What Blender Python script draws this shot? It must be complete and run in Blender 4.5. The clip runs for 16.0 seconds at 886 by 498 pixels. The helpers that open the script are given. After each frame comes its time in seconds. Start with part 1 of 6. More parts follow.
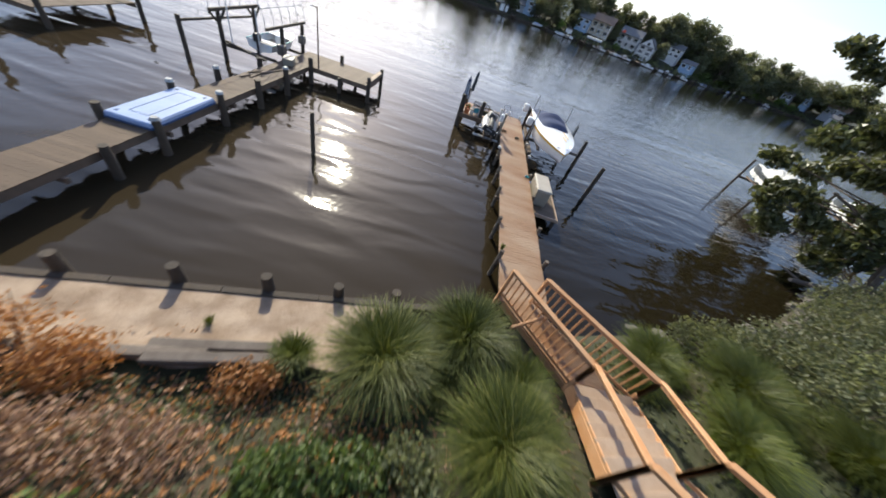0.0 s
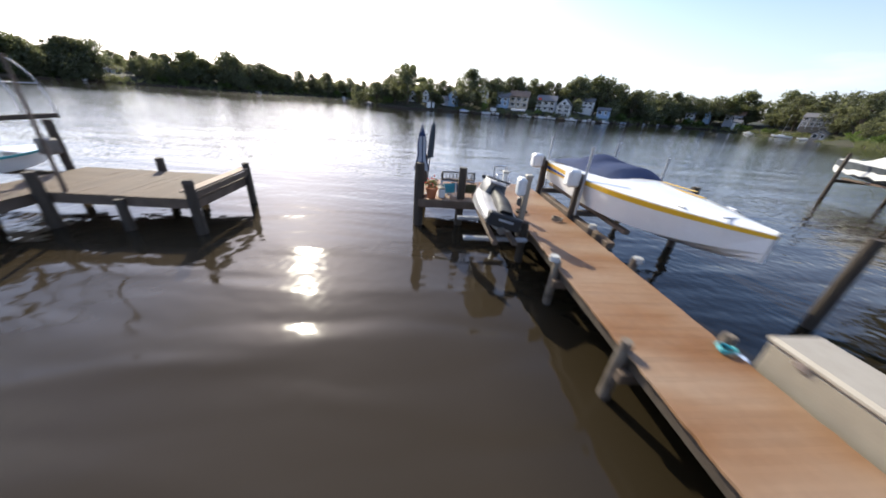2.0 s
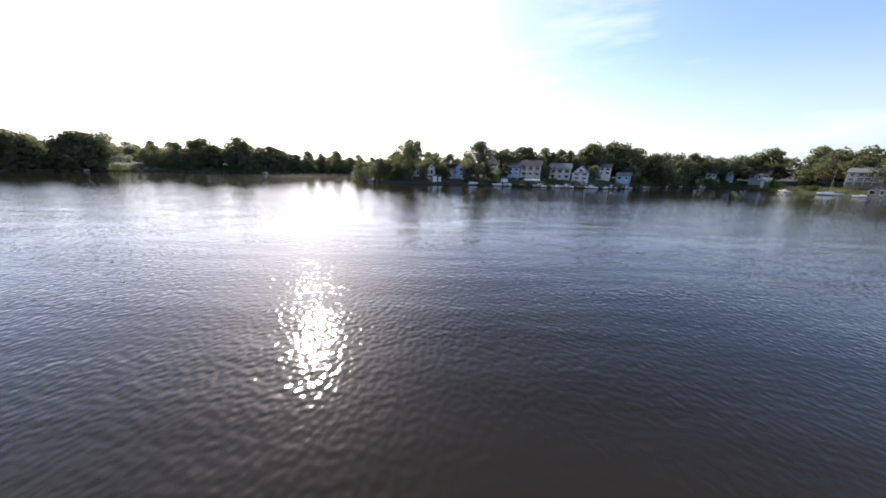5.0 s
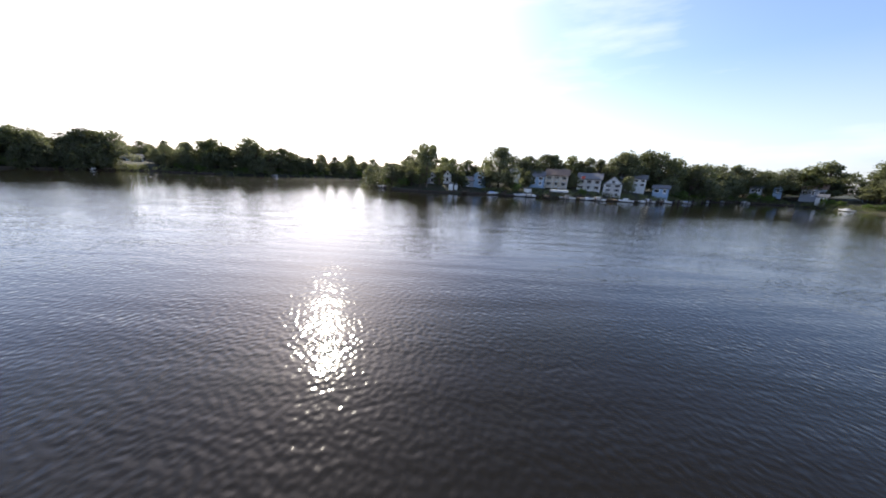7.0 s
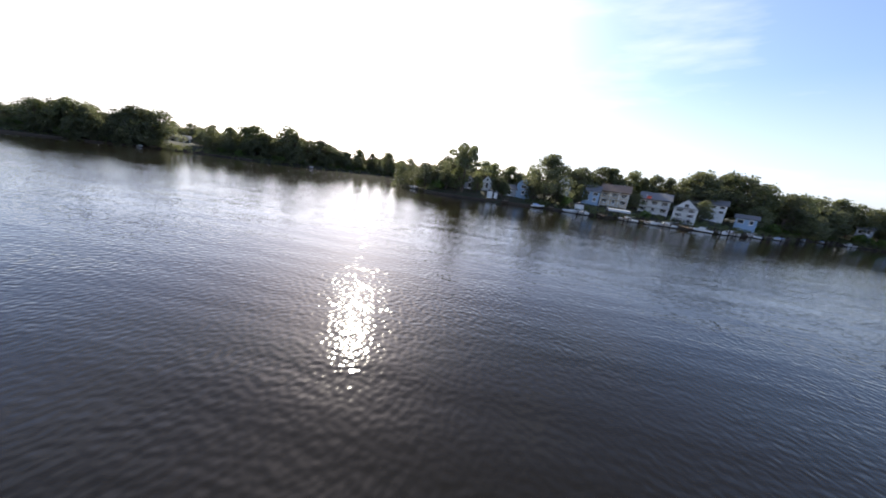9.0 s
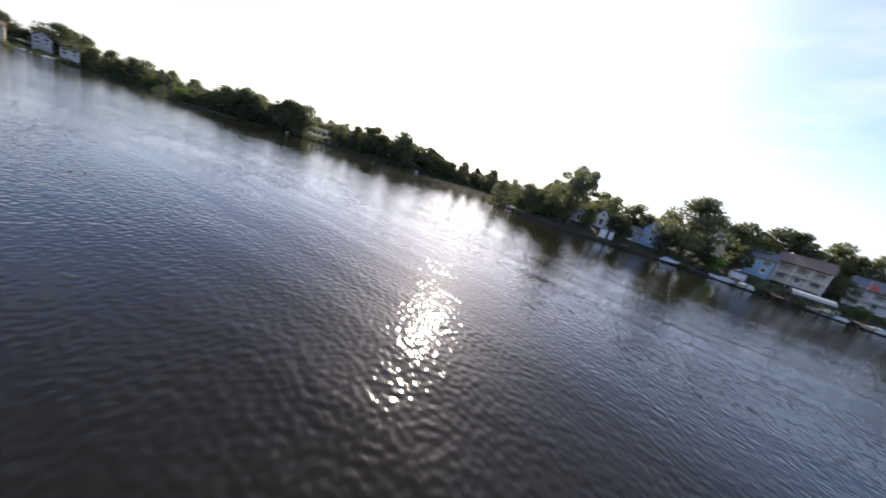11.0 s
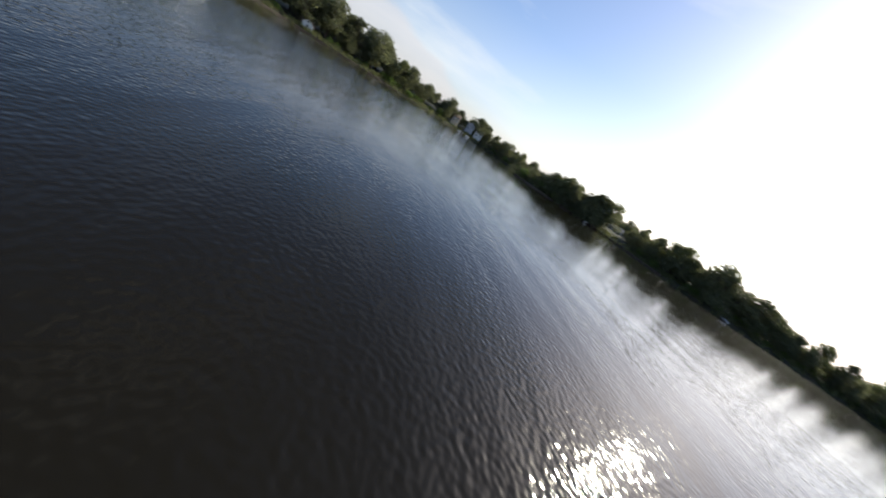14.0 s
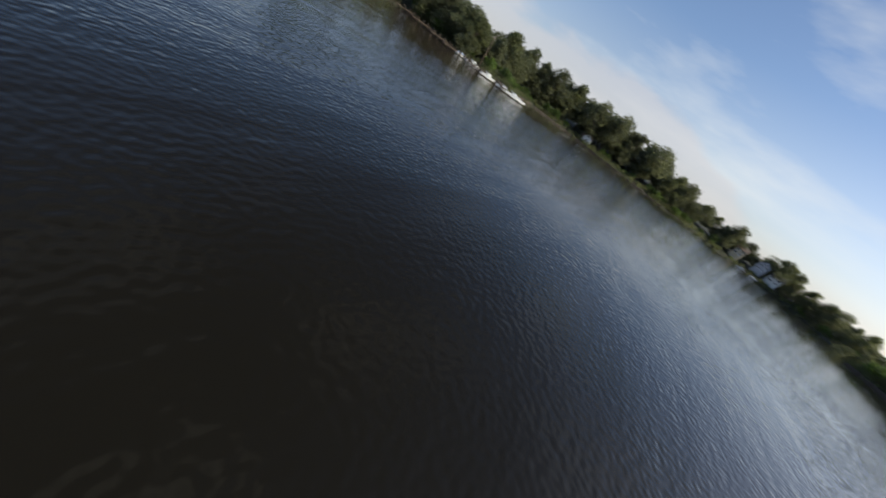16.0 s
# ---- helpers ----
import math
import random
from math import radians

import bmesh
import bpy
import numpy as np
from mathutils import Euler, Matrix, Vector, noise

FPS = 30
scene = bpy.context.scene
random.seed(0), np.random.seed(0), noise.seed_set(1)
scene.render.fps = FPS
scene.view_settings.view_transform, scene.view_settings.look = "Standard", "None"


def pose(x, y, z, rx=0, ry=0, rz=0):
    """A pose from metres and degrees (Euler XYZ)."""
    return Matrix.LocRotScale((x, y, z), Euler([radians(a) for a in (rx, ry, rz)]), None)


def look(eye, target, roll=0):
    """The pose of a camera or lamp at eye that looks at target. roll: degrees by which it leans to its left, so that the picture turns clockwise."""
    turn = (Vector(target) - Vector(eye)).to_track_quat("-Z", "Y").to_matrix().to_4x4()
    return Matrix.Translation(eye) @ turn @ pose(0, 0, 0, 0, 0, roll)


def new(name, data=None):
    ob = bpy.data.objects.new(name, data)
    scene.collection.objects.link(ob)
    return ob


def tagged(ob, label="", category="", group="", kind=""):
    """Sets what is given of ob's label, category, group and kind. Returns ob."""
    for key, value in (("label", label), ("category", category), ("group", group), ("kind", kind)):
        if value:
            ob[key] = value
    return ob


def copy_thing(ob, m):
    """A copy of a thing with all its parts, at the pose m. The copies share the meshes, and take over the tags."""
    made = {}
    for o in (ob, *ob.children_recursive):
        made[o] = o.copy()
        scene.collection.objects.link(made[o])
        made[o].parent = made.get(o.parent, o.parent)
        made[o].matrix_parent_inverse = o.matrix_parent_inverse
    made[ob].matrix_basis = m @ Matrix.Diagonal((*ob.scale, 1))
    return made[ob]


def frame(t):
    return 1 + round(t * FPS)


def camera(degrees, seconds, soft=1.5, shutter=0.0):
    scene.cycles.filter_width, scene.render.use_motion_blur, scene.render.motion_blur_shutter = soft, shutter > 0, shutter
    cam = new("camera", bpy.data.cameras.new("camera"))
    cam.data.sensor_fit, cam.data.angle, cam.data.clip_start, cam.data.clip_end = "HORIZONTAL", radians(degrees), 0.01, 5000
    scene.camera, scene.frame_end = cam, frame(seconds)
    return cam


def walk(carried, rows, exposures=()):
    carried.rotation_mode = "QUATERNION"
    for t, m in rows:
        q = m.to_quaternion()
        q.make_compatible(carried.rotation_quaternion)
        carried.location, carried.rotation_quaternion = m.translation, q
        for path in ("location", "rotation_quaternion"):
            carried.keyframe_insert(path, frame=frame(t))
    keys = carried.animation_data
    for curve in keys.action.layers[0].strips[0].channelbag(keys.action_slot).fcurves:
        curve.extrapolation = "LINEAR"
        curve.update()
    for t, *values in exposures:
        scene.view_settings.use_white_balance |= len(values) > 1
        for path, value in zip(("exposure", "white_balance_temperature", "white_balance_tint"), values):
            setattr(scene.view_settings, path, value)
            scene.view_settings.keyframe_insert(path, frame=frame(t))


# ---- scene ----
cam = camera(112.9, 16.0, soft=1.75, shutter=0.4)
PATH = [
    (0, (-0.000, 0.000, 6.893), (0.145, 1.481, 5.556), 20.96),
    (0.5, (0.083, 2.189, 5.944), (0.213, 3.749, 4.699), 16.02),
    (1, (0.045, 4.755, 4.949), (0.186, 6.398, 3.817), 11.31),
    (1.5, (-0.088, 7.632, 4.070), (0.072, 9.350, 3.058), 7.49),
    (2, (-0.176, 10.853, 3.478), (0.001, 12.634, 2.586), 4.80),
    (2.5, (-0.165, 14.474, 3.365), (0.016, 16.308, 2.587), 2.95),
    (3, (-0.040, 17.909, 3.966), (0.134, 19.778, 3.277), 2.02),
    (3.5, (0.361, 21.390, 4.490), (0.518, 23.286, 3.871), 1.67),
    (4, (0.743, 24.686, 4.967), (0.877, 26.598, 4.396), 1.63),
    (6.5, (1.050, 39.262, 5.736), (1.075, 41.201, 5.244), 2.85),
    (7, (1.021, 42.048, 5.897), (1.020, 43.988, 5.412), 3.30),
    (7.5, (0.896, 44.928, 6.043), (0.865, 46.868, 5.559), 4.18),
    (8, (0.747, 47.737, 6.062), (0.677, 49.676, 5.580), 5.18),
    (10.5, (0.331, 63.765, 4.396), (-0.278, 65.611, 3.928), 14.68),
    (11, (-1.011, 65.715, 4.618), (-1.798, 67.489, 4.133), 17.35),
    (11.5, (-2.494, 66.333, 4.884), (-3.465, 68.007, 4.380), 20.33),
    (12, (-4.413, 66.566, 5.015), (-5.577, 68.102, 4.482), 23.21),
    (12.5, (-6.431, 66.140, 5.259), (-7.779, 67.505, 4.693), 26.33),
    (13, (-8.549, 65.118, 5.490), (-10.055, 66.289, 4.886), 30.23),
    (13.5, (-11.407, 64.186, 5.380), (-13.057, 65.105, 4.724), 32.46),
    (14, (-14.291, 63.301, 5.228), (-16.048, 63.933, 4.511), 34.42),
    (14.5, (-16.714, 62.549, 5.084), (-18.527, 62.865, 4.302), 36.41),
    (15, (-18.594, 61.950, 4.909), (-20.400, 61.925, 4.050), 37.79),
    (15.5, (-19.697, 61.592, 4.753), (-21.420, 61.219, 3.808), 38.69),
    (16, (-20.428, 61.657, 4.583), (-21.979, 60.937, 3.544), 38.52),
]
walk(cam, [(t, look(eye, target, roll)) for t, eye, target, roll in PATH],
     exposures=[(0.0, 0.8, 6400, 5), (2.0, 0.88, 6300, 8), (3.0, 0.88, 6250, 9), (8.0, 0.83, 6250, 9), (11.5, 0.72, 6300, 9), (13.0, 0.5, 6300, 6), (14.5, 0.25, 6350, 3), (16.0, 0.12, 6350, 3)])

# ---- world and sun ----
SUN_AZ, SUN_EL = radians(22.9), radians(31.0)      # azimuth to the left of +y
TO_SUN = Vector((-math.sin(SUN_AZ) * math.cos(SUN_EL), math.cos(SUN_AZ) * math.cos(SUN_EL), math.sin(SUN_EL)))
world = bpy.data.worlds.new("world")
scene.world = world
world.use_nodes = True
wn, wl = world.node_tree.nodes, world.node_tree.links
wn.clear()
w_out = wn.new("ShaderNodeOutputWorld")
w_bg = wn.new("ShaderNodeBackground")
w_sky = wn.new("ShaderNodeTexSky")
w_sky.sky_type, w_sky.sun_disc = "NISHITA", False
w_sky.sun_elevation, w_sky.sun_rotation = SUN_EL, 2 * math.pi - SUN_AZ
w_sky.altitude, w_sky.air_density, w_sky.dust_density, w_sky.ozone_density = 0.0, 1.0, 1.35, 2.4
w_bg.inputs["Strength"].default_value = 0.128
w_tc = wn.new("ShaderNodeTexCoord")
w_map = wn.new("ShaderNodeMapping")
w_map.inputs["Scale"].default_value = (1.0, 1.0, 4.5)
w_map.inputs["Location"].default_value = (3.1, 0.4, 0.0)
w_noise = wn.new("ShaderNodeTexNoise")
w_noise.inputs["Scale"].default_value, w_noise.inputs["Detail"].default_value = 1.6, 6.0
w_noise.inputs["Roughness"].default_value = 0.55
w_ramp = wn.new("ShaderNodeValToRGB")
w_ramp.color_ramp.elements[0].position, w_ramp.color_ramp.elements[0].color = 0.57, (0, 0, 0, 1)
w_ramp.color_ramp.elements[1].position, w_ramp.color_ramp.elements[1].color = 0.78, (0.55, 0.55, 0.55, 1)
w_mix = wn.new("ShaderNodeMix")
w_mix.data_type = "RGBA"
w_mix.inputs["B"].default_value = (6.5, 6.3, 6.3, 1)
wl.new(w_tc.outputs["Generated"], w_map.inputs["Vector"])
wl.new(w_map.outputs["Vector"], w_noise.inputs["Vector"])
wl.new(w_noise.outputs["Fac"], w_ramp.inputs["Fac"])
wl.new(w_ramp.outputs["Color"], w_mix.inputs["Factor"])
# a long bank of cloud low over the woods to the west
w_cmap, w_cn = wn.new("ShaderNodeMapping"), wn.new("ShaderNodeTexNoise")
w_cmap.inputs["Scale"].default_value = (1.0, 1.0, 3.0)
w_cn.inputs["Scale"].default_value, w_cn.inputs["Detail"].default_value = 3.0, 5.0
wl.new(w_tc.outputs["Generated"], w_cmap.inputs["Vector"])
wl.new(w_cmap.outputs["Vector"], w_cn.inputs["Vector"])
w_dir = wn.new("ShaderNodeVectorMath")
w_dir.operation = "DOT_PRODUCT"
w_dir.inputs[1].default_value = (-0.92, -0.39, 0.0)
wl.new(w_tc.outputs["Generated"], w_dir.inputs[0])
w_side = wn.new("ShaderNodeMapRange")
w_side.interpolation_type = "SMOOTHSTEP"
w_side.inputs["From Min"].default_value, w_side.inputs["From Max"].default_value = 0.82, 0.98
w_side.inputs["To Min"].default_value, w_side.inputs["To Max"].default_value = -0.06, 0.075
wl.new(w_dir.outputs["Value"], w_side.inputs["Value"])
w_edge = wn.new("ShaderNodeMath")
w_edge.operation = "MULTIPLY_ADD"
w_edge.inputs[1].default_value = 0.20
wl.new(w_cn.outputs["Fac"], w_edge.inputs[0])
wl.new(w_side.outputs["Result"], w_edge.inputs[2])
w_sepz = wn.new("ShaderNodeSeparateXYZ")
wl.new(w_tc.outputs["Generated"], w_sepz.inputs[0])
w_under = wn.new("ShaderNodeMath")
w_under.operation = "SUBTRACT"
wl.new(w_edge.outputs[0], w_under.inputs[0])
wl.new(w_sepz.outputs["Z"], w_under.inputs[1])
w_bank = wn.new("ShaderNodeMapRange")
w_bank.interpolation_type = "SMOOTHSTEP"
w_bank.inputs["From Min"].default_value, w_bank.inputs["From Max"].default_value = 0.0, 0.035
w_bank.inputs["To Min"].default_value, w_bank.inputs["To Max"].default_value = 0.0, 0.5
wl.new(w_under.outputs[0], w_bank.inputs["Value"])
w_low = wn.new("ShaderNodeMix")
w_low.data_type = "RGBA"
w_low.inputs["B"].default_value = (5.3, 4.75, 4.8, 1)
wl.new(w_bank.outputs["Result"], w_low.inputs["Factor"])
# haze whitens the sky towards the horizon
w_sep = wn.new("ShaderNodeSeparateXYZ")
w_haze = wn.new("ShaderNodeMapRange")
w_haze.inputs["From Min"].default_value, w_haze.inputs["From Max"].default_value = 0.0, 0.30
w_haze.inputs["To Min"].default_value, w_haze.inputs["To Max"].default_value = 0.5, 1.0
w_sat = wn.new("ShaderNodeHueSaturation")
wl.new(w_tc.outputs["Generated"], w_sep.inputs[0])
wl.new(w_sep.outputs["Z"], w_haze.inputs["Value"])
wl.new(w_haze.outputs["Result"], w_sat.inputs["Saturation"])
wl.new(w_sky.outputs["Color"], w_sat.inputs["Color"])
w_tint = wn.new("ShaderNodeVectorMath")
w_tint.operation = "MULTIPLY"
w_tint.inputs[1].default_value = (1.01, 0.97, 1.06)
wl.new(w_sat.outputs["Color"], w_tint.inputs[0])
wl.new(w_tint.outputs["Vector"], w_mix.inputs["A"])
wl.new(w_mix.outputs["Result"], w_low.inputs["A"])
wl.new(w_low.outputs["Result"], w_bg.inputs["Color"])
wl.new(w_bg.outputs["Background"], w_out.inputs["Surface"])

sun_data = bpy.data.lights.new("sun", "SUN")
sun_data.energy, sun_data.angle, sun_data.color = 3.8, radians(0.55), (1.0, 0.90, 0.72)
sun = new("sun", sun_data)
sun.matrix_world = look(TO_SUN * 300, (0, 0, 0))


# ---- materials ----
def material(name, base, other=None, rough=0.7, metal=0.0, scale=3.0, fine=40.0, bump=0.15, stretch=(1, 1, 1),
             spread=0.12, stain=0.35, spec=0.5, translucent=0.0, coat=0.0, placed=False):
    """A surface of two colours mixed by a coarse and a fine noise, with a shade of its own for each piece and fine relief."""
    m = bpy.data.materials.new(name)
    m.use_nodes = True
    n, l = m.node_tree.nodes, m.node_tree.links
    b = n["Principled BSDF"]
    other = other or tuple(c * 0.6 for c in base)
    tc, mp = n.new("ShaderNodeTexCoord"), n.new("ShaderNodeMapping")
    mp.inputs["Scale"].default_value = stretch
    where = n.new("ShaderNodeNewGeometry").outputs["Position"] if placed else tc.outputs["Object"]
    l.new(where, mp.inputs["Vector"])
    coarse, grain = n.new("ShaderNodeTexNoise"), n.new("ShaderNodeTexNoise")
    for node, s, d in ((coarse, scale, 4.0), (grain, fine, 6.0)):
        node.inputs["Scale"].default_value, node.inputs["Detail"].default_value = s, d
        l.new(mp.outputs["Vector"], node.inputs["Vector"])
    ramp = n.new("ShaderNodeMapRange")
    ramp.inputs["From Min"].default_value, ramp.inputs["From Max"].default_value = 0.35, 0.68
    l.new(coarse.outputs["Fac"], ramp.inputs["Value"])
    mix = n.new("ShaderNodeMix")
    mix.data_type = "RGBA"
    mix.inputs["A"].default_value, mix.inputs["B"].default_value = (*base, 1), (*other, 1)
    amount = n.new("ShaderNodeMath")
    amount.operation = "MULTIPLY"
    amount.inputs[1].default_value = stain * 2
    l.new(ramp.outputs["Result"], amount.inputs[0])
    l.new(amount.outputs[0], mix.inputs["Factor"])
    info = n.new("ShaderNodeObjectInfo")
    shade = n.new("ShaderNodeMapRange")
    shade.inputs["To Min"].default_value, shade.inputs["To Max"].default_value = 1 - spread, 1 + spread
    l.new(info.outputs["Random"], shade.inputs["Value"])
    gshade = n.new("ShaderNodeMapRange")
    gshade.inputs["To Min"].default_value, gshade.inputs["To Max"].default_value = 0.78, 1.2
    l.new(grain.outputs["Fac"], gshade.inputs["Value"])
    both = n.new("ShaderNodeMath")
    both.operation = "MULTIPLY"
    l.new(shade.outputs["Result"], both.inputs[0])
    l.new(gshade.outputs["Result"], both.inputs[1])
    tint = n.new("ShaderNodeVectorMath")
    tint.operation = "SCALE"
    l.new(mix.outputs["Result"], tint.inputs[0])
    l.new(both.outputs[0], tint.inputs["Scale"])
    l.new(tint.outputs["Vector"], b.inputs["Base Color"])
    b.inputs["Metallic"].default_value = metal
    b.inputs["Specular IOR Level"].default_value = spec
    b.inputs["Coat Weight"].default_value = coat
    rr = n.new("ShaderNodeMapRange")
    rr.inputs["To Min"].default_value, rr.inputs["To Max"].default_value = max(rough - 0.12, 0.03), min(rough + 0.12, 1)
    l.new(coarse.outputs["Fac"], rr.inputs["Value"])
    l.new(rr.outputs["Result"], b.inputs["Roughness"])
    if bump:
        bp = n.new("ShaderNodeBump")
        bp.inputs["Strength"].default_value, bp.inputs["Distance"].default_value = bump, 0.02
        l.new(grain.outputs["Fac"], bp.inputs["Height"])
        l.new(bp.outputs["Normal"], b.inputs["Normal"])
    if translucent:
        tr = n.new("ShaderNodeBsdfTranslucent")
        ms = n.new("ShaderNodeMixShader")
        ms.inputs["Fac"].default_value = translucent
        l.new(tint.outputs["Vector"], tr.inputs["Color"])
        l.new(b.outputs["BSDF"], ms.inputs[1])
        l.new(tr.outputs["BSDF"], ms.inputs[2])
        l.new(ms.outputs["Shader"], n["Material Output"].inputs["Surface"])
    return m


def leaf_material(name, base, other, translucent=0.35, rough=0.55):
    """Foliage: the shade changes from leaf to leaf and from plant to plant."""
    m = bpy.data.materials.new(name)
    m.use_nodes = True
    n, l = m.node_tree.nodes, m.node_tree.links
    b = n["Principled BSDF"]
    geo, info = n.new("ShaderNodeNewGeometry"), n.new("ShaderNodeObjectInfo")
    mix = n.new("ShaderNodeMix")
    mix.data_type = "RGBA"
    mix.inputs["A"].default_value, mix.inputs["B"].default_value = (*base, 1), (*other, 1)
    l.new(geo.outputs["Random Per Island"], mix.inputs["Factor"])
    shade = n.new("ShaderNodeMapRange")
    shade.inputs["To Min"].default_value, shade.inputs["To Max"].default_value = 0.7, 1.3
    l.new(info.outputs["Random"], shade.inputs["Value"])
    tint = n.new("ShaderNodeVectorMath")
    tint.operation = "SCALE"
    l.new(mix.outputs["Result"], tint.inputs[0])
    l.new(shade.outputs["Result"], tint.inputs["Scale"])
    l.new(tint.outputs["Vector"], b.inputs["Base Color"])
    b.inputs["Roughness"].default_value = rough
    tr, ms = n.new("ShaderNodeBsdfTranslucent"), n.new("ShaderNodeMixShader")
    ms.inputs["Fac"].default_value = translucent
    lit = n.new("ShaderNodeVectorMath")
    lit.operation = "MULTIPLY"
    lit.inputs[1].default_value = (1.7, 1.6, 1.2)
    l.new(tint.outputs["Vector"], lit.inputs[0])
    l.new(lit.outputs["Vector"], tr.inputs["Color"])
    l.new(b.outputs["BSDF"], ms.inputs[1])
    l.new(tr.outputs["BSDF"], ms.inputs[2])
    l.new(ms.outputs["Shader"], n["Material Output"].inputs["Surface"])
    return m


def water_material():
    """Brown river water: a matt silty body under a rippled reflecting skin."""
    m = bpy.data.materials.new("river_water")
    m.use_nodes = True
    n, l = m.node_tree.nodes, m.node_tree.links
    n.remove(n["Principled BSDF"])
    tc = n.new("ShaderNodeTexCoord")
    sep = n.new("ShaderNodeSeparateXYZ")
    l.new(tc.outputs["Object"], sep.inputs[0])

    def math_node(op, a, k):
        q = n.new("ShaderNodeMath")
        q.operation = op
        l.new(a, q.inputs[0])
        if isinstance(k, float):
            q.inputs[1].default_value = k
        else:
            l.new(k, q.inputs[1])
        return q.outputs[0]

    def times(a, k):
        return math_node("MULTIPLY", a, k)

    def plus(a, c):
        return math_node("ADD", a, c)

    def ranged(a, lo, hi, to_lo, to_hi):
        q = n.new("ShaderNodeMapRange")
        for key, v in (("From Min", lo), ("From Max", hi), ("To Min", to_lo), ("To Max", to_hi)):
            q.inputs[key].default_value = v
        l.new(a, q.inputs["Value"])
        return q.outputs["Result"]

    def waves(scale, turn, stretch, detail, distortion=0.0):
        mp, t = n.new("ShaderNodeMapping"), n.new("ShaderNodeTexNoise")
        mp.inputs["Rotation"].default_value = (0, 0, radians(turn))
        mp.inputs["Scale"].default_value = stretch
        t.inputs["Scale"].default_value, t.inputs["Detail"].default_value = scale, detail
        t.inputs["Distortion"].default_value = distortion
        l.new(tc.outputs["Object"], mp.inputs["Vector"])
        l.new(mp.outputs["Vector"], t.inputs["Vector"])
        return t.outputs["Fac"]

    # paler brown body by the bank, darker farther out, varied by noise
    mix = n.new("ShaderNodeMix")
    mix.data_type = "RGBA"
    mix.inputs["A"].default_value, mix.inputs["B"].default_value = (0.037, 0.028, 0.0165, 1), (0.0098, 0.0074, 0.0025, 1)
    tone_and_shade = plus(ranged(sep.outputs["Y"], 17.0, 40.0, 0.0, 1.0), ranged(waves(0.06, 0, (1, 1, 1), 4.0), 0.0, 1.0, -0.2, 0.2))
    # painted shade of trees and pier: darker body on the pier's wooded side
    tone_and_shade = plus(tone_and_shade, times(ranged(sep.outputs["X"], 0.8, 3.6, 0.0, 0.85), ranged(sep.outputs["Y"], 12.0, 26.0, 1.0, 0.0)))
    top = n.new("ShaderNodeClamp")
    l.new(tone_and_shade, top.inputs["Value"])
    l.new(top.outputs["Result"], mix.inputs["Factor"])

    # a slow swell, wind ripples and a fine chop; the docks shelter the water by the bank, gusts ruffle the rest
    near = ranged(sep.outputs["Y"], 15.0, 28.0, 1.0, 0.0)
    lee = times(near, ranged(sep.outputs["X"], 1.5, 4.5, 1.0, 0.0))
    gust = ranged(waves(0.030, 25, (0.25, 1, 1), 3.0, 0.4), 0.36, 0.64, 0.6, 1.3)
    patch = ranged(waves(0.22, -10, (0.5, 1, 1), 2.0), 0.35, 0.65, 0.7, 1.25)
    swell = times(waves(0.55, 10, (0.22, 1, 1), 0.0, 0.2), 0.05)
    train = times(waves(1.15, 14, (0.30, 1, 1), 0.0, 0.6), 0.024)
    train = times(train, ranged(near, 0.0, 1.0, 0.5, 2.5))
    ripple = times(times(waves(3.1, -8, (0.6, 1, 1), 0.0, 0.3), 0.014), plus(ranged(lee, 0.0, 1.0, 1.0, 0.25), times(near, 0.1)))
    chop = times(times(waves(5.2, 22, (1, 1, 1), 0.0), 0.0235), times(ranged(near, 0.0, 1.0, 1.0, 0.4), ranged(lee, 0.0, 1.0, 1.0, 0.35)))
    # the wooded banks shelter the water under them
    west = times(ranged(sep.outputs["X"], -105.0, -42.0, 1.0, 0.0), ranged(sep.outputs["Y"], 70.0, 125.0, 0.0, 1.0))
    calm = times(ranged(sep.outputs["Y"], 74.0, 122.0, 1.0, 0.32), ranged(west, 0.0, 1.0, 1.0, 0.55))
    breeze = times(ranged(sep.outputs["X"], -90.0, -35.0, 1.0, 0.0), ranged(sep.outputs["Y"], 70.0, 110.0, 1.0, 0.0))
    calm = times(calm, ranged(breeze, 0.0, 1.0, 1.0, 1.5))
    calm = times(calm, ranged(sep.outputs["X"], 40.0, 110.0, 1.0, 0.5))
    height = plus(plus(times(swell, calm), train), times(plus(ripple, chop), times(times(gust, patch), calm)))
    bp = n.new("ShaderNodeBump")
    bp.inputs["Strength"].default_value, bp.inputs["Distance"].default_value = 1.0, 1.0
    bp.inputs["Filter Width"].default_value = 0.3
    l.new(height, bp.inputs["Height"])
    body, skin = n.new("ShaderNodeBsdfDiffuse"), n.new("ShaderNodeBsdfGlossy")
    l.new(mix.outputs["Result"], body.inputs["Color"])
    skin.inputs["Roughness"].default_value = 0.07
    skin.inputs["Color"].default_value = (1, 1, 1, 1)
    l.new(bp.outputs["Normal"], skin.inputs["Normal"])
    fres = n.new("ShaderNodeFresnel")
    fres.inputs["IOR"].default_value = 1.333
    l.new(bp.outputs["Normal"], fres.inputs["Normal"])
    both = n.new("ShaderNodeMixShader")
    l.new(fres.outputs["Fac"], both.inputs["Fac"])
    l.new(body.outputs["BSDF"], both.inputs[1])
    l.new(skin.outputs["BSDF"], both.inputs[2])
    l.new(both.outputs["Shader"], n["Material Output"].inputs["Surface"])
    return m


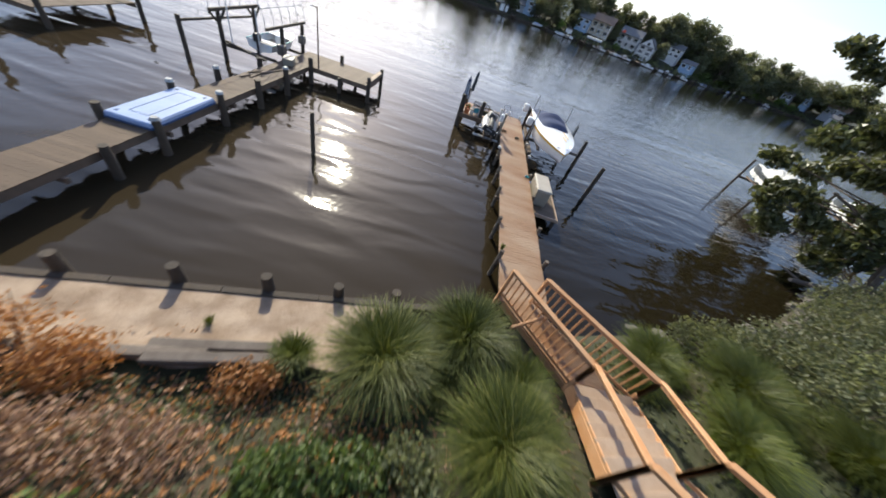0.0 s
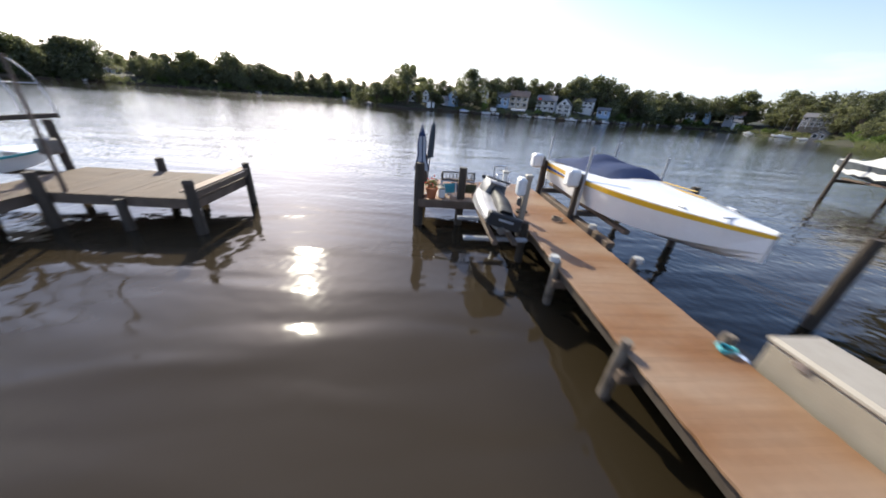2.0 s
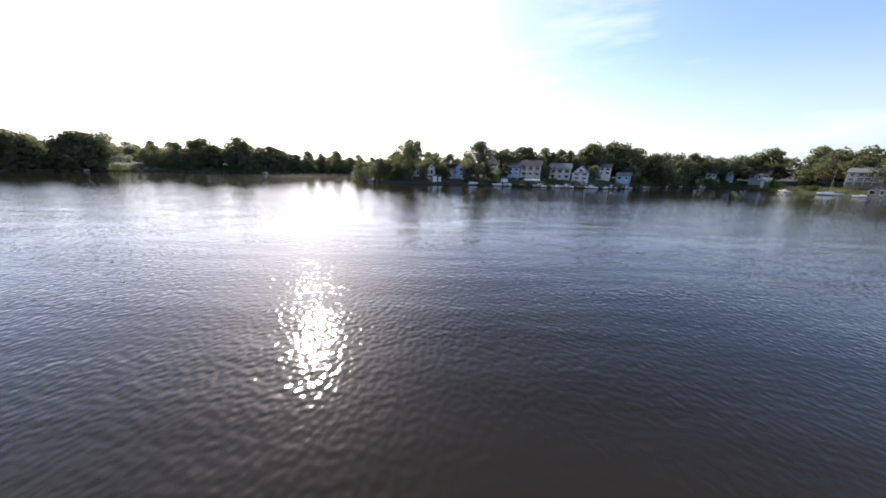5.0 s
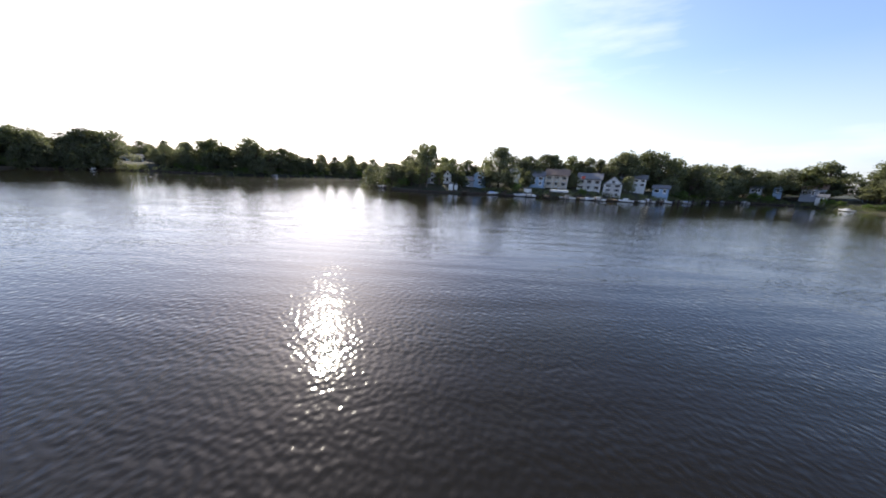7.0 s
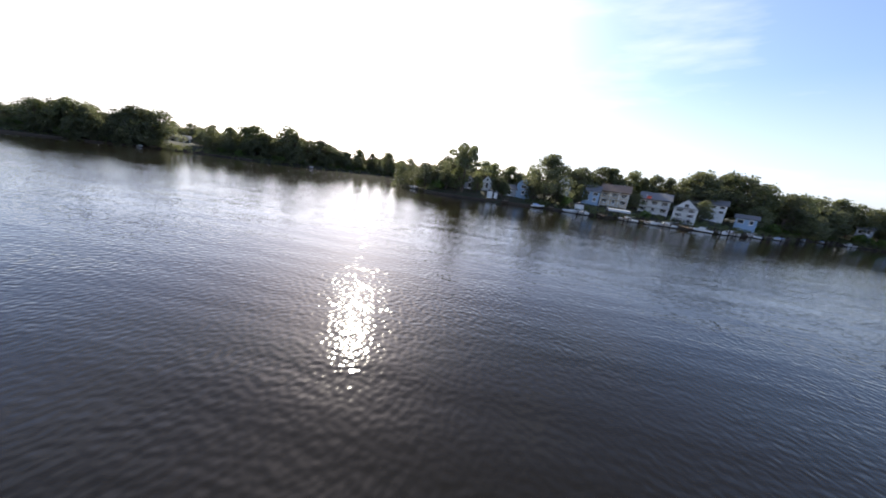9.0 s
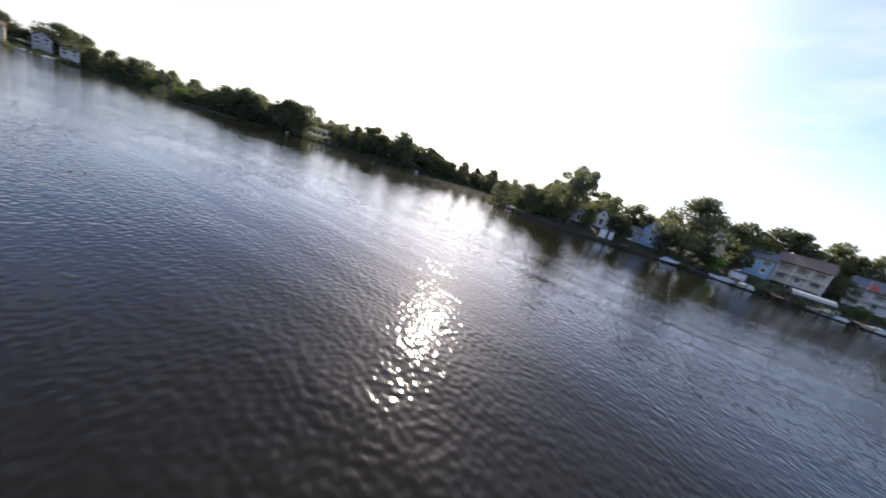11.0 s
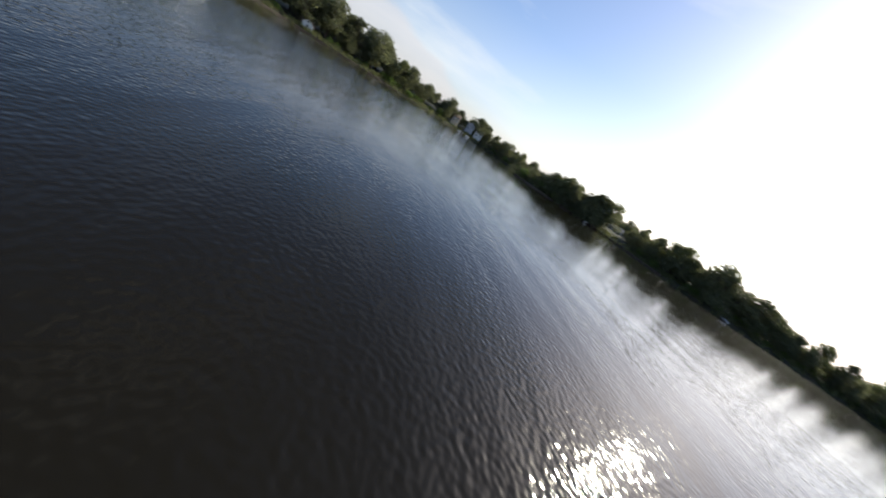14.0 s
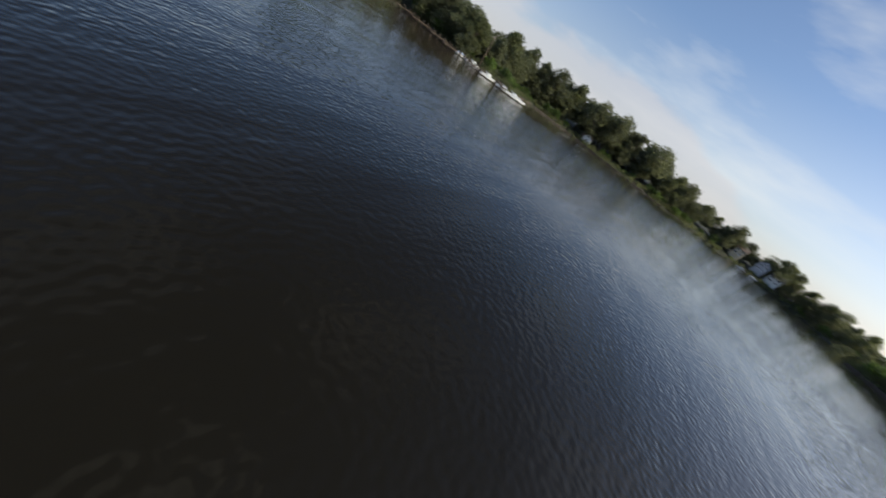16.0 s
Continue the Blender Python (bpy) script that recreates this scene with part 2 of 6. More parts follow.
WATER = water_material()
PIER_WOOD = material("treated_pine_deck", (0.200, 0.092, 0.031), (0.30, 0.205, 0.130), 0.62, scale=1.25, fine=22, stretch=(0.35, 1.0, 1), spread=0.03, stain=0.46, placed=True)
DOCK_WOOD = material("weathered_dock_boards", (0.105, 0.070, 0.043), (0.155, 0.110, 0.075), 0.8, scale=1.2, fine=24, stretch=(0.5, 1.6, 1), spread=0.15, placed=True)
RAIL_WOOD = material("sunlit_rail_wood", (0.42, 0.205, 0.085), (0.48, 0.30, 0.17), 0.65, scale=2.0, fine=25, spread=0.1)
TREAD_WOOD = material("pale_tread_wood", (0.38, 0.28, 0.20), (0.30, 0.20, 0.13), 0.75, scale=2.0, fine=30, spread=0.1)
PILE_WOOD = material("dark_wet_pile", (0.045, 0.033, 0.022), (0.080, 0.060, 0.042), 0.8, scale=3, fine=18, stretch=(4, 4, 0.6), bump=0.5, spread=0.2)
FRAME_WOOD = material("grey_framing_timber", (0.16, 0.11, 0.075), (0.09, 0.065, 0.045), 0.8, scale=3, fine=25, spread=0.15)
STUB_WOOD = material("peeling_post_wood", (0.060, 0.045, 0.033), (0.20, 0.165, 0.125), 0.85, scale=2.4, fine=22, stretch=(1, 1, 1.3), bump=0.6, spread=0.15, stain=0.5)
TIE_WOOD = material("old_timber_tie", (0.17, 0.14, 0.115), (0.10, 0.08, 0.065), 0.85, scale=3, fine=22, bump=0.4)
WHITE_GEL = material("white_gelcoat", (0.80, 0.80, 0.79), (0.72, 0.72, 0.70), 0.18, scale=2, fine=60, bump=0.0, spread=0.03, stain=0.3, coat=0.4)
HULL_GREY = material("hull_bottom_grey", (0.40, 0.39, 0.38), (0.32, 0.31, 0.30), 0.35, scale=2, fine=40, bump=0.02, spread=0.03)
YELLOW = material("yellow_stripe", (0.75, 0.45, 0.03), (0.66, 0.38, 0.03), 0.25, bump=0.0, spread=0.02, stain=0.2)
BLUE_STRIPE = material("blue_stripe", (0.02, 0.06, 0.26), (0.02, 0.05, 0.2), 0.25, bump=0.0, spread=0.02, stain=0.2)
CANVAS = material("blue_canvas", (0.010, 0.026, 0.085), (0.014, 0.036, 0.11), 0.9, scale=3, fine=80, bump=0.2, spread=0.03)
UMB_BLUE = material("navy_fabric", (0.02, 0.035, 0.09), (0.03, 0.05, 0.12), 0.9, fine=90, bump=0.2)
UMB_WHITE = material("white_fabric", (0.50, 0.51, 0.54), (0.40, 0.41, 0.44), 0.9, fine=90, bump=0.2)
UMB_GREY = material("slate_fabric", (0.06, 0.07, 0.08), (0.04, 0.05, 0.06), 0.9, fine=90, bump=0.2)
PLASTIC_WHITE = material("white_plastic", (0.78, 0.78, 0.76), (0.66, 0.65, 0.62), 0.4, scale=4, fine=50, bump=0.03, spread=0.04)
PLASTIC_BLACK = material("black_plastic", (0.014, 0.014, 0.015), (0.023, 0.023, 0.024), 0.62, bump=0.03, spread=0.05)
BEIGE_BOX = material("beige_plastic", (0.31, 0.27, 0.205), (0.25, 0.215, 0.165), 0.55, scale=3, fine=50, bump=0.05, spread=0.03)
BOX_LID = material("sun_bleached_plastic", (0.40, 0.36, 0.295), (0.34, 0.30, 0.24), 0.55, scale=3, fine=50, bump=0.05, spread=0.02)
FLOAT_BLUE = material("pale_blue_float", (0.33, 0.42, 0.62), (0.27, 0.35, 0.53), 0.45, scale=2, fine=30, bump=0.05, spread=0.03)
FLOAT_DARK = material("navy_float_trim", (0.03, 0.07, 0.17), (0.02, 0.05, 0.13), 0.5, bump=0.05)
TEAL = material("teal_plastic", (0.05, 0.33, 0.38), (0.04, 0.25, 0.3), 0.45, bump=0.05)
METAL = material("brushed_aluminium", (0.62, 0.63, 0.65), (0.5, 0.5, 0.52), 0.35, metal=1.0, fine=80, bump=0.03)
STEEL_DARK = material("weathered_galvanised_steel", (0.20, 0.19, 0.18), (0.13, 0.10, 0.08), 0.55, metal=0.7, fine=40, bump=0.1)
IRON = material("black_wrought_iron", (0.02, 0.02, 0.02), (0.03, 0.028, 0.026), 0.5, metal=0.3, bump=0.1)
TERRACOTTA = material("terracotta", (0.50, 0.17, 0.07), (0.42, 0.14, 0.06), 0.8, fine=40, bump=0.15)
TARP = material("white_tarpaulin", (0.46, 0.46, 0.44), (0.30, 0.30, 0.285), 0.6, scale=1.6, fine=9, bump=0.8, spread=0.08)
ROPE = material("rope", (0.35, 0.30, 0.22), None, 0.9, fine=60, bump=0.3)
SAND = material("pale_sandy_soil", (0.36, 0.275, 0.20), (0.21, 0.145, 0.095), 0.95, scale=1.9, fine=30, bump=1.0, spread=0.0, stain=0.48)
STONE = material("grey_riprap_stone", (0.13, 0.115, 0.10), (0.21, 0.19, 0.165), 0.9, scale=1.5, fine=14, bump=0.5, spread=0.25)
BARK = material("bark", (0.10, 0.075, 0.055), (0.15, 0.12, 0.095), 0.9, scale=4, fine=20, stretch=(3, 3, 0.5), bump=0.7)
LEAF_OAK = leaf_material("oak_leaves", (0.080, 0.092, 0.056), (0.142, 0.154, 0.092), 0.6)
LEAF_MAPLE = leaf_material("maple_leaves", (0.084, 0.100, 0.052), (0.150, 0.166, 0.086), 0.6)
LEAF_GREY = leaf_material("silvery_leaves", (0.050, 0.062, 0.026), (0.130, 0.138, 0.066))
LEAF_BANK = leaf_material("glossy_bank_tree_leaves", (0.040, 0.052, 0.020), (0.145, 0.160, 0.066), 0.35, 0.4)
LEAF_LIME = leaf_material("bright_shrub_leaves", (0.060, 0.105, 0.020), (0.130, 0.180, 0.040))
LEAF_DRY = leaf_material("dry_orange_leaves", (0.23, 0.095, 0.026), (0.36, 0.18, 0.065), 0.3)
LEAF_BROWN = leaf_material("dead_brown_leaves", (0.15, 0.085, 0.05), (0.31, 0.195, 0.125), 0.2)
GRASS_BLADE = leaf_material("fountain_grass_blades", (0.043, 0.064, 0.005), (0.108, 0.124, 0.012), 0.3)
GRASS_PALE = leaf_material("dry_grass_tips", (0.095, 0.112, 0.020), (0.180, 0.180, 0.048), 0.35)
FLOWER = leaf_material("red_geranium", (0.45, 0.03, 0.03), (0.35, 0.05, 0.03), 0.3)
WALL_WHITE = material("white_siding", (0.72, 0.72, 0.71), (0.62, 0.62, 0.61), 0.6, scale=0.6, fine=3, stretch=(0.2, 0.2, 8), bump=0.3, spread=0.06)
WALL_BLUE = material("blue_siding", (0.30, 0.42, 0.58), (0.25, 0.36, 0.5), 0.6, scale=0.6, fine=3, stretch=(0.2, 0.2, 8), bump=0.3, spread=0.06)
WALL_GREY = material("grey_siding", (0.34, 0.36, 0.40), (0.28, 0.30, 0.33), 0.6, scale=0.6, fine=3, stretch=(0.2, 0.2, 8), bump=0.3, spread=0.06)
WALL_TAN = material("tan_siding", (0.55, 0.46, 0.32), (0.48, 0.39, 0.27), 0.6, scale=0.6, fine=3, stretch=(0.2, 0.2, 8), bump=0.3, spread=0.06)
WALL_STONE = material("stone_retaining_wall", (0.33, 0.29, 0.25), (0.24, 0.21, 0.18), 0.9, scale=1.0, fine=3, bump=0.6, spread=0.1)
ROOF_GREY = material("grey_shingles", (0.13, 0.13, 0.14), (0.18, 0.175, 0.17), 0.9, scale=1, fine=6, bump=0.4, spread=0.15)
ROOF_BROWN = material("brown_shingles", (0.24, 0.165, 0.12), (0.17, 0.12, 0.09), 0.9, scale=1, fine=6, bump=0.4, spread=0.15)
TRIM_WHITE = material("white_trim_paint", (0.78, 0.78, 0.77), (0.7, 0.7, 0.69), 0.5, fine=30, bump=0.05, spread=0.03)
GLASS = material("dark_window_glass", (0.03, 0.035, 0.045), (0.05, 0.055, 0.065), 0.08, bump=0.0, spread=0.2, spec=0.8)
GREY_PIPE = material("dull_grey_pipe", (0.42, 0.43, 0.44), (0.32, 0.32, 0.33), 0.5, bump=0.02)
LAMP_RED = material("red_marker", (0.6, 0.08, 0.04), None, 0.5, bump=0.0)


# ---- mesh tools ----
def empty(name, at=(0, 0, 0), turn=0.0, label="", category="", group="", kind=""):
    ob = new(name)
    ob.matrix_basis = pose(*at, 0, 0, turn)
    ob.empty_display_size = 0.1
    return tagged(ob, label, category, group, kind)


def finish(name, mesh, mat, parent=None, label="", at=None):
    if mat is not None:
        mesh.materials.append(mat)
    ob = new(name, mesh)
    if parent is not None:
        ob.parent = parent
    if at is not None:
        ob.matrix_basis = at
    if label:
        ob["label"] = label
    return ob


def part(name, bm, mat, parent=None, label="", smooth=False, at=None):
    """One bmesh as one mesh object under a thing or a part."""
    bmesh.ops.recalc_face_normals(bm, faces=bm.faces[:])
    mesh = bpy.data.meshes.new(name)
    bm.to_mesh(mesh)
    bm.free()
    if smooth:
        mesh.polygons.foreach_set("use_smooth", [True] * len(mesh.polygons))
    return finish(name, mesh, mat, parent, label, at)


def again(ob, name, parent, m):
    """Another piece on the same mesh."""
    twin = new(name, ob.data)
    twin.parent = parent
    twin.matrix_basis = m
    return twin


def raw(name, verts, faces, mat, parent=None, label="", smooth=False):
    mesh = bpy.data.meshes.new(name)
    mesh.from_pydata([tuple(v) for v in verts], [], [tuple(f) for f in faces])
    mesh.update()
    if smooth:
        mesh.polygons.foreach_set("use_smooth", [True] * len(mesh.polygons))
    return finish(name, mesh, mat, parent, label)


def box(bm, c, s, bevel=0.0, turn=None):
    m = Matrix.Translation(c)
    if turn is not None:
        m = m @ turn
    r = bmesh.ops.create_cube(bm, size=1.0, matrix=m @ Matrix.Diagonal((*s, 1)))
    if bevel:
        edges = {e for v in r["verts"] for e in v.link_edges}
        bmesh.ops.bevel(bm, geom=list(edges), offset=bevel, segments=1, affect="EDGES")


def boxed(c, s, bevel=0.0, turn=None):
    bm = bmesh.new()
    box(bm, c, s, bevel, turn)
    return bm


def rod(bm, a, b, r0, r1=None, n=10, caps=True):
    """A tapered round bar from a to b."""
    a, b = Vector(a), Vector(b)
    q = (b - a).to_track_quat("Z", "Y").to_matrix().to_4x4()
    bmesh.ops.create_cone(bm, cap_ends=caps, segments=n, radius1=r0, radius2=r0 if r1 is None else r1,
                          depth=(b - a).length, matrix=Matrix.Translation((a + b) / 2) @ q)


def roded(a, b, r0, r1=None, n=10):
    bm = bmesh.new()
    rod(bm, a, b, r0, r1, n)
    return bm


def beam(a, b, w, h, bevel=0.008):
    """A squared bar from a to b, w wide and h high."""
    a, b = Vector(a), Vector(b)
    d = b - a
    side = d.cross(Vector((0, 0, 1)))
    side = side.normalized() if side.length > 1e-6 else Vector((1, 0, 0))
    up = side.cross(d).normalized()
    turn = Matrix((side, d.normalized(), up)).transposed().to_4x4()
    bm = bmesh.new()
    box(bm, (a + b) / 2, (w, d.length, h), bevel, turn)
    return bm


def tube(points, r, n=8):
    """A round bar bent along points."""
    verts, faces = [], []
    pts = [Vector(p) for p in points]
    for i, p in enumerate(pts):
        d = (pts[min(i + 1, len(pts) - 1)] - pts[max(i - 1, 0)]).normalized()
        s = d.cross(Vector((0.13, 0.31, 0.94))).normalized()
        u = s.cross(d)
        for k in range(n):
            a = 2 * math.pi * k / n
            verts.append(p + r * (math.cos(a) * s + math.sin(a) * u))
    for i in range(len(pts) - 1):
        for k in range(n):
            faces.append((i * n + k, i * n + (k + 1) % n, (i + 1) * n + (k + 1) % n, (i + 1) * n + k))
    faces.append(tuple(range(n)))
    faces.append(tuple((len(pts) - 1) * n + k for k in range(n)))
    return verts, faces


def lofted(sections, close_ends=True, ring=True):
    """A skin over sections of equally many points."""
    n = len(sections[0])
    verts = [v for s in sections for v in s]
    faces = []
    for i in range(len(sections) - 1):
        for k in range(n if ring else n - 1):
            faces.append((i * n + k, i * n + (k + 1) % n, (i + 1) * n + (k + 1) % n, (i + 1) * n + k))
    if close_ends:
        faces.append(tuple(range(n)))
        faces.append(tuple((len(sections) - 1) * n + k for k in range(n)))
    return verts, faces


# ---- ground and water ----
DECK_Z = 0.85
SHORE = [(7.3, 6.1), (12, 7), (21, 13), (34, 17), (60, 14), (95, 40), (138, 92), (168, 122), (186, 142), (195, 162), (200, 186),
         (196, 210), (166, 212), (138, 198), (111, 175), (86, 161), (69, 156), (46, 154), (28, 153), (14, 152.5), (1, 148), (-9, 146.5),
         (-18, 149), (-25, 158), (-26, 178), (-20, 205), (-30, 262), (-52, 280), (-72, 272), (-84, 240), (-96, 210), (-118, 196), (-140, 186)]
SHORE += [(-146, 168), (-147, 150), (-152, 136), (-162, 125), (-185, 138), (-215, 150), (-258, 146), (-266, 128), (-258, 105), (-240, 82),
          (-216, 55), (-198, 28), (-184, 2), (-162, -15), (-140, -10), (-118, 0), (-106, -6), (-102, -24), (-96, -40), (-70, -30), (-45, -10),
          (-20, -0.2), (-7.7, 2.6), (0.1, 4.45), (2.5, 5.0)]


def shore_distance(x, y):
    """Metres from the shoreline, more than nought on land."""
    p = np.array(SHORE, float)
    best = np.full(x.shape, 1e9)
    inside = np.zeros(x.shape, bool)
    for (ax, ay), (bx, by) in zip(p, np.roll(p, -1, 0)):
        ex, ey = bx - ax, by - ay
        u = np.clip(((x - ax) * ex + (y - ay) * ey) / (ex * ex + ey * ey), 0, 1)
        best = np.minimum(best, np.hypot(x - ax - u * ex, y - ay - u * ey))
        if ay != by:
            inside ^= ((ay > y) != (by > y)) & (x < ax + (y - ay) * ex / ey)
    return np.where(inside, -best, best)


def land_height(x, y):
    x, y = np.asarray(x, float), np.asarray(y, float)
    s = shore_distance(x, y)
    near = np.exp(-(np.hypot(x - 0, y - 2) / 26) ** 4)
    far_bank = np.interp(s, [-6, -0.5, 0.6, 3, 12, 40, 120, 400], [-2.5, -0.5, 0.7, 1.3, 3.2, 6.0, 9.0, 12.0])
    near_bank = np.interp(s, [-6, -0.45, -0.1, 0.3, 2.2, 4.6, 9, 20, 40], [-2.0, -1.2, -0.6, 0.5, 0.62, 1.75, 3.4, 5.0, 6.0])
    natural = np.interp(s, [-6, -0.6, 0.0, 1.5, 6, 14, 30], [-1.8, -0.25, 0.05, 0.7, 2.2, 4.0, 6.0])
    right = 1 / (1 + np.exp(-(x - 5.2) * 2.2))
    z = near * (right * natural + (1 - right) * near_bank) + (1 - near) * far_bank
    lumps = np.sin(x * 0.9 + 1.3 * np.sin(y * 0.7)) * np.sin(y * 1.1 + np.sin(x * 0.5))
    return z + np.clip(s - 2.2, 0, 3) / 3 * 0.10 * lumps


def spaced(stops):
    """Places along an axis: rows of start, end and step."""
    out = []
    for a, b, step in stops:
        out += list(np.arange(a, b - step * 0.5, step))
    return np.array(out + [stops[-1][1]])


def build_ground():
    xs = spaced([(-3000, -1000, 400), (-1000, -360, 60), (-360, -24, 5), (-24, -12, 1), (-12, 16, 0.28), (16, 40, 1.2), (40, 260, 5), (260, 1000, 60), (1000, 3000, 400)])
    ys = spaced([(-3000, -1000, 400), (-1000, -100, 50), (-100, -10, 5), (-10, -4, 0.8), (-4, 8, 0.28), (8, 20, 1.0), (20, 300, 5), (300, 1000, 60), (1000, 3000, 400)])
    gx, gy = np.meshgrid(xs, ys)
    gz = land_height(gx, gy)
    nx = len(xs)
    idx = np.arange(len(xs) * len(ys)).reshape(len(ys), nx)
    faces = np.stack([idx[:-1, :-1], idx[:-1, 1:], idx[1:, 1:], idx[1:, :-1]], -1).reshape(-1, 4)
    verts = np.stack([gx, gy, gz], -1).reshape(-1, 3)
    return raw("ground", verts.tolist(), faces.tolist(), GROUND, smooth=True)


GROUND = material("bank_soil_and_grass", (0.038, 0.030, 0.016), (0.024, 0.036, 0.010), 0.95, scale=0.35, fine=6, bump=0.8, spread=0.0, stain=0.5)
tagged(build_ground(), "sloping earth bank with grass and leaf litter", "ground", kind="structure")

bm = bmesh.new()
bmesh.ops.create_grid(bm, x_segments=1, y_segments=1, size=3000)
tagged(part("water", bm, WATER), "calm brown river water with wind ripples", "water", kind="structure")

# ---- trees ----
def leaf_quads(centres, size, rng, up=0.0):
    """Small folded leaves, one at each centre, turned at random."""
    n = len(centres)
    d = rng.normal(size=(n, 3))
    d[:, 2] += up
    d /= np.linalg.norm(d, axis=1)[:, None]
    e = rng.normal(size=(n, 3))
    u = np.cross(d, e)
    u /= np.linalg.norm(u, axis=1)[:, None]
    v = np.cross(d, u)
    s = (size * rng.uniform(0.6, 1.35, n))[:, None]
    a, b = centres - u * s, centres + u * s
    c1, c2 = centres + v * s * 0.62 + d * s * 0.2, centres - v * s * 0.62 + d * s * 0.2
    verts = np.stack([a, c1, b, c2], 1).reshape(-1, 3)
    k = np.arange(n) * 4
    return verts, np.stack([k, k + 1, k + 2, k + 3], 1)


def crown_points(rng, blobs, per_blob, hollow=0.4):
    """Points in the outer shells of a list of blobs (centre, radii)."""
    out = []
    for c, r in blobs:
        d = rng.normal(size=(per_blob, 3))
        d /= np.linalg.norm(d, axis=1)[:, None]
        rad = rng.uniform(hollow, 1.0, per_blob)[:, None] ** 0.6
        out.append(np.array(c) + d * rad * np.array(r) + rng.normal(size=(per_blob, 3)) * 0.11 * np.mean(r))
    return np.concatenate(out)


def limb_mesh(limbs, n=7):
    bm = bmesh.new()
    for a, b, r0, r1 in limbs:
        rod(bm, a, b, r0, r1, n)
    return bm


def make_tree(name, seed, height, spread, kind, leaf_mat, leaf=0.42, count=1900, label="", category="tree"):
    """A tree at the origin: a tapered trunk with limbs, and a crown of leaf clumps round them."""
    rng = np.random.default_rng(seed)
    root = empty(name, label=label, category=category)
    limbs, blobs = [], []
    fork = height * {"round": 0.12, "tall": 0.12, "open": 0.5, "bush": 0.05}[kind]
    lean = rng.normal(size=2) * 0.03 * height
    top = np.array([lean[0], lean[1], height * 0.8])
    limbs.append(((0, 0, -0.6), (lean[0] * 0.3, lean[1] * 0.3, fork), height * 0.028, height * 0.022))
    limbs.append(((lean[0] * 0.3, lean[1] * 0.3, fork), tuple(top), height * 0.02, height * 0.006))
    k = {"round": 15, "tall": 14, "open": 22, "bush": 9}[kind]
    for i in range(k):
        u = (i + 0.5) / k
        a = i * 2.4 + rng.uniform(-0.5, 0.5)
        if kind == "open":
            z, rr = height * (0.50 + 0.44 * u), spread * rng.uniform(0.35, 1.0) * (1.05 - 0.55 * u)
            r = spread * rng.uniform(0.16, 0.28)
        elif kind == "tall":
            z, rr = height * (0.14 + 0.76 * u), spread * rng.uniform(0.3, 0.85) * (1.0 - 0.75 * max(u - 0.35, 0) / 0.65)
            r = spread * rng.uniform(0.3, 0.46)
        elif kind == "bush":
            z, rr = height * (0.25 + 0.5 * u), spread * rng.uniform(0.1, 0.75)
            r = spread * rng.uniform(0.3, 0.5)
        else:
            z, rr = height * (0.2 + 0.66 * u), spread * rng.uniform(0.35, 0.9) * math.sin(math.pi * min(0.3 + 0.75 * u, 0.95)) ** 0.6
            r = spread * rng.uniform(0.28, 0.44)
        c = np.array([lean[0] + rr * math.cos(a), lean[1] + rr * math.sin(a), z])
        blobs.append((c, (r, r, r * rng.uniform(0.6, 0.85))))
        start = np.array([lean[0] * 0.5, lean[1] * 0.5, fork + (z - fork) * 0.35])
        limbs.append((tuple(start), tuple(c), height * 0.010, height * 0.003))
        for _ in range(2):
            tip = c + rng.normal(size=3) * r * 0.7
            limbs.append((tuple(start * 0.4 + c * 0.6), tuple(tip), height * 0.005, height * 0.0015))
    blobs.append((top + np.array([0, 0, height * 0.06]), (spread * 0.3, spread * 0.3, height * 0.13)))
    part("trunk", limb_mesh(limbs, 6), BARK, root)
    pts = crown_points(rng, blobs, max(count // len(blobs), 20))
    verts, faces = leaf_quads(pts, leaf, rng, 0.4)
    raw("crown", verts.tolist(), faces.tolist(), leaf_mat, root)
    return root


PARK = []
for i, (kind, h, s, lm, lab) in enumerate((
        ("round", 14.0, 5.6, LEAF_OAK, "broad dark green shade tree on the far bank"),
        ("round", 13.0, 5.0, LEAF_MAPLE, "full green maple on the far bank"),
        ("tall", 15.0, 4.2, LEAF_OAK, "tall dark green tree on the far bank"),
        ("tall", 14.0, 4.8, LEAF_MAPLE, "tall mid-green tree on the far bank"),
        ("round", 12.0, 5.8, LEAF_GREY, "light green spreading tree on the far bank"),
        ("round", 15.0, 6.4, LEAF_OAK, "large rounded dark green tree on the far bank"))):
    PARK.append((make_tree("tree", 20 + i, h, s, kind, lm, 0.29, 3200, lab), h))
OPEN_TREE = make_tree("tree", 60, 16.0, 7.4, "open", LEAF_OAK, 0.30, 5200, "tall open-crowned tree with gaps between its leaf clumps")
FEATHER = make_tree("tree", 61, 18.0, 7.6, "tall", LEAF_OAK, 0.33, 7000, "tall feathery tree beside the waterfront houses")
BUSH = make_tree("shrub", 62, 3.0, 2.2, "bush", LEAF_LIME, 0.22, 700, "rounded green shrub on the bank", "shrub")

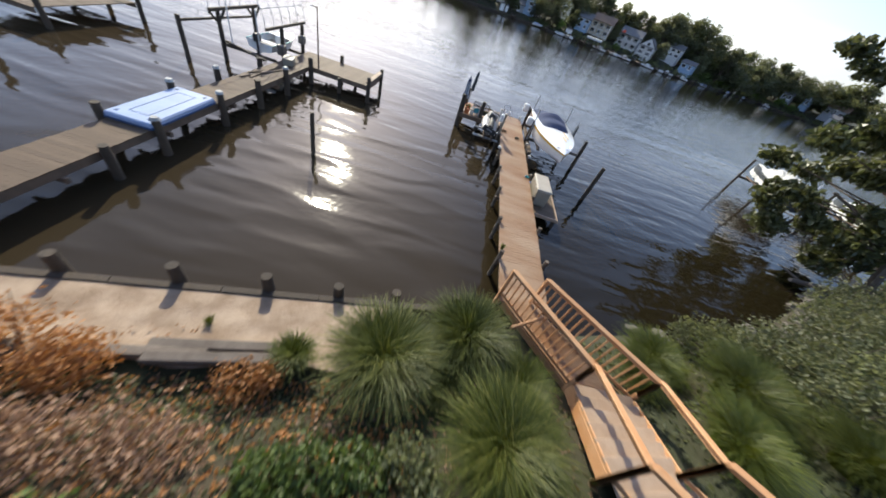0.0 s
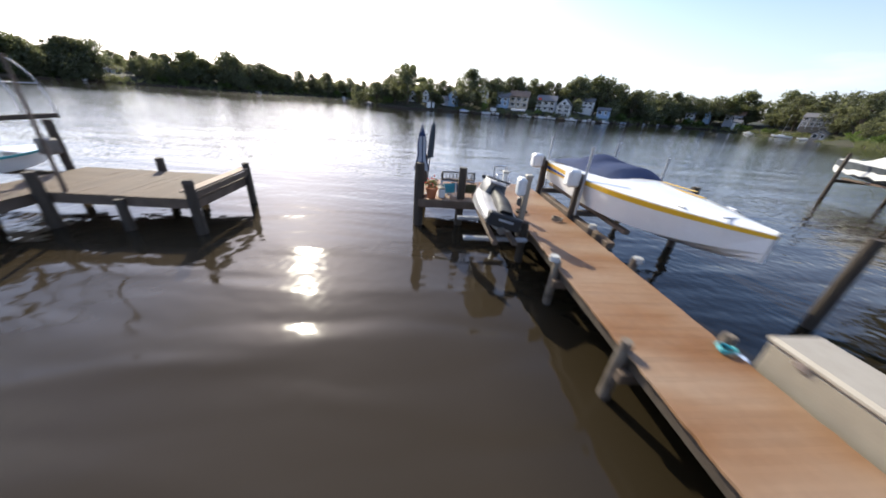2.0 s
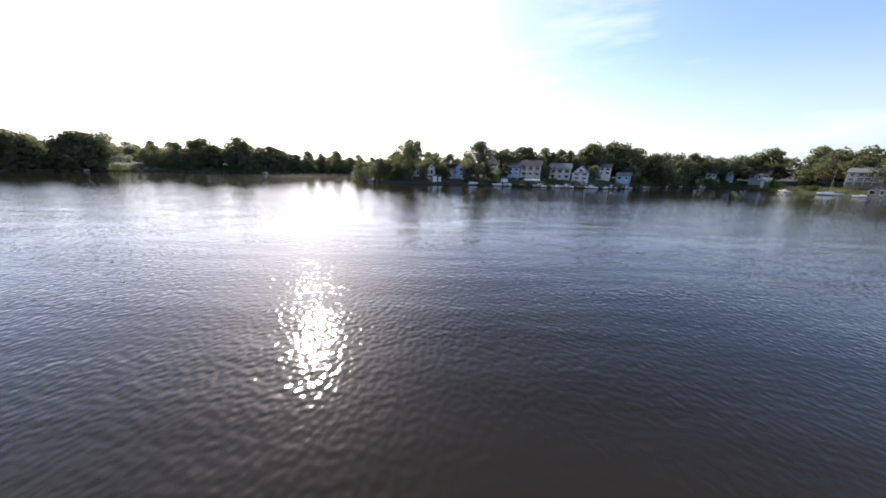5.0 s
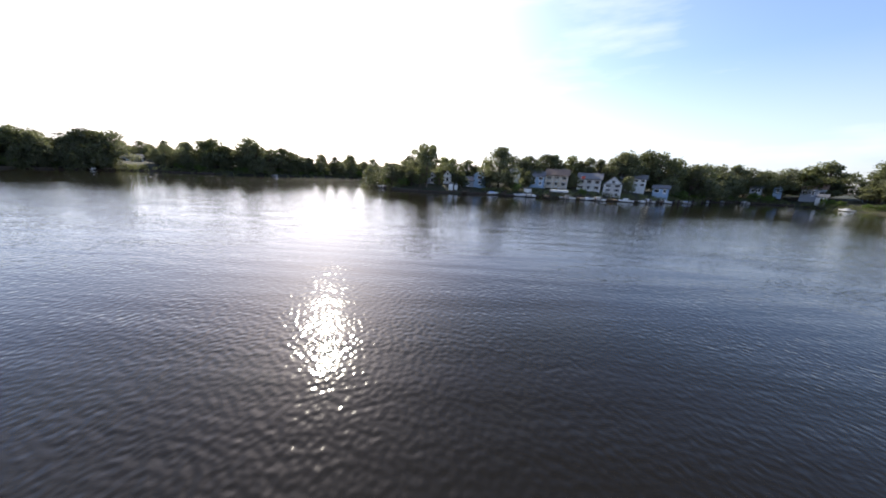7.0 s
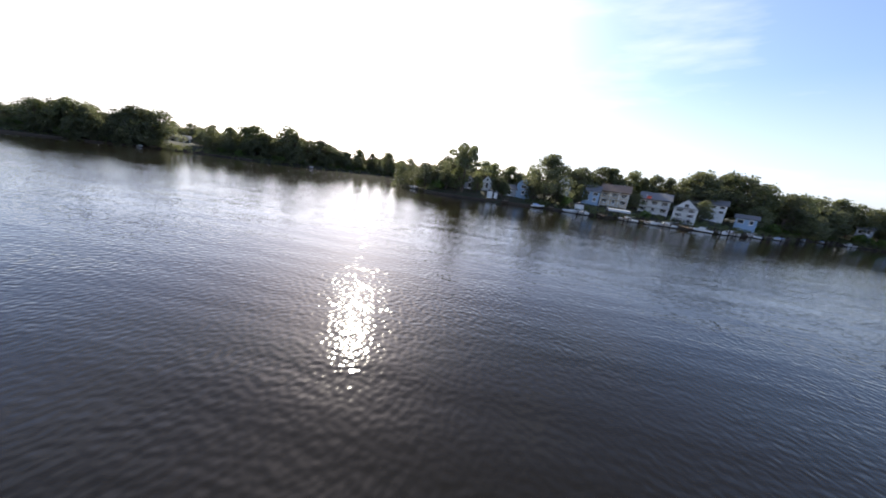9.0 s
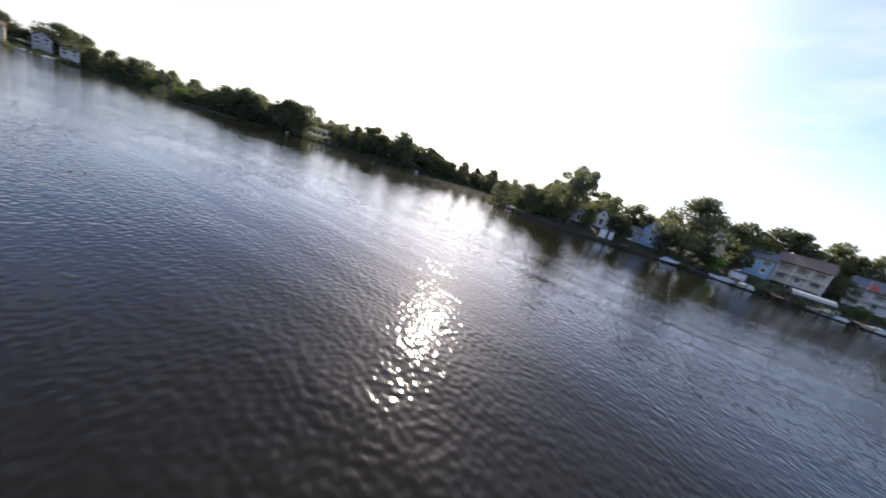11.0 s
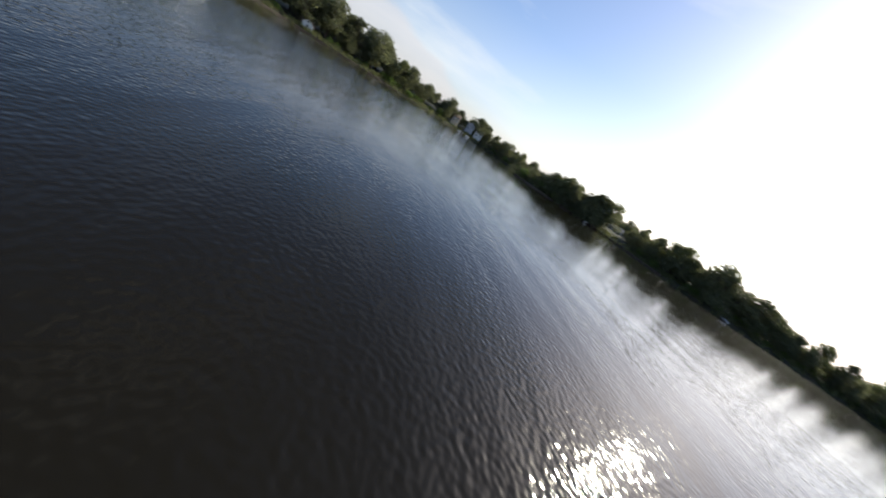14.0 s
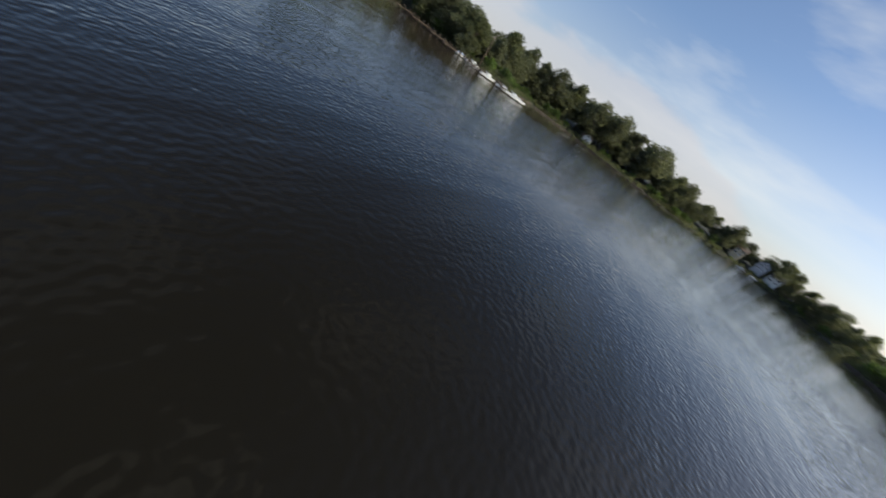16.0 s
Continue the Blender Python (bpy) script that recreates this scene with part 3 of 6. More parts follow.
# x, y and the height of the crown's top over the water
# crowns along the banks: place and height of the top over the water
TOWN_BANK = [
    (-14, 163, 12.8), (-9, 164, 14.0), (0, 164, 12.7), (3, 167, 12.5), (9, 169, 12.4), (13, 167, 10.6), (17, 167, 12.5), (30, 174, 15.2),
    (33, 173, 14.3), (37, 176, 15.9), (44, 178, 17.0), (49, 178, 17.1), (56, 180, 17.0), (60, 180, 15.2), (64, 179, 16.5), (69, 178, 16.2),
    (76, 181, 16.4), (80, 183, 19.6), (83, 181, 20.4), (92, 184, 21.4), (100, 184, 20.8), (107, 184, 19.2)
]
EAST_BANK = [
    (118, 189, 17.1), (132, 199, 18.3), (154, 213, 19.4), (168, 219, 20.6), (181, 226, 19.8), (190, 224, 18.8), (202, 224, 20.7),
    (211, 221, 22.0), (214, 214, 24.4), (221, 196, 24.4), (216, 183, 22.7), (215, 173, 22.8), (208, 157, 22.4), (199, 145, 21.5)
]
INLET_NEAR = [
    (-158, 148, 12.8), (-152, 149, 14.0), (-151, 152, 12.8), (-151, 155, 11.0), (-155, 162, 11.3), (-152, 163, 12.2), (-153, 167, 13.6),
    (-151, 170, 16.2), (-151, 174, 15.8), (-149, 178, 16.7), (-153, 177, 15.5), (-150, 199, 11.2), (-142, 196, 13.3), (-133, 198, 14.6),
    (-128, 203, 16.1), (-124, 204, 17.5), (-120, 208, 14.6), (-111, 211, 19.7), (-104, 211, 16.9), (-102, 218, 15.1), (-172, 214, 15.0),
    (-164, 220, 16.0), (-156, 222, 16.0), (-180, 210, 14.6)
]
INLET_FAR = [
    (-99, 224, 16.0), (-96, 232, 14.4), (-90, 240, 12.1), (-86, 252, 14.8), (-80, 261, 14.1), (-75, 281, 16.8), (-66, 283, 13.0),
    (-59, 286, 15.4), (-48, 288, 13.6), (-40, 286, 13.0), (-30, 276, 12.6), (-20, 262, 12.0), (-12, 240, 11.0), (-12, 215, 9.6),
    (-20, 157, 9.2), (-17, 158, 8.5)
]
POINT = [
    (-169, 133, 6.7), (-163, 134, 6.2), (-162, 139, 8.1), (-157, 143, 12.1), (-156, 146, 10.9), (-155, 151, 12.8), (-157, 157, 13.9),
    (-274, 134, 12.2), (-272, 140, 14.2), (-269, 148, 14.3), (-262, 152, 15.0), (-250, 154, 12.6), (-237, 154, 13.6), (-220, 158, 12.5),
    (-200, 152, 10.5)
]
WEST_BANK = [
    (-118, -14, 11.5), (-132, -22, 16.4), (-145, -31, 17.6), (-164, -30, 18.9), (-171, -24, 18.0), (-176, -18, 20.0), (-188, -10, 20.5),
    (-195, 3, 21.0), (-202, 13, 22.1), (-210, 25, 20.1), (-218, 36, 22.4), (-226, 51, 17.2), (-231, 57, 17.5), (-250, 72, 15.7),
    (-260, 91, 17.5), (-272, 104, 14.5), (-277, 124, 18.5), (-112, -26, 13.0), (-112, -40, 14.0), (-107, -17, 12.0), (-108, -22, 13.5),
    (-106, -30, 14.5), (-103, -38, 14.5), (-104, -54, 14.0), (-92, -52, 13.5), (-76, -44, 13.0), (-58, -30, 12.0)
]
HOME_BANK = [
    (38, 9, 9), (50, 6, 10), (64, 8, 12), (80, 20, 13), (97, 30, 14), (120, 50, 16), (140, 74, 17), (160, 95, 19), (180, 118, 20)
]
SKYLINE = (TOWN_BANK, EAST_BANK, INLET_NEAR, INLET_FAR, POINT, WEST_BANK, HOME_BANK)
rng = np.random.default_rng(7)
WOODS_V, WOODS_F = [], []
CROWNS = []
for src, h in PARK:
    me = next(c for c in src.children if c.name.startswith("crown")).data
    co = np.empty(len(me.vertices) * 3)
    me.vertices.foreach_get("co", co)
    quads = co.reshape(-1, 4, 3)[::3]
    middle = quads.mean(1, keepdims=True)
    CROWNS.append((((quads - middle) * 1.45 + middle).reshape(-1, 3), h))


def plant(x, y, top, which=None):
    src, h = PARK[which if which is not None else int(rng.integers(len(PARK)))]
    z = float(land_height(x, y))
    k = max(top - z, 4.0) / h
    m = pose(x, y, z - 0.1, 0, 0, float(rng.uniform(0, 360)))
    t = copy_thing(src, m)
    t.matrix_basis = m @ Matrix.Diagonal((k * float(rng.uniform(1.15, 1.5)), k * float(rng.uniform(1.15, 1.5)), k, 1))
    t["group"] = "trees on the far bank"
    return t


def plant_behind(x, y, top):
    """A crown for the woods behind the front trees, joined with the others."""
    co, h = CROWNS[int(rng.integers(len(CROWNS)))]
    z = float(land_height(x, y))
    k = max(top - z, 4.0) / h
    a, w = rng.uniform(0, 2 * math.pi), k * rng.uniform(1.2, 1.6)
    c, s = math.cos(a) * w, math.sin(a) * w
    WOODS_F.append(np.arange(len(co)).reshape(-1, 4) + sum(len(v) for v in WOODS_V))
    WOODS_V.append(np.stack([co[:, 0] * c - co[:, 1] * s + x, co[:, 0] * s + co[:, 1] * c + y, co[:, 2] * k + z], -1))


# open ground round the houses
CLEARINGS = ((-5, 156), (1, 159), (9, 159), (13, 159), (29, 168), (38, 166), (45, 166), (60, 167), (65, 161), (82, 175), (89, 167), (-160, 196), (-150, 187), (-144, 182), (204, 165), (191, 150), (-259, 100), (-269, 115), (-191, 8))
for row in SKYLINE:
    fill = (0.72, 1.0) if row is WEST_BANK else (0.5, 0.92)
    for x, y, top in row:
        plant(x, y, top * 1.06)
        d = np.array([x, y - 40.0])
        d /= np.linalg.norm(d)
        # a lower fringe of trees at the water's edge along the wooded banks
        if row in (INLET_NEAR, POINT, WEST_BANK) and not any(math.hypot(x - d[0] * 5 - hx, y - d[1] * 5 - hy) < 9 for hx, hy in CLEARINGS):
            plant_behind(x - d[0] * 5, y - d[1] * 5, top * rng.uniform(0.5, 0.7))
        side = np.array([-d[1], d[0]])
        for i in range(7):
            q = np.array([x, y]) + d * rng.uniform(1 if i < 2 else 5, 18) + side * rng.uniform(-9, 9)
            if not any(math.hypot(q[0] - hx, q[1] - hy) < 9 for hx, hy in CLEARINGS):
                (plant if i < 1 else plant_behind)(q[0], q[1], top * rng.uniform(*fill))
# low growth that closes the woods round the inlet
for x, y, top in INLET_NEAR + INLET_FAR + WEST_BANK:
    back = 1 if y > 140 else -0.4
    for i in range(4):
        q = (x + rng.uniform(-9, 9) - (3 if back < 0 else 0), y + back * rng.uniform(2, 14))
        if not any(math.hypot(q[0] - hx, q[1] - hy) < 9 for hx, hy in CLEARINGS):
            plant_behind(*q, top * rng.uniform(0.5, 0.85))
tagged(raw("far_woods", np.concatenate(WOODS_V).tolist(), np.concatenate(WOODS_F).tolist(), LEAF_OAK), "dense green woods behind the trees of the far bank", "woods", kind="stuff")

# garden trees between the waterfront houses
for x, y, top, k in ((-12, 152, 8.6, 0), (-9, 151.5, 9.4, 1), (-15.5, 153, 7.6, 4), (-1.8, 154, 7.6, 3), (4.6, 156.5, 8.6, 0), (6.4, 155, 7.2, 1), (17.2, 157, 8.8, 5), (24.5, 157, 8.4, 0),
                     (32.6, 163, 9.6, 1), (53, 167, 9.2, 0), (72.5, 164, 8.4, 4), (76, 168, 10.2, 5), (97, 173, 10.8, 0), (126, 196, 11.4, 4), (143, 206, 11.5, 1), (-172, 205, 11.6, 0), (-166, 210, 11.8, 1), (-177, 199, 12.4, 5), (-160, 213, 12.4, 0)):
    plant(x, y, top, k)

# two landmark trees, shrubs along the banks, and places for the first tree of each kind
OPEN_TREE.matrix_basis = pose(-6.5, 151.5, float(land_height(-6.5, 151.5)) - 0.1, 0, 0, 40) @ Matrix.Diagonal((0.86, 0.86, 0.93, 1))
FEATHER.matrix_basis = pose(21.0, 160, float(land_height(21.0, 160)) - 0.1, 0, 0, 10) @ Matrix.Diagonal((1.0, 1.0, 0.88, 1))
for (ob, h), (x, y, top) in zip(PARK, ((-14, 158, 9), (-19, 166, 8.5), (62, 186, 15.5), (97, 190, 20), (1, 172, 11), (88, 186, 20.5))):
    z = float(land_height(x, y))
    ob.matrix_basis = pose(x, y, z, 0, 0, 77) @ Matrix.Diagonal(((top - z) / h,) * 3 + (1,))
    ob["group"] = "trees on the far bank"
shrub_spots = []
for a, b in zip(SHORE, SHORE[1:]):
    length = math.hypot(b[0] - a[0], b[1] - a[1])
    if max(abs(a[0]), abs(a[1])) < 45 or max(abs(b[0]), abs(b[1])) < 45:
        continue
    for i in range(int(length / 7)):
        u = (i + rng.uniform(0, 1)) * 7 / length
        nx, ny = (b[1] - a[1]) / length, -(b[0] - a[0]) / length
        off = rng.uniform(2.0, 7.0)
        shrub_spots.append((a[0] + (b[0] - a[0]) * u + nx * off, a[1] + (b[1] - a[1]) * u + ny * off))
first = True
for x, y in shrub_spots:
    z = float(land_height(x, y))
    if z < 0.5 or any(math.hypot(x - hx, y - hy) < 10 for hx, hy in CLEARINGS):
        continue
    k = float(rng.uniform(0.6, 1.5))
    m = pose(x, y, z - 0.1, 0, 0, float(rng.uniform(0, 360))) @ Matrix.Diagonal((k * 1.2, k * 1.2, k, 1))
    if first:
        BUSH.matrix_basis, first = m, False
        BUSH["group"] = "shrubs along the far bank"
        continue
    copy_thing(BUSH, Matrix.Identity(4)).matrix_basis = m


# ---- jetties ----
def pile(name, parent, x, y, top, r=0.12, bottom=-1.6, lean=(0, 0), cap=None, mat=None):
    """A round driven post, slightly tapered and uneven, with a worn head."""
    bm = bmesh.new()
    sections, n = 7, 12
    rows = []
    prng = random.Random(int(x * 131 + y * 17))
    for i in range(sections):
        u = i / (sections - 1)
        z = bottom + (top - bottom) * u
        rr = r * (1.06 - 0.1 * u) * (0.93 if i == sections - 1 else 1)
        rows.append([Vector((x + lean[0] * (z - bottom) + rr * math.cos(2 * math.pi * k / n) * prng.uniform(0.95, 1.05),
                             y + lean[1] * (z - bottom) + rr * math.sin(2 * math.pi * k / n) * prng.uniform(0.95, 1.05), z)) for k in range(n)])
    verts, faces = lofted(rows)
    post = raw(name, verts, faces, mat or PILE_WOOD, parent, smooth=False)
    if cap:
        tx, ty = x + lean[0] * (top - bottom), y + lean[1] * (top - bottom)
        part("cap", roded((tx, ty, top - 0.03), (tx, ty, top + 0.06), r * 1.1, r * 0.75, 12), cap, post, "white plastic pile cap")
    return post


def plank_row(parent, mesh_name, x0, x1, y0, y1, z, width, mat, along="y", thick=0.038, gap=0.0025, cross=None):
    """Boards laid side by side from y0 to y1, each from x0 to x1 (or the other way round)."""
    n = max(int(round((y1 - y0) / width)), 1)
    step = (y1 - y0) / n
    length = x1 - x0
    size = (length, step - gap, thick) if along == "y" else (step - gap, length, thick)
    first_piece = None
    prng = random.Random(int(x0 * 100 + y0 * 10))
    for i in range(n):
        u = y0 + (i + 0.5) * step
        c = ((x0 + x1) / 2, u) if along == "y" else (u, (x0 + x1) / 2)
        m = pose(c[0] + (prng.uniform(-0.012, 0.012) if along == "y" else 0), c[1] + (0 if along == "y" else prng.uniform(-0.012, 0.012)),
                 z - thick / 2 + prng.uniform(-0.0015, 0.0015), prng.uniform(-0.15, 0.15), prng.uniform(-0.1, 0.1), prng.uniform(-0.12, 0.12))
        if first_piece is None:
            first_piece = part(mesh_name, boxed((0, 0, 0), size, 0.0015), mat, parent, at=m)
        else:
            again(first_piece, mesh_name, parent, m)
    return first_piece


def stub(parent, x, y, top, mat=None, r=0.1, tilt=0.0):
    """A short pile that ends just over the deck."""
    return pile("timber_post", parent, x, y, top, r, lean=(tilt, 0), mat=mat)


# the pier from the bank to its head
pier = empty("pier", (0, 0, 0), label="narrow wooden pier of warm tan boards on dark piles", category="pier")
X0, X1 = 2.5, 4.0
plank_row(pier, "plank", X0, X1, 5.35, 21.95, DECK_Z, 0.142, PIER_WOOD)
for x in (X0 + 0.09, (X0 + X1) / 2, X1 - 0.09):
    part("stringer", boxed((x, 13.6, DECK_Z - 0.14), (0.05, 16.5, 0.2), 0.006), PILE_WOOD, pier)
plank_row(pier, "platform_plank", -0.15, X0 - 0.01, 19.30, 21.95, DECK_Z, 0.142, PIER_WOOD)
for y in (19.36, 20.6, 21.9):
    part("joist", boxed((1.15, y, DECK_Z - 0.14), (2.6, 0.05, 0.2), 0.006), FRAME_WOOD, pier)
part("fascia_board", boxed((1.15, 19.27, DECK_Z - 0.08), (2.7, 0.035, 0.2), 0.006), FRAME_WOOD, pier)
for y, top in ((7.1, 1.16), (9.1, 1.06), (11.4, 1.02), (13.45, 1.0), (15.55, 0.99)):
    stub(pier, X0 - 0.02, y, top, STUB_WOOD, r=0.082)
for y, top in ((7.3, 1.12), (9.2, 1.05), (11.6, 0.98), (13.6, 0.98), (15.6, 1.05), (17.3, 1.0)):
    stub(pier, X1 + 0.05, y, top, STUB_WOOD, r=0.08)
for x, y in ((X0 - 0.1, 17.3), (X0 - 0.1, 19.4), (2.3, 21.8), (0.0, 21.8), (X1 - 0.1, 21.85)):
    stub(pier, x, y, 0.86 if y > 19 else 1.05)
pile("timber_post", pier, -0.18, 19.5, 1.88, 0.15)
pile("timber_post", pier, 1.1, 19.62, 1.80, 0.125)
pile("timber_post", pier, -0.02, 21.6, 1.78, 0.11)
for x, y in ((X0 - 0.10, 15.55), (X1 + 0.10, 15.6), (X1 - 0.12, 21.75), (X1 + 0.1, 17.3)):
    part("bollard_cap", roded((x, y, 0.98), (x, y, 1.08), 0.10, 0.085, 14), TARP, pier, "weathered pale pile cap")
for y in (8.2, 10.3, 12.4, 14.5, 16.6, 18.7):
    part("cross_beam", boxed(((X0 + X1) / 2, y + 0.9, DECK_Z - 0.3), (1.7, 0.1, 0.16), 0.01), FRAME_WOOD, pier)

# the neighbour's dock with its head to the side
dock = empty("dock", (0, 0, 0), label="weathered grey-brown wooden dock with a wide head", category="dock")
plank_row(dock, "plank", -10.5, -9.2, -2.0, 20.85, DECK_Z, 0.145, DOCK_WOOD)
plank_row(dock, "head_plank", 18.3, 20.85, -9.19, -5.75, DECK_Z, 0.145, DOCK_WOOD, along="x")
for x in (-10.45, -9.25):
    part("stringer", boxed((x, 9.4, DECK_Z - 0.15), (0.06, 22.8, 0.22), 0.006), FRAME_WOOD, dock)
for y in (18.33, 20.82):
    part("head_stringer", boxed((-7.45, y, DECK_Z - 0.15), (3.45, 0.06, 0.22), 0.006), FRAME_WOOD, dock)
part("head_stringer", boxed((-5.78, 19.6, DECK_Z - 0.15), (0.06, 2.5, 0.22), 0.006), FRAME_WOOD, dock)
for y, top, cap in ((6.4, 1.05, None), (8.1, 1.22, TARP), (10.95, 1.28, TARP), (13.3, 1.22, None), (15.6, 1.28, TARP), (18.2, 1.35, None)):
    pile("timber_post", dock, -9.08, y, top, 0.13, cap=cap)
for y, top, cap in ((4.2, 0.95, None), (7.9, 1.28, None), (10.6, 1.3, TARP), (13.0, 1.3, TARP), (16.0, 1.2, None)):
    pile("timber_post", dock, -10.66, y, top, 0.13, cap=cap)
pile("timber_post", dock, -5.68, 20.72, 1.30, 0.11)
pile("timber_post", dock, -5.66, 18.15, 1.32, 0.12, cap=PILE_WOOD)
pile("timber_post", dock, -8.36, 20.9, 1.25, 0.12)
for x, y in ((-7.4, 18.2), (-7.4, 20.9)):
    pile("timber_post", dock, x, y, 0.8, 0.11)
part("bench_board", beam((-5.74, 18.1, 1.10), (-5.74, 20.75, 1.13), 0.26, 0.05), TREAD_WOOD, dock, "pale board seat between two posts")
part("bench_rail", beam((-5.64, 18.1, 0.98), (-5.64, 20.75, 1.0), 0.05, 0.14), FRAME_WOOD, dock)
for y in (2.2, 5.3, 8.5, 11.7, 14.9):
    part("cross_beam", boxed((-9.85, y, DECK_Z - 0.32), (1.5, 0.12, 0.16), 0.01), FRAME_WOOD, dock)


# ---- bulkhead and beach ----
def bulk_y(x):
    return 4.58 + 0.238 * (x - 0.09)


bulkhead = empty("bulkhead", (0, 0, 0), label="low dark timber bulkhead along a sandy strip", category="retaining wall", kind="structure")
for i in range(13):
    xa, xb = -24 + 2.0 * i, -22 + 2.0 * i
    part("face_board", beam((xa, bulk_y(xa), -0.2), (xb - 0.02, bulk_y(xb - 0.02), -0.2), 0.08, 1.35, 0.01), PILE_WOOD, bulkhead)
    part("cap_board", beam((xa, bulk_y(xa) - 0.03, 0.50), (xb - 0.01, bulk_y(xb - 0.01) - 0.03, 0.50), 0.17, 0.05, 0.012), PILE_WOOD, bulkhead)
for x, top in ((-13.2, 1.0), (-11.0, 0.95), (-6.9, 0.98), (-4.9, 1.0), (-3.15, 0.95), (-1.62, 0.85), (-0.25, 0.82), (1.3, 0.9)):
    pile("post", bulkhead, x, bulk_y(x) + 0.13, top, 0.13, bottom=-1.4)

xs = np.linspace(-24, -0.3, 80)
sand_rows = []
for j, off in enumerate((-0.12, -0.4, -0.7, -1.0, -1.3, -1.6, -1.85)):
    sand_rows.append([(float(x), float(bulk_y(x) + off + (0.12 * math.sin(x * 2.3) if j == 6 else 0)),
                       0.49 + 0.03 * j + 0.03 * math.sin(3.1 * x + j * 1.7) * (j > 0) + (0.05 if j > 4 else 0)) for x in xs])
verts, faces = lofted(sand_rows, close_ends=False, ring=False)
tagged(raw("beach", verts, faces, SAND, smooth=True), "strip of pale sandy soil behind the bulkhead", "sand", kind="structure")

ties = empty("timber_edging", (0, 0, 0), label="old grey timber ties holding the foot of the bank", category="edging")
for k, (a, b, z) in enumerate((((-5.6, 1.55), (-3.2, 2.1), 0.70), ((-4.0, 1.75), (-1.9, 2.3), 0.86), ((-4.2, 2.05), (-2.2, 2.55), 0.68), ((-8.5, 1.0), (-5.8, 1.5), 0.70))):
    part("tie", beam((*a, z), (*b, z), 0.2, 0.18, 0.02), TIE_WOOD, ties)

# ---- boardwalk and stairs from the bank ----
stairs = empty("boardwalk_stairs", (0, 0, 0), label="tan wooden boardwalk and steps with handrails and balusters", category="stairs")
LA, LB, RA, RB = Vector((2.5, 5.55, 0)), Vector((4.24, 3.42, 0)), Vector((3.45, 5.6, 0)), Vector((5.8, 3.48, 0))


def rail_run(a, b, za, zb, balusters, group_mat=RAIL_WOOD, low=0.85, lowb=0.85):
    """A flat-topped handrail from a to b with a lower rail, posts and balusters."""
    a, b = Vector(a), Vector(b)
    part("handrail", beam((a.x, a.y, za), (b.x, b.y, zb), 0.14, 0.04), group_mat, stairs)
    part("upper_rail", beam((a.x, a.y, za - 0.07), (b.x, b.y, zb - 0.07), 0.04, 0.09), group_mat, stairs)
    part("lower_rail", beam((a.x, a.y, low + 0.12), (b.x, b.y, lowb + 0.12), 0.04, 0.09), group_mat, stairs)
    for u in (0.0, 1.0):
        p = a.lerp(b, u)
        zl, zt = low + (lowb - low) * u, za + (zb - za) * u
        part("post", boxed((p.x, p.y, (zl + zt) / 2 - 0.2), (0.09, 0.09, zt - zl + 0.4), 0.006), group_mat, stairs)
    for i in range(balusters):
        u = (i + 1) / (balusters + 1)
        p = a.lerp(b, u)
        zl, zt = low + (lowb - low) * u, za + (zb - za) * u
        part("baluster", boxed((p.x, p.y, (zl + zt) / 2 + 0.02), (0.035, 0.035, zt - zl - 0.1), 0.003), group_mat, stairs)


rail_run(LA, LB, 1.9, 1.9, 15)
rail_run(RA, RB, 1.9, 1.9, 17)
# floor boards of the level run, each cut to the space between the rails
for i in range(20):
    u0, u1 = i / 20, (i + 0.94) / 20
    q = [LA.lerp(LB, u0), RA.lerp(RB, u0), RA.lerp(RB, u1), LA.lerp(LB, u1)]
    verts = [(p.x, p.y, DECK_Z + 0.004 - dz) for dz in (0.0, 0.04) for p in q]
    raw("floor_board", verts, [(0, 1, 2, 3), (7, 6, 5, 4), (0, 4, 5, 1), (1, 5, 6, 2), (2, 6, 7, 3), (3, 7, 4, 0)], PIER_WOOD, stairs)
for a, b in ((LA, LB), (RA, RB)):
    part("side_beam", beam((a.x, a.y, DECK_Z - 0.15), (b.x, b.y, DECK_Z - 0.15), 0.05, 0.22), RAIL_WOOD, stairs)
LC, RC = Vector((3.95, 1.45, 0)), Vector((5.35, 1.75, 0))
rail_run(LB, LC, 1.95, 2.85, 0, lowb=1.85)
rail_run(RB, RC, 1.95, 2.85, 0, lowb=1.85)
LD, RD = Vector((4.9, 0.35, 0)), Vector((6.3, 0.6, 0))
rail_run(LC, LD, 2.9, 3.2, 0, low=1.85, lowb=2.2)
rail_run(RC, RD, 2.9, 3.2, 0, low=1.85, lowb=2.2)
for i in range(6):
    u = (i + 0.5) / 6
    a, b = LB.lerp(LC, u), RB.lerp(RC, u)
    z = DECK_Z + 0.17 * (i + 1)
    part("tread", beam((a.x, a.y, z), (b.x, b.y, z), 0.30, 0.045), TREAD_WOOD, stairs)
    part("riser", beam((a.x, a.y + 0.14, z - 0.09), (b.x, b.y + 0.14, z - 0.09), 0.025, 0.15), TREAD_WOOD, stairs)
for i in range(6):
    u = (i + 0.5) / 6
    a, b = LC.lerp(LD, u), RC.lerp(RD, u)
    z = 1.88 + 0.06 * i
    part("tread", beam((a.x, a.y, z), (b.x, b.y, z), 0.27, 0.045), TREAD_WOOD, stairs)
for a, b in ((LB, LC), (RB, RC)):
    part("stringer", beam((a.x, a.y, 0.80), (b.x, b.y, 1.78), 0.05, 0.28), RAIL_WOOD, stairs)
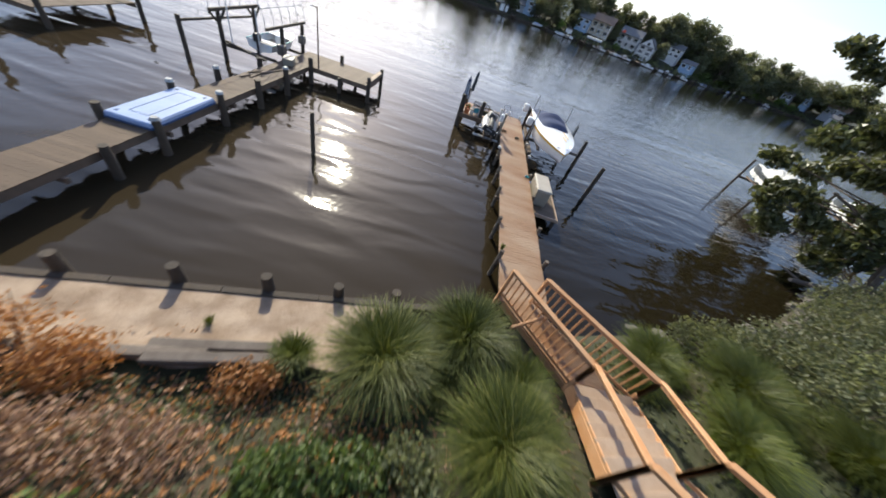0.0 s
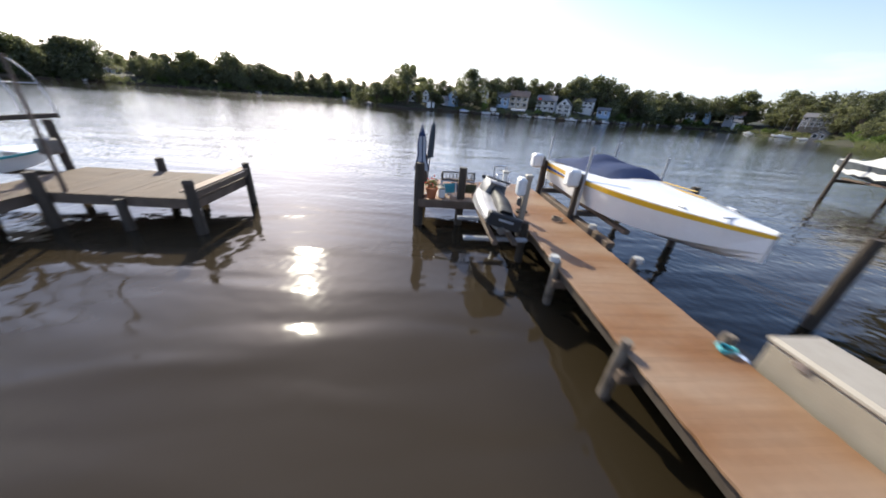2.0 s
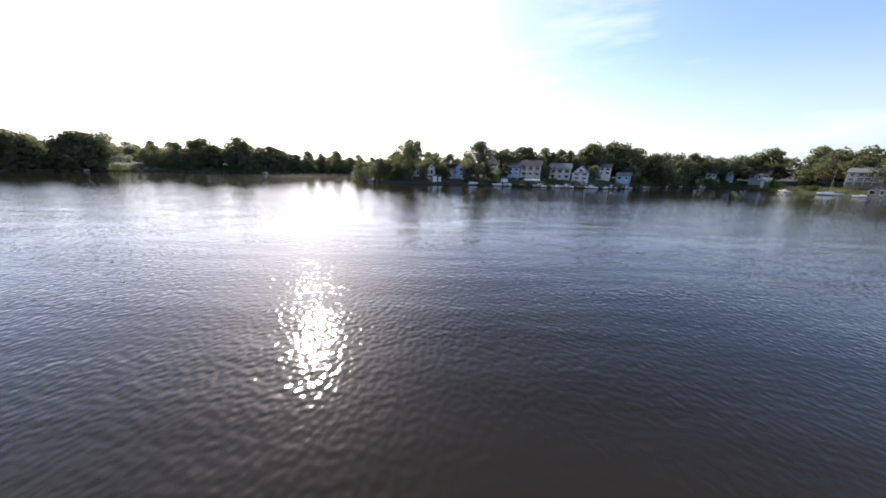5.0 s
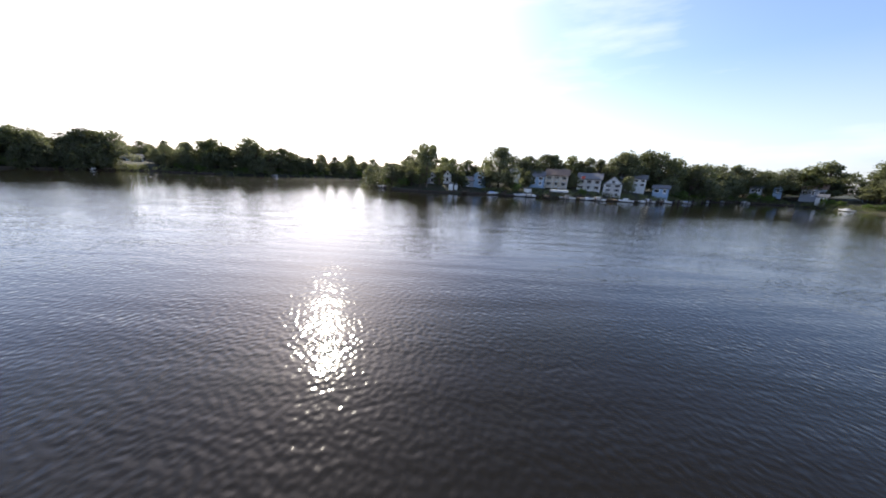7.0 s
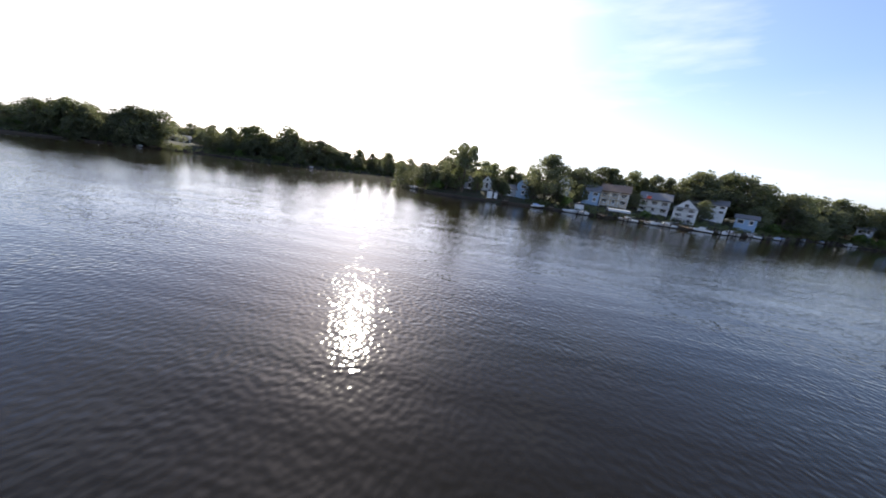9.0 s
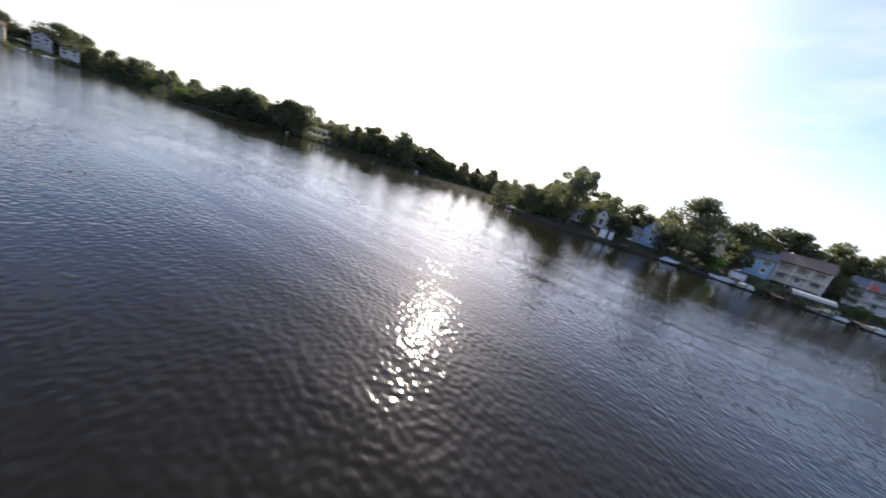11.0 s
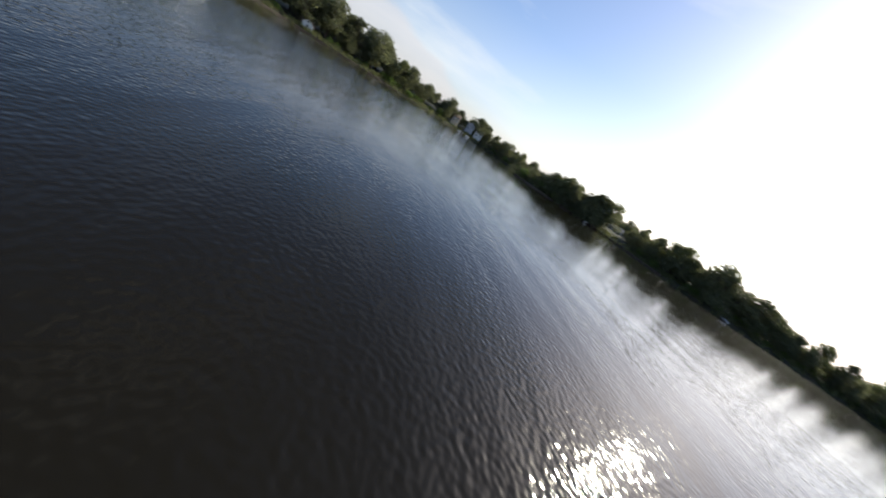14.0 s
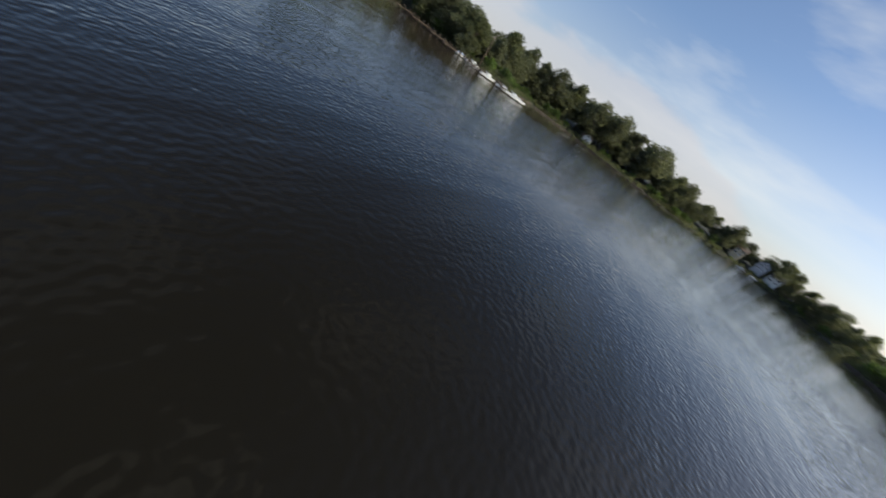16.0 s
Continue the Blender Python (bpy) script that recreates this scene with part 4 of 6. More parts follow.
part("brace", beam((2.55, 4.1, 1.45), (3.35, 4.55, 1.62), 0.05, 0.12), RAIL_WOOD, stairs)
for p in (LB, RB, LC, RC):
    part("leg", boxed((p.x, p.y, 0.4), (0.1, 0.1, 1.6), 0.006), RAIL_WOOD, stairs)

# ---- things round the pier ----
def hull_sections(length, beam_w, depth, flare=0.75, stations=13, keel_rise=0.55, sheer_rise=0.12):
    """Stations of a planing hull from transom (y = 0) to bow (y = length): keel, chine, sheer and back."""
    rows = []
    for i in range(stations):
        u = i / (stations - 1)
        b = beam_w / 2 * (1 - max(u - 0.38, 0) ** 2.1 / 0.62 ** 2.1 * 0.985) * (0.94 + 0.06 * min(u * 3, 1))
        sheer = depth + sheer_rise * depth * u ** 2
        keel = keel_rise * depth * max(u - 0.55, 0) ** 2 / 0.2025 * 1.0
        keel = min(keel, sheer - 0.06)
        chine = min(keel + depth * 0.28 * (1 - 0.3 * u), sheer - 0.04)
        c = b * (flare + (0.12 if u < 0.5 else 0.12 - 0.3 * (u - 0.5)))
        rows.append((u * length, b, sheer, keel, chine, c))
    return rows


def build_hull(parent, length, beam_w, depth, hull_mat, deck_mat, crown=0.16, cockpit=0.0):
    rows = hull_sections(length, beam_w, depth)
    secs = [[(0, y, k), (c * 0.5, y, k + (ch - k) * 0.45), (c, y, ch), (b, y, s), (-b, y, s), (-c, y, ch), (-c * 0.5, y, k + (ch - k) * 0.45)] for y, b, s, k, ch, c in rows]
    n = 7
    verts = [v for s in secs for v in s]
    faces = []
    for i in range(len(secs) - 1):
        for k in (0, 1, 2, 4, 5, 6):
            faces.append((i * n + k, i * n + (k + 1) % n, (i + 1) * n + (k + 1) % n, (i + 1) * n + k))
    faces.append(tuple(range(n)))
    hull = raw("hull", verts, faces, hull_mat, parent, smooth=False)
    m = 9
    dsecs = []
    for y, b, s, k, ch, c in rows:
        u = y / length
        if u < cockpit:
            continue
        rise = crown * min((u - cockpit) / 0.12, 1) * (1 - 0.7 * max(u - 0.5, 0) / 0.5)
        dsecs.append([(b * t, y, s + 0.004 + rise * (1 - abs(t) ** 2.2)) for t in np.linspace(-1, 1, m)])
    verts, faces = lofted(dsecs, close_ends=False, ring=False)
    deck = raw("deck", verts, faces, deck_mat, parent, smooth=True)
    return rows, hull, deck


def side_band(rows, z_low, z_high, out=0.012, u0=0.0, u1=1.0, side=1, taper=False):
    """A thin band laid on the topsides between two shares of the height from chine to sheer."""
    strip = []
    sel = [r for r in rows if u0 <= r[0] / rows[-1][0] <= u1]
    for j, (y, b, s, k, ch, c) in enumerate(sel):
        f = j / max(len(sel) - 1, 1)
        lo, hi = z_low, z_high
        if taper:
            mid = (z_low + z_high) / 2
            lo, hi = mid + (z_low - mid) * (1 - f), mid + (z_high - mid) * (1 - f)
        pts = []
        for t in (lo, hi):
            pts.append((side * (c + (b - c) * t + out), y, ch + (s - ch) * t))
        strip.append([pts[0], pts[1], (pts[1][0] - side * out, pts[1][1], pts[1][2]), (pts[0][0] - side * out, pts[0][1], pts[0][2])])
    return lofted(strip)


def speedboat():
    boat = empty("speedboat", (5.42, 21.4, 1.04), 180, label="white speedboat with a yellow stripe under a blue canvas cover", category="boat")
    rows, hull, deck = build_hull(boat, 6.7, 2.45, 0.86, WHITE_GEL, WHITE_GEL, 0.20, 0.0)
    for side in (1, -1):
        v, f = side_band(rows, 0.80, 0.97, side=side)
        raw("stripe", v, f, YELLOW, boat, "yellow stripe along the sheer")
        v, f = side_band(rows, 0.60, 0.82, side=side, u0=0.0, u1=0.34, taper=True, out=0.020)
        raw("wedge_stripe", v, f, BLUE_STRIPE, boat, "blue wedge stripe at the stern")
        v, f = side_band(rows, 0.46, 0.82, side=side, u0=0.0, u1=0.38, taper=True, out=0.014)
        raw("broad_stripe", v, f, YELLOW, boat, "broad yellow wedge at the stern")
    # canvas stretched over the cockpit with a ridge amidships
    secs = []
    for y, h, w in ((0.06, 0.16, 0.90), (0.5, 0.24, 0.86), (1.0, 0.36, 0.82), (1.42, 0.56, 0.80), (1.5, 0.60, 0.79), (1.58, 0.57, 0.78), (2.0, 0.46, 0.76), (2.02, 0.44, 0.76), (2.6, 0.47, 0.74), (3.1, 0.47, 0.70), (3.16, 0.45, 0.69), (3.55, 0.16, 0.62)):
        b = 1.225 * w
        z = 0.88 + 0.08 * min(y, 1.0)
        secs.append([(t * b, y, z + 0.84 * (h - 0.08 * min(y, 1.0)) * (1 - abs(t) ** (1.7 if y < 1.9 else 3.0)) + 0.012 * math.sin(7 * t + y * 3)) for t in np.linspace(-1, 1, 13)])
    v, f = lofted(secs, close_ends=False, ring=False)
    raw("canvas_cover", v, f, CANVAS, boat, "navy blue canvas cockpit cover", smooth=True)
    part("swim_platform", boxed((0, -0.22, 0.34), (1.7, 0.45, 0.05), 0.02), WHITE_GEL, boat)
    drive = part("outdrive", boxed((0, -0.28, 0.12), (0.26, 0.42, 0.5), 0.06), PLASTIC_BLACK, boat, "black stern drive")
    part("propeller", roded((0, -0.55, -0.05), (0, -0.45, -0.05), 0.16, 0.12, 10), STEEL_DARK, drive)
    for x, y in ((0.55, 5.4), (-0.55, 5.4)):
        part("cleat", boxed((x, y, 0.99), (0.05, 0.2, 0.04), 0.01), METAL, boat)
    part("bow_rail", roded((-0.35, 6.1, 1.02), (0.35, 6.1, 1.02), 0.015, None, 8), METAL, boat)
    for k, (x, y, w, l) in enumerate(((-0.45, 4.1, 0.07, 0.9), (-0.3, 4.6, 0.06, 0.7))):
        part("deck_graphic", boxed((x, y, 1.09 - 0.03 * k), (w, l, 0.012), 0.003, Matrix.Rotation(radians(8), 4, "Z")), YELLOW, boat)
    return boat


speedboat()


def boat_lift():
    lift = empty("boat_lift", (0, 0, 0), label="timber pile boat lift with white motor boxes and steel beams", category="boat lift")
    for x, y, top in ((4.17, 21.15, 1.95), (4.17, 18.55, 1.95), (7.65, 18.6, 1.87), (7.6, 21.2, 1.85)):
        pile("timber_post", lift, x, y, top, 0.11)
    for x, y in ((3.86, 21.15), (3.92, 18.55)):
        bx = part("motor_box", boxed((x, y, 1.92), (0.34, 0.34, 0.46), 0.06), PLASTIC_WHITE, lift, "white plastic motor box")
        part("drive_plate", boxed((x + 0.22, y, 1.9), (0.12, 0.2, 0.3), 0.02), STEEL_DARK, bx)
    for y in (18.6, 21.0):
        part("cradle_beam", boxed((5.9, y, 0.93), (3.4, 0.12, 0.16), 0.01), STEEL_DARK, lift)
        for x in (4.3, 7.5):
            part("cable", roded((x, y, 0.98), (x, y, 1.85), 0.012, None, 6), STEEL_DARK, lift)
    for x in (4.72, 6.12):
        part("bunk", boxed((x, 19.2, 1.06), (0.14, 4.6, 0.1), 0.012), FRAME_WOOD, lift)
    part("catwalk_beam", boxed((4.28, 19.0, 0.80), (0.2, 4.6, 0.14), 0.012), FRAME_WOOD, lift)
    for x, y, top in ((4.16, 18.35, 2.7), (6.75, 18.9, 2.5), (4.45, 21.55, 2.62), (6.75, 21.3, 2.62)):
        g = part("guide_post", roded((x, y, 0.95), (x, y, top), 0.034, None, 10), GREY_PIPE, lift, "pale grey guide post")
        part("guide_cap", roded((x, y, top), (x, y, top + 0.05), 0.05, 0.045, 10), GREY_PIPE, g, "grey end cap")
    return lift


boat_lift()

tagged(pile("mooring_post", None, 7.68, 14.95, 1.93, 0.11), "dark wooden mooring pile standing in the water", "pile")
tagged(pile("mooring_post", None, -5.45, 10.9, 1.73, 0.085), "thin dark mooring pile standing alone in the water", "pile")


def watercraft():
    pwc = empty("jet_ski", (1.60, 16.62, 0.92), label="pale grey and black jet ski parked on a small lift", category="jet ski")
    rows = []
    stations = ((0.0, 0.50, 0.46, 0.10), (0.25, 0.53, 0.48, 0.05), (0.9, 0.56, 0.52, 0.0), (1.5, 0.55, 0.58, 0.02), (2.0, 0.44, 0.62, 0.10), (2.4, 0.24, 0.64, 0.26), (2.62, 0.04, 0.62, 0.48))
    low = [[(0, y, k), (b * 0.72, y, k + 0.14), (b, y, k + 0.24 if k < 0.2 else (k + s) / 2), (b * 0.97, y, s * 0.72), (-b * 0.97, y, s * 0.72), (-b, y, k + 0.24 if k < 0.2 else (k + s) / 2), (-b * 0.72, y, k + 0.14)] for y, b, s, k in stations]
    v, f = lofted(low)
    raw("hull", v, f, HULL_GREY, pwc, "pale grey lower hull", smooth=False)
    top = [[(b * 1.0, y, s * 0.60), (b * 0.93, y, s * 0.80), (b * 0.55, y, s * 1.0), (0.0, y, s * 1.04), (-b * 0.55, y, s * 1.0), (-b * 0.93, y, s * 0.80), (-b * 1.0, y, s * 0.60)] for y, b, s, k in stations]
    v, f = lofted(top, ring=True)
    raw("top_deck", v, f, HULL_GREY, pwc, "pale grey top deck", smooth=True)
    seat = [[(w, y, z - 0.12), (w * 0.8, y, z), (-w * 0.8, y, z), (-w, y, z - 0.12), (-w * 1.2, y, z - 0.32), (w * 1.2, y, z - 0.32)] for y, w, z in ((0.1, 0.20, 0.58), (0.35, 0.19, 0.66), (0.7, 0.17, 0.72), (1.1, 0.15, 0.72), (1.5, 0.15, 0.82))]
    v, f = lofted(seat)
    raw("seat", v, f, PLASTIC_BLACK, pwc, "black saddle seat", smooth=True)
    cowl = [[(w, y, 0.56), (w * 0.8, y, z), (-w * 0.8, y, z), (-w, y, 0.56)] for y, w, z in ((1.45, 0.30, 0.86), (1.8, 0.40, 0.94), (2.1, 0.34, 0.86), (2.45, 0.14, 0.68))]
    v, f = lofted(cowl)
    raw("cowling", v, f, HULL_GREY, pwc, "pale grey front cowling", smooth=True)
    part("handlebar", roded((-0.36, 1.62, 0.94), (0.36, 1.62, 0.94), 0.024, None, 8), PLASTIC_BLACK, pwc)
    part("steering_column", roded((0, 1.72, 0.8), (0, 1.62, 0.94), 0.04, 0.03, 8), PLASTIC_BLACK, pwc)
    for s in (-1, 1):
        part("mirror", boxed((s * 0.34, 1.95, 0.86), (0.16, 0.08, 0.09), 0.02), PLASTIC_BLACK, pwc)
    part("rear_deck", boxed((0, 0.04, 0.36), (0.90, 0.22, 0.30), 0.03), PLASTIC_BLACK, pwc)
    for i in range(6):
        part("letter_bar", boxed((-0.16 + 0.065 * i, -0.094, 0.40), (0.045, 0.012, 0.05)), UMB_WHITE, pwc, "pale lettering bar")
    pwc.matrix_basis = pose(1.57, 16.62, 0.96, 0, 15, 0) @ Matrix.Diagonal((0.86, 0.92, 0.96, 1))
    part("jet_nozzle", roded((0, -0.12, 0.16), (0, 0.05, 0.16), 0.09, 0.1, 12), STEEL_DARK, pwc)
    return pwc


watercraft()
ski_lift = empty("jet_ski_lift", (0, 0, 0), label="small jet ski lift with white plastic posts", category="boat lift")
for y in (16.95, 18.25):
    part("arm", boxed((1.62, y, 0.74), (1.5, 0.10, 0.08), 0.01), GREY_PIPE, ski_lift)
for x in (1.5, 1.94):
    part("bunk", boxed((x, 17.6, 0.84), (0.12, 2.2, 0.1), 0.012), FRAME_WOOD, ski_lift)
for x, y, top, mat in ((2.34, 17.5, 2.08, BEIGE_BOX), (2.2, 18.95, 1.85, PLASTIC_WHITE)):
    ps = part("post", boxed((x, y, (top + 0.6) / 2), (0.12, 0.12, top - 0.6), 0.012), mat, ski_lift, "weathered pale plastic post")
    part("cap", boxed((x, y, top + 0.03), (0.17, 0.17, 0.06), 0.02), BOX_LID, ps)
    part("winch", boxed((x - 0.04, y + 0.16, 1.45), (0.16, 0.12, 0.22), 0.03), STEEL_DARK, ps)
part("motor_box", boxed((2.19, 17.5, 1.86), (0.2, 0.26, 0.42), 0.05), PLASTIC_WHITE, ski_lift, "white plastic motor box")
for x, y in ((2.4, 17.5), (2.26, 18.95)):
    part("bracket", boxed((x, y, 0.72), (0.14, 0.3, 0.3), 0.01), STEEL_DARK, ski_lift)


def dock_box():
    b = empty("dock_box", (4.44, 12.52, 0.47), label="beige plastic dock box with a pale lid beside the pier", category="storage box")
    part("body", boxed((0, 0, 0.36), (0.64, 1.50, 0.72), 0.03), BEIGE_BOX, b)
    lid = part("lid", boxed((0, 0, 0.76), (0.70, 1.56, 0.10), 0.035), BOX_LID, b, "pale overhanging lid")
    for y in (-0.4, 0.4):
        part("hinge", boxed((-0.34, y, 0.70), (0.02, 0.12, 0.08)), METAL, lid)
    part("latch", boxed((0.345, 0, 0.68), (0.02, 0.08, 0.1)), METAL, b)


dock_box()
low = empty("landing", (0, 0, 0), label="low plank landing fixed beside the pier", category="landing")
plank_row(low, "plank", 4.13, 5.32, 11.05, 13.4, 0.46, 0.14, DOCK_WOOD)
part("edge_board", beam((5.32, 11.05, 0.44), (4.15, 11.02, 0.47), 0.06, 0.14), TREAD_WOOD, low)
part("edge_board", boxed((5.34, 12.2, 0.42), (0.05, 2.4, 0.14), 0.006), TREAD_WOOD, low)
for x, y in ((5.25, 11.15), (5.25, 13.3)):
    pile("timber_post", low, x, y, 0.42, 0.09)


def coil(name, at, r, turns, thick, mat, label, category):
    pts = [(at[0] + (r - 0.02 * math.sin(a * 3)) * math.cos(a), at[1] + r * math.sin(a), at[2] + thick + thick * 1.3 * a / (2 * math.pi)) for a in np.linspace(0, turns * 2 * math.pi, turns * 18)]
    v, f = tube(pts, thick, 6)
    return tagged(raw(name, v, f, mat, smooth=True), label, category)


coil("hose", (3.88, 13.45, DECK_Z), 0.09, 3, 0.014, TEAL, "coiled teal garden hose on the pier edge", "hose")
coil("hose", (4.30, 13.62, 0.47), 0.16, 3, 0.024, FLOAT_BLUE, "coiled light blue hose beside the dock box", "hose")
coil("rope", (3.55, 18.1, DECK_Z), 0.13, 4, 0.014, ROPE, "coiled mooring rope on the pier boards", "rope")
coil("rope", (2.72, 18.6, DECK_Z), 0.15, 3, 0.014, PLASTIC_BLACK, "coiled black cable on the pier boards", "cable")


def parasol(x, y, base, foot, top, first, second, label, lean=0.0, wide=0.2, slim=1.0, weighted=True):
    """A furled market umbrella: pole, folds of cloth gathered round it, a tie and a finial."""
    p = empty("parasol", (x, y, base), label=label, category="parasol")
    p.matrix_basis = pose(x, y, base, 0, lean, 0)
    part("pole", roded((0, 0, 0), (0, 0, top - base - 0.06), 0.022, None, 10), STEEL_DARK, p)
    n, h0, h1 = 8, foot - base, top - base
    for which, mat in ((0, first), (1, second)):
        for k in range(which, n, 2):
            rows = []
            for u in (0.0, 0.12, 0.35, 0.6, 0.72, 0.9, 1.0):
                r = (wide * (1 - u) ** slim + 0.02) * (0.72 if abs(u - 0.12 - 0.54 * slim) < 0.1 else 1.0)
                a0, a1 = 2 * math.pi * (k + (0.0 if which == 0 else -0.6)) / n, 2 * math.pi * (k + (0.4 if which == 0 else 1.0)) / n
                am = (a0 + a1) / 2
                z = h0 + (h1 - h0) * u + (0.03 * math.sin(k * 2.1) if u == 0 else 0)
                rows.append([(0.8 * r * math.cos(a0), 0.8 * r * math.sin(a0), z), (1.12 * r * math.cos(am), 1.12 * r * math.sin(am), z - 0.01), (0.8 * r * math.cos(a1), 0.8 * r * math.sin(a1), z)])
            v, f = lofted(rows, close_ends=False, ring=False)
            raw("panel", v, f, mat, p, smooth=True)
    part("finial", roded((0, 0, h1 - 0.04), (0, 0, h1 + 0.06), 0.03, 0.012, 8), first, p)
    part("top_cap", roded((0, 0, h1 - 0.24), (0, 0, h1 - 0.01), 0.11 if slim > 0.5 else 0.07, 0.02, 10), first, p)
    if weighted:
        part("base", roded((0, 0, 0), (0, 0, 0.08), 0.22, 0.18, 18), STEEL_DARK, p)
    return p


parasol(-0.12, 19.74, DECK_Z, 1.62, 2.82, UMB_BLUE, UMB_WHITE, "furled navy and white striped parasol by the pile", -1, 0.18, 0.6)
parasol(0.10, 21.62, DECK_Z, 1.70, 2.84, UMB_GREY, UMB_GREY, "furled slate grey parasol at the pier head corner", 4, 0.085, 0.22, False)


def garden_bench():
    b = empty("garden_bench", (1.03, 19.98, DECK_Z), label="black wrought-iron garden bench with an open patterned back", category="bench")
    for x in (-0.5, 0.5):
        part("leg", roded((x, 0.0, 0), (x, 0.02, 0.72), 0.02, None, 8), IRON, b)
        part("leg", roded((x, 0.45, 0), (x, 0.43, 0.42), 0.02, None, 8), IRON, b)
        part("armrest", roded((x, 0.02, 0.62), (x, 0.45, 0.60), 0.02, None, 8), IRON, b)
        part("arm_post", roded((x, 0.44, 0.42), (x, 0.44, 0.6), 0.016, None, 8), IRON, b)
    for z in (0.46, 0.72):
        part("back_rail", roded((-0.5, 0.02, z), (0.5, 0.02, z), 0.018, None, 8), IRON, b)
    for i in range(9):
        x = -0.44 + 0.11 * i
        pts = [(x + 0.045 * math.sin(a), 0.02, 0.59 + 0.11 * math.cos(a)) for a in np.linspace(0, 2 * math.pi, 13)]
        v, f = tube(pts, 0.008, 5)
        raw("scroll", v, f, IRON, b)
    for i in range(6):
        part("seat_slat", boxed((0, 0.06 + 0.075 * i, 0.42), (1.04, 0.055, 0.02), 0.004), FRAME_WOOD, b)


garden_bench()


def folded_chair(x, y, lean, mat, label):
    c = empty("folding_chair", (x, y, DECK_Z), 8 * lean, label=label, category="chair")
    for s in (-0.24, 0.24):
        part("leg", roded((s, 0, 0), (s, 0.16, 0.46), 0.013, None, 8), METAL, c)
        part("leg", roded((s * 0.9, 0.06, 0), (s * 0.9, 0.12, 0.42), 0.013, None, 8), METAL, c)
    part("crossbar", roded((-0.24, 0.16, 0.46), (0.24, 0.16, 0.46), 0.013, None, 8), METAL, c)
    part("seat_cloth", boxed((0, 0.09, 0.26), (0.38, 0.02, 0.28), 0.006, Matrix.Rotation(radians(-13), 4, "X")), mat, c)


folded_chair(0.74, 19.72, 1, TEAL, "folded teal lawn chair leaning by the bench")
folded_chair(1.00, 19.84, -1, UMB_BLUE, "folded navy lawn chair leaning by the bench")
folded_chair(1.42, 19.76, 0.5, LEAF_OAK, "folded green lawn chair leaning by the bench")


def cooler():
    c = empty("cooler", (0.50, 19.72, DECK_Z), 6, label="small white cool box on the pier head", category="cooler")
    part("body", boxed((0, 0, 0.13), (0.2, 0.3, 0.26), 0.02), PLASTIC_WHITE, c)
    part("lid", boxed((0, 0, 0.285), (0.22, 0.32, 0.05), 0.015), BEIGE_BOX, c)
    v, f = tube([(-0.1, 0, 0.26), (-0.09, 0, 0.38), (0.09, 0, 0.38), (0.1, 0, 0.26)], 0.01, 6)
    raw("handle", v, f, PLASTIC_WHITE, c)


cooler()


def flower_pot():
    p = empty("flower_pot", (0.20, 19.55, DECK_Z), label="terracotta pot with a red flowering plant", category="plant pot")
    rows = [[(r * math.cos(a), r * math.sin(a), z) for a in np.linspace(0, 2 * math.pi, 18, endpoint=False)] for z, r in ((0, 0.11), (0.26, 0.17), (0.26, 0.19), (0.32, 0.19), (0.32, 0.165), (0.27, 0.16), (0.27, 0.0))]
    v, f = lofted(rows)
    raw("pot", v, f, TERRACOTTA, p)
    r2 = np.random.default_rng(3)
    v, f = leaf_quads(crown_points(r2, [((0, 0, 0.44), (0.2, 0.2, 0.15))], 130, 0.2), 0.035, r2)
    raw("leaves", v.tolist(), f.tolist(), LEAF_MAPLE, p)
    v, f = leaf_quads(crown_points(r2, [((0, 0, 0.5), (0.2, 0.2, 0.14))], 60, 0.7), 0.03, r2)
    tagged(raw("flowers", v.tolist(), f.tolist(), FLOWER, p), "red flowers", kind="stuff")


flower_pot()


def swim_ladder():
    l = empty("swim_ladder", (2.90, 21.75, DECK_Z), label="aluminium swim ladder with arched handrails at the pier head", category="ladder")
    for x in (-0.21, 0.21):
        pts = [(x, -0.28, 0.0), (x, -0.28, 0.2), (x, -0.2, 0.32), (x, 0.0, 0.36), (x, 0.16, 0.32), (x, 0.24, 0.2), (x, 0.26, -0.4), (x, 0.27, -1.3)]
        v, f = tube(pts, 0.02, 8)
        raw("side_rail", v, f, METAL, l, smooth=True)
        part("upright", roded((x - 0.1, 0.02, 0.0), (x - 0.1, 0.08, 0.66), 0.02, None, 8), METAL, l)
    for z in (0.36, 0.66):
        part("crossbar", roded((-0.31, 0.02 + z * 0.09, z), (0.11, 0.02 + z * 0.09, z), 0.018, None, 8), METAL, l)
    for z in (-0.1, -0.4, -0.7):
        part("rung", roded((-0.21, 0.26, z), (0.21, 0.26, z), 0.02, None, 8), METAL, l)


swim_ladder()


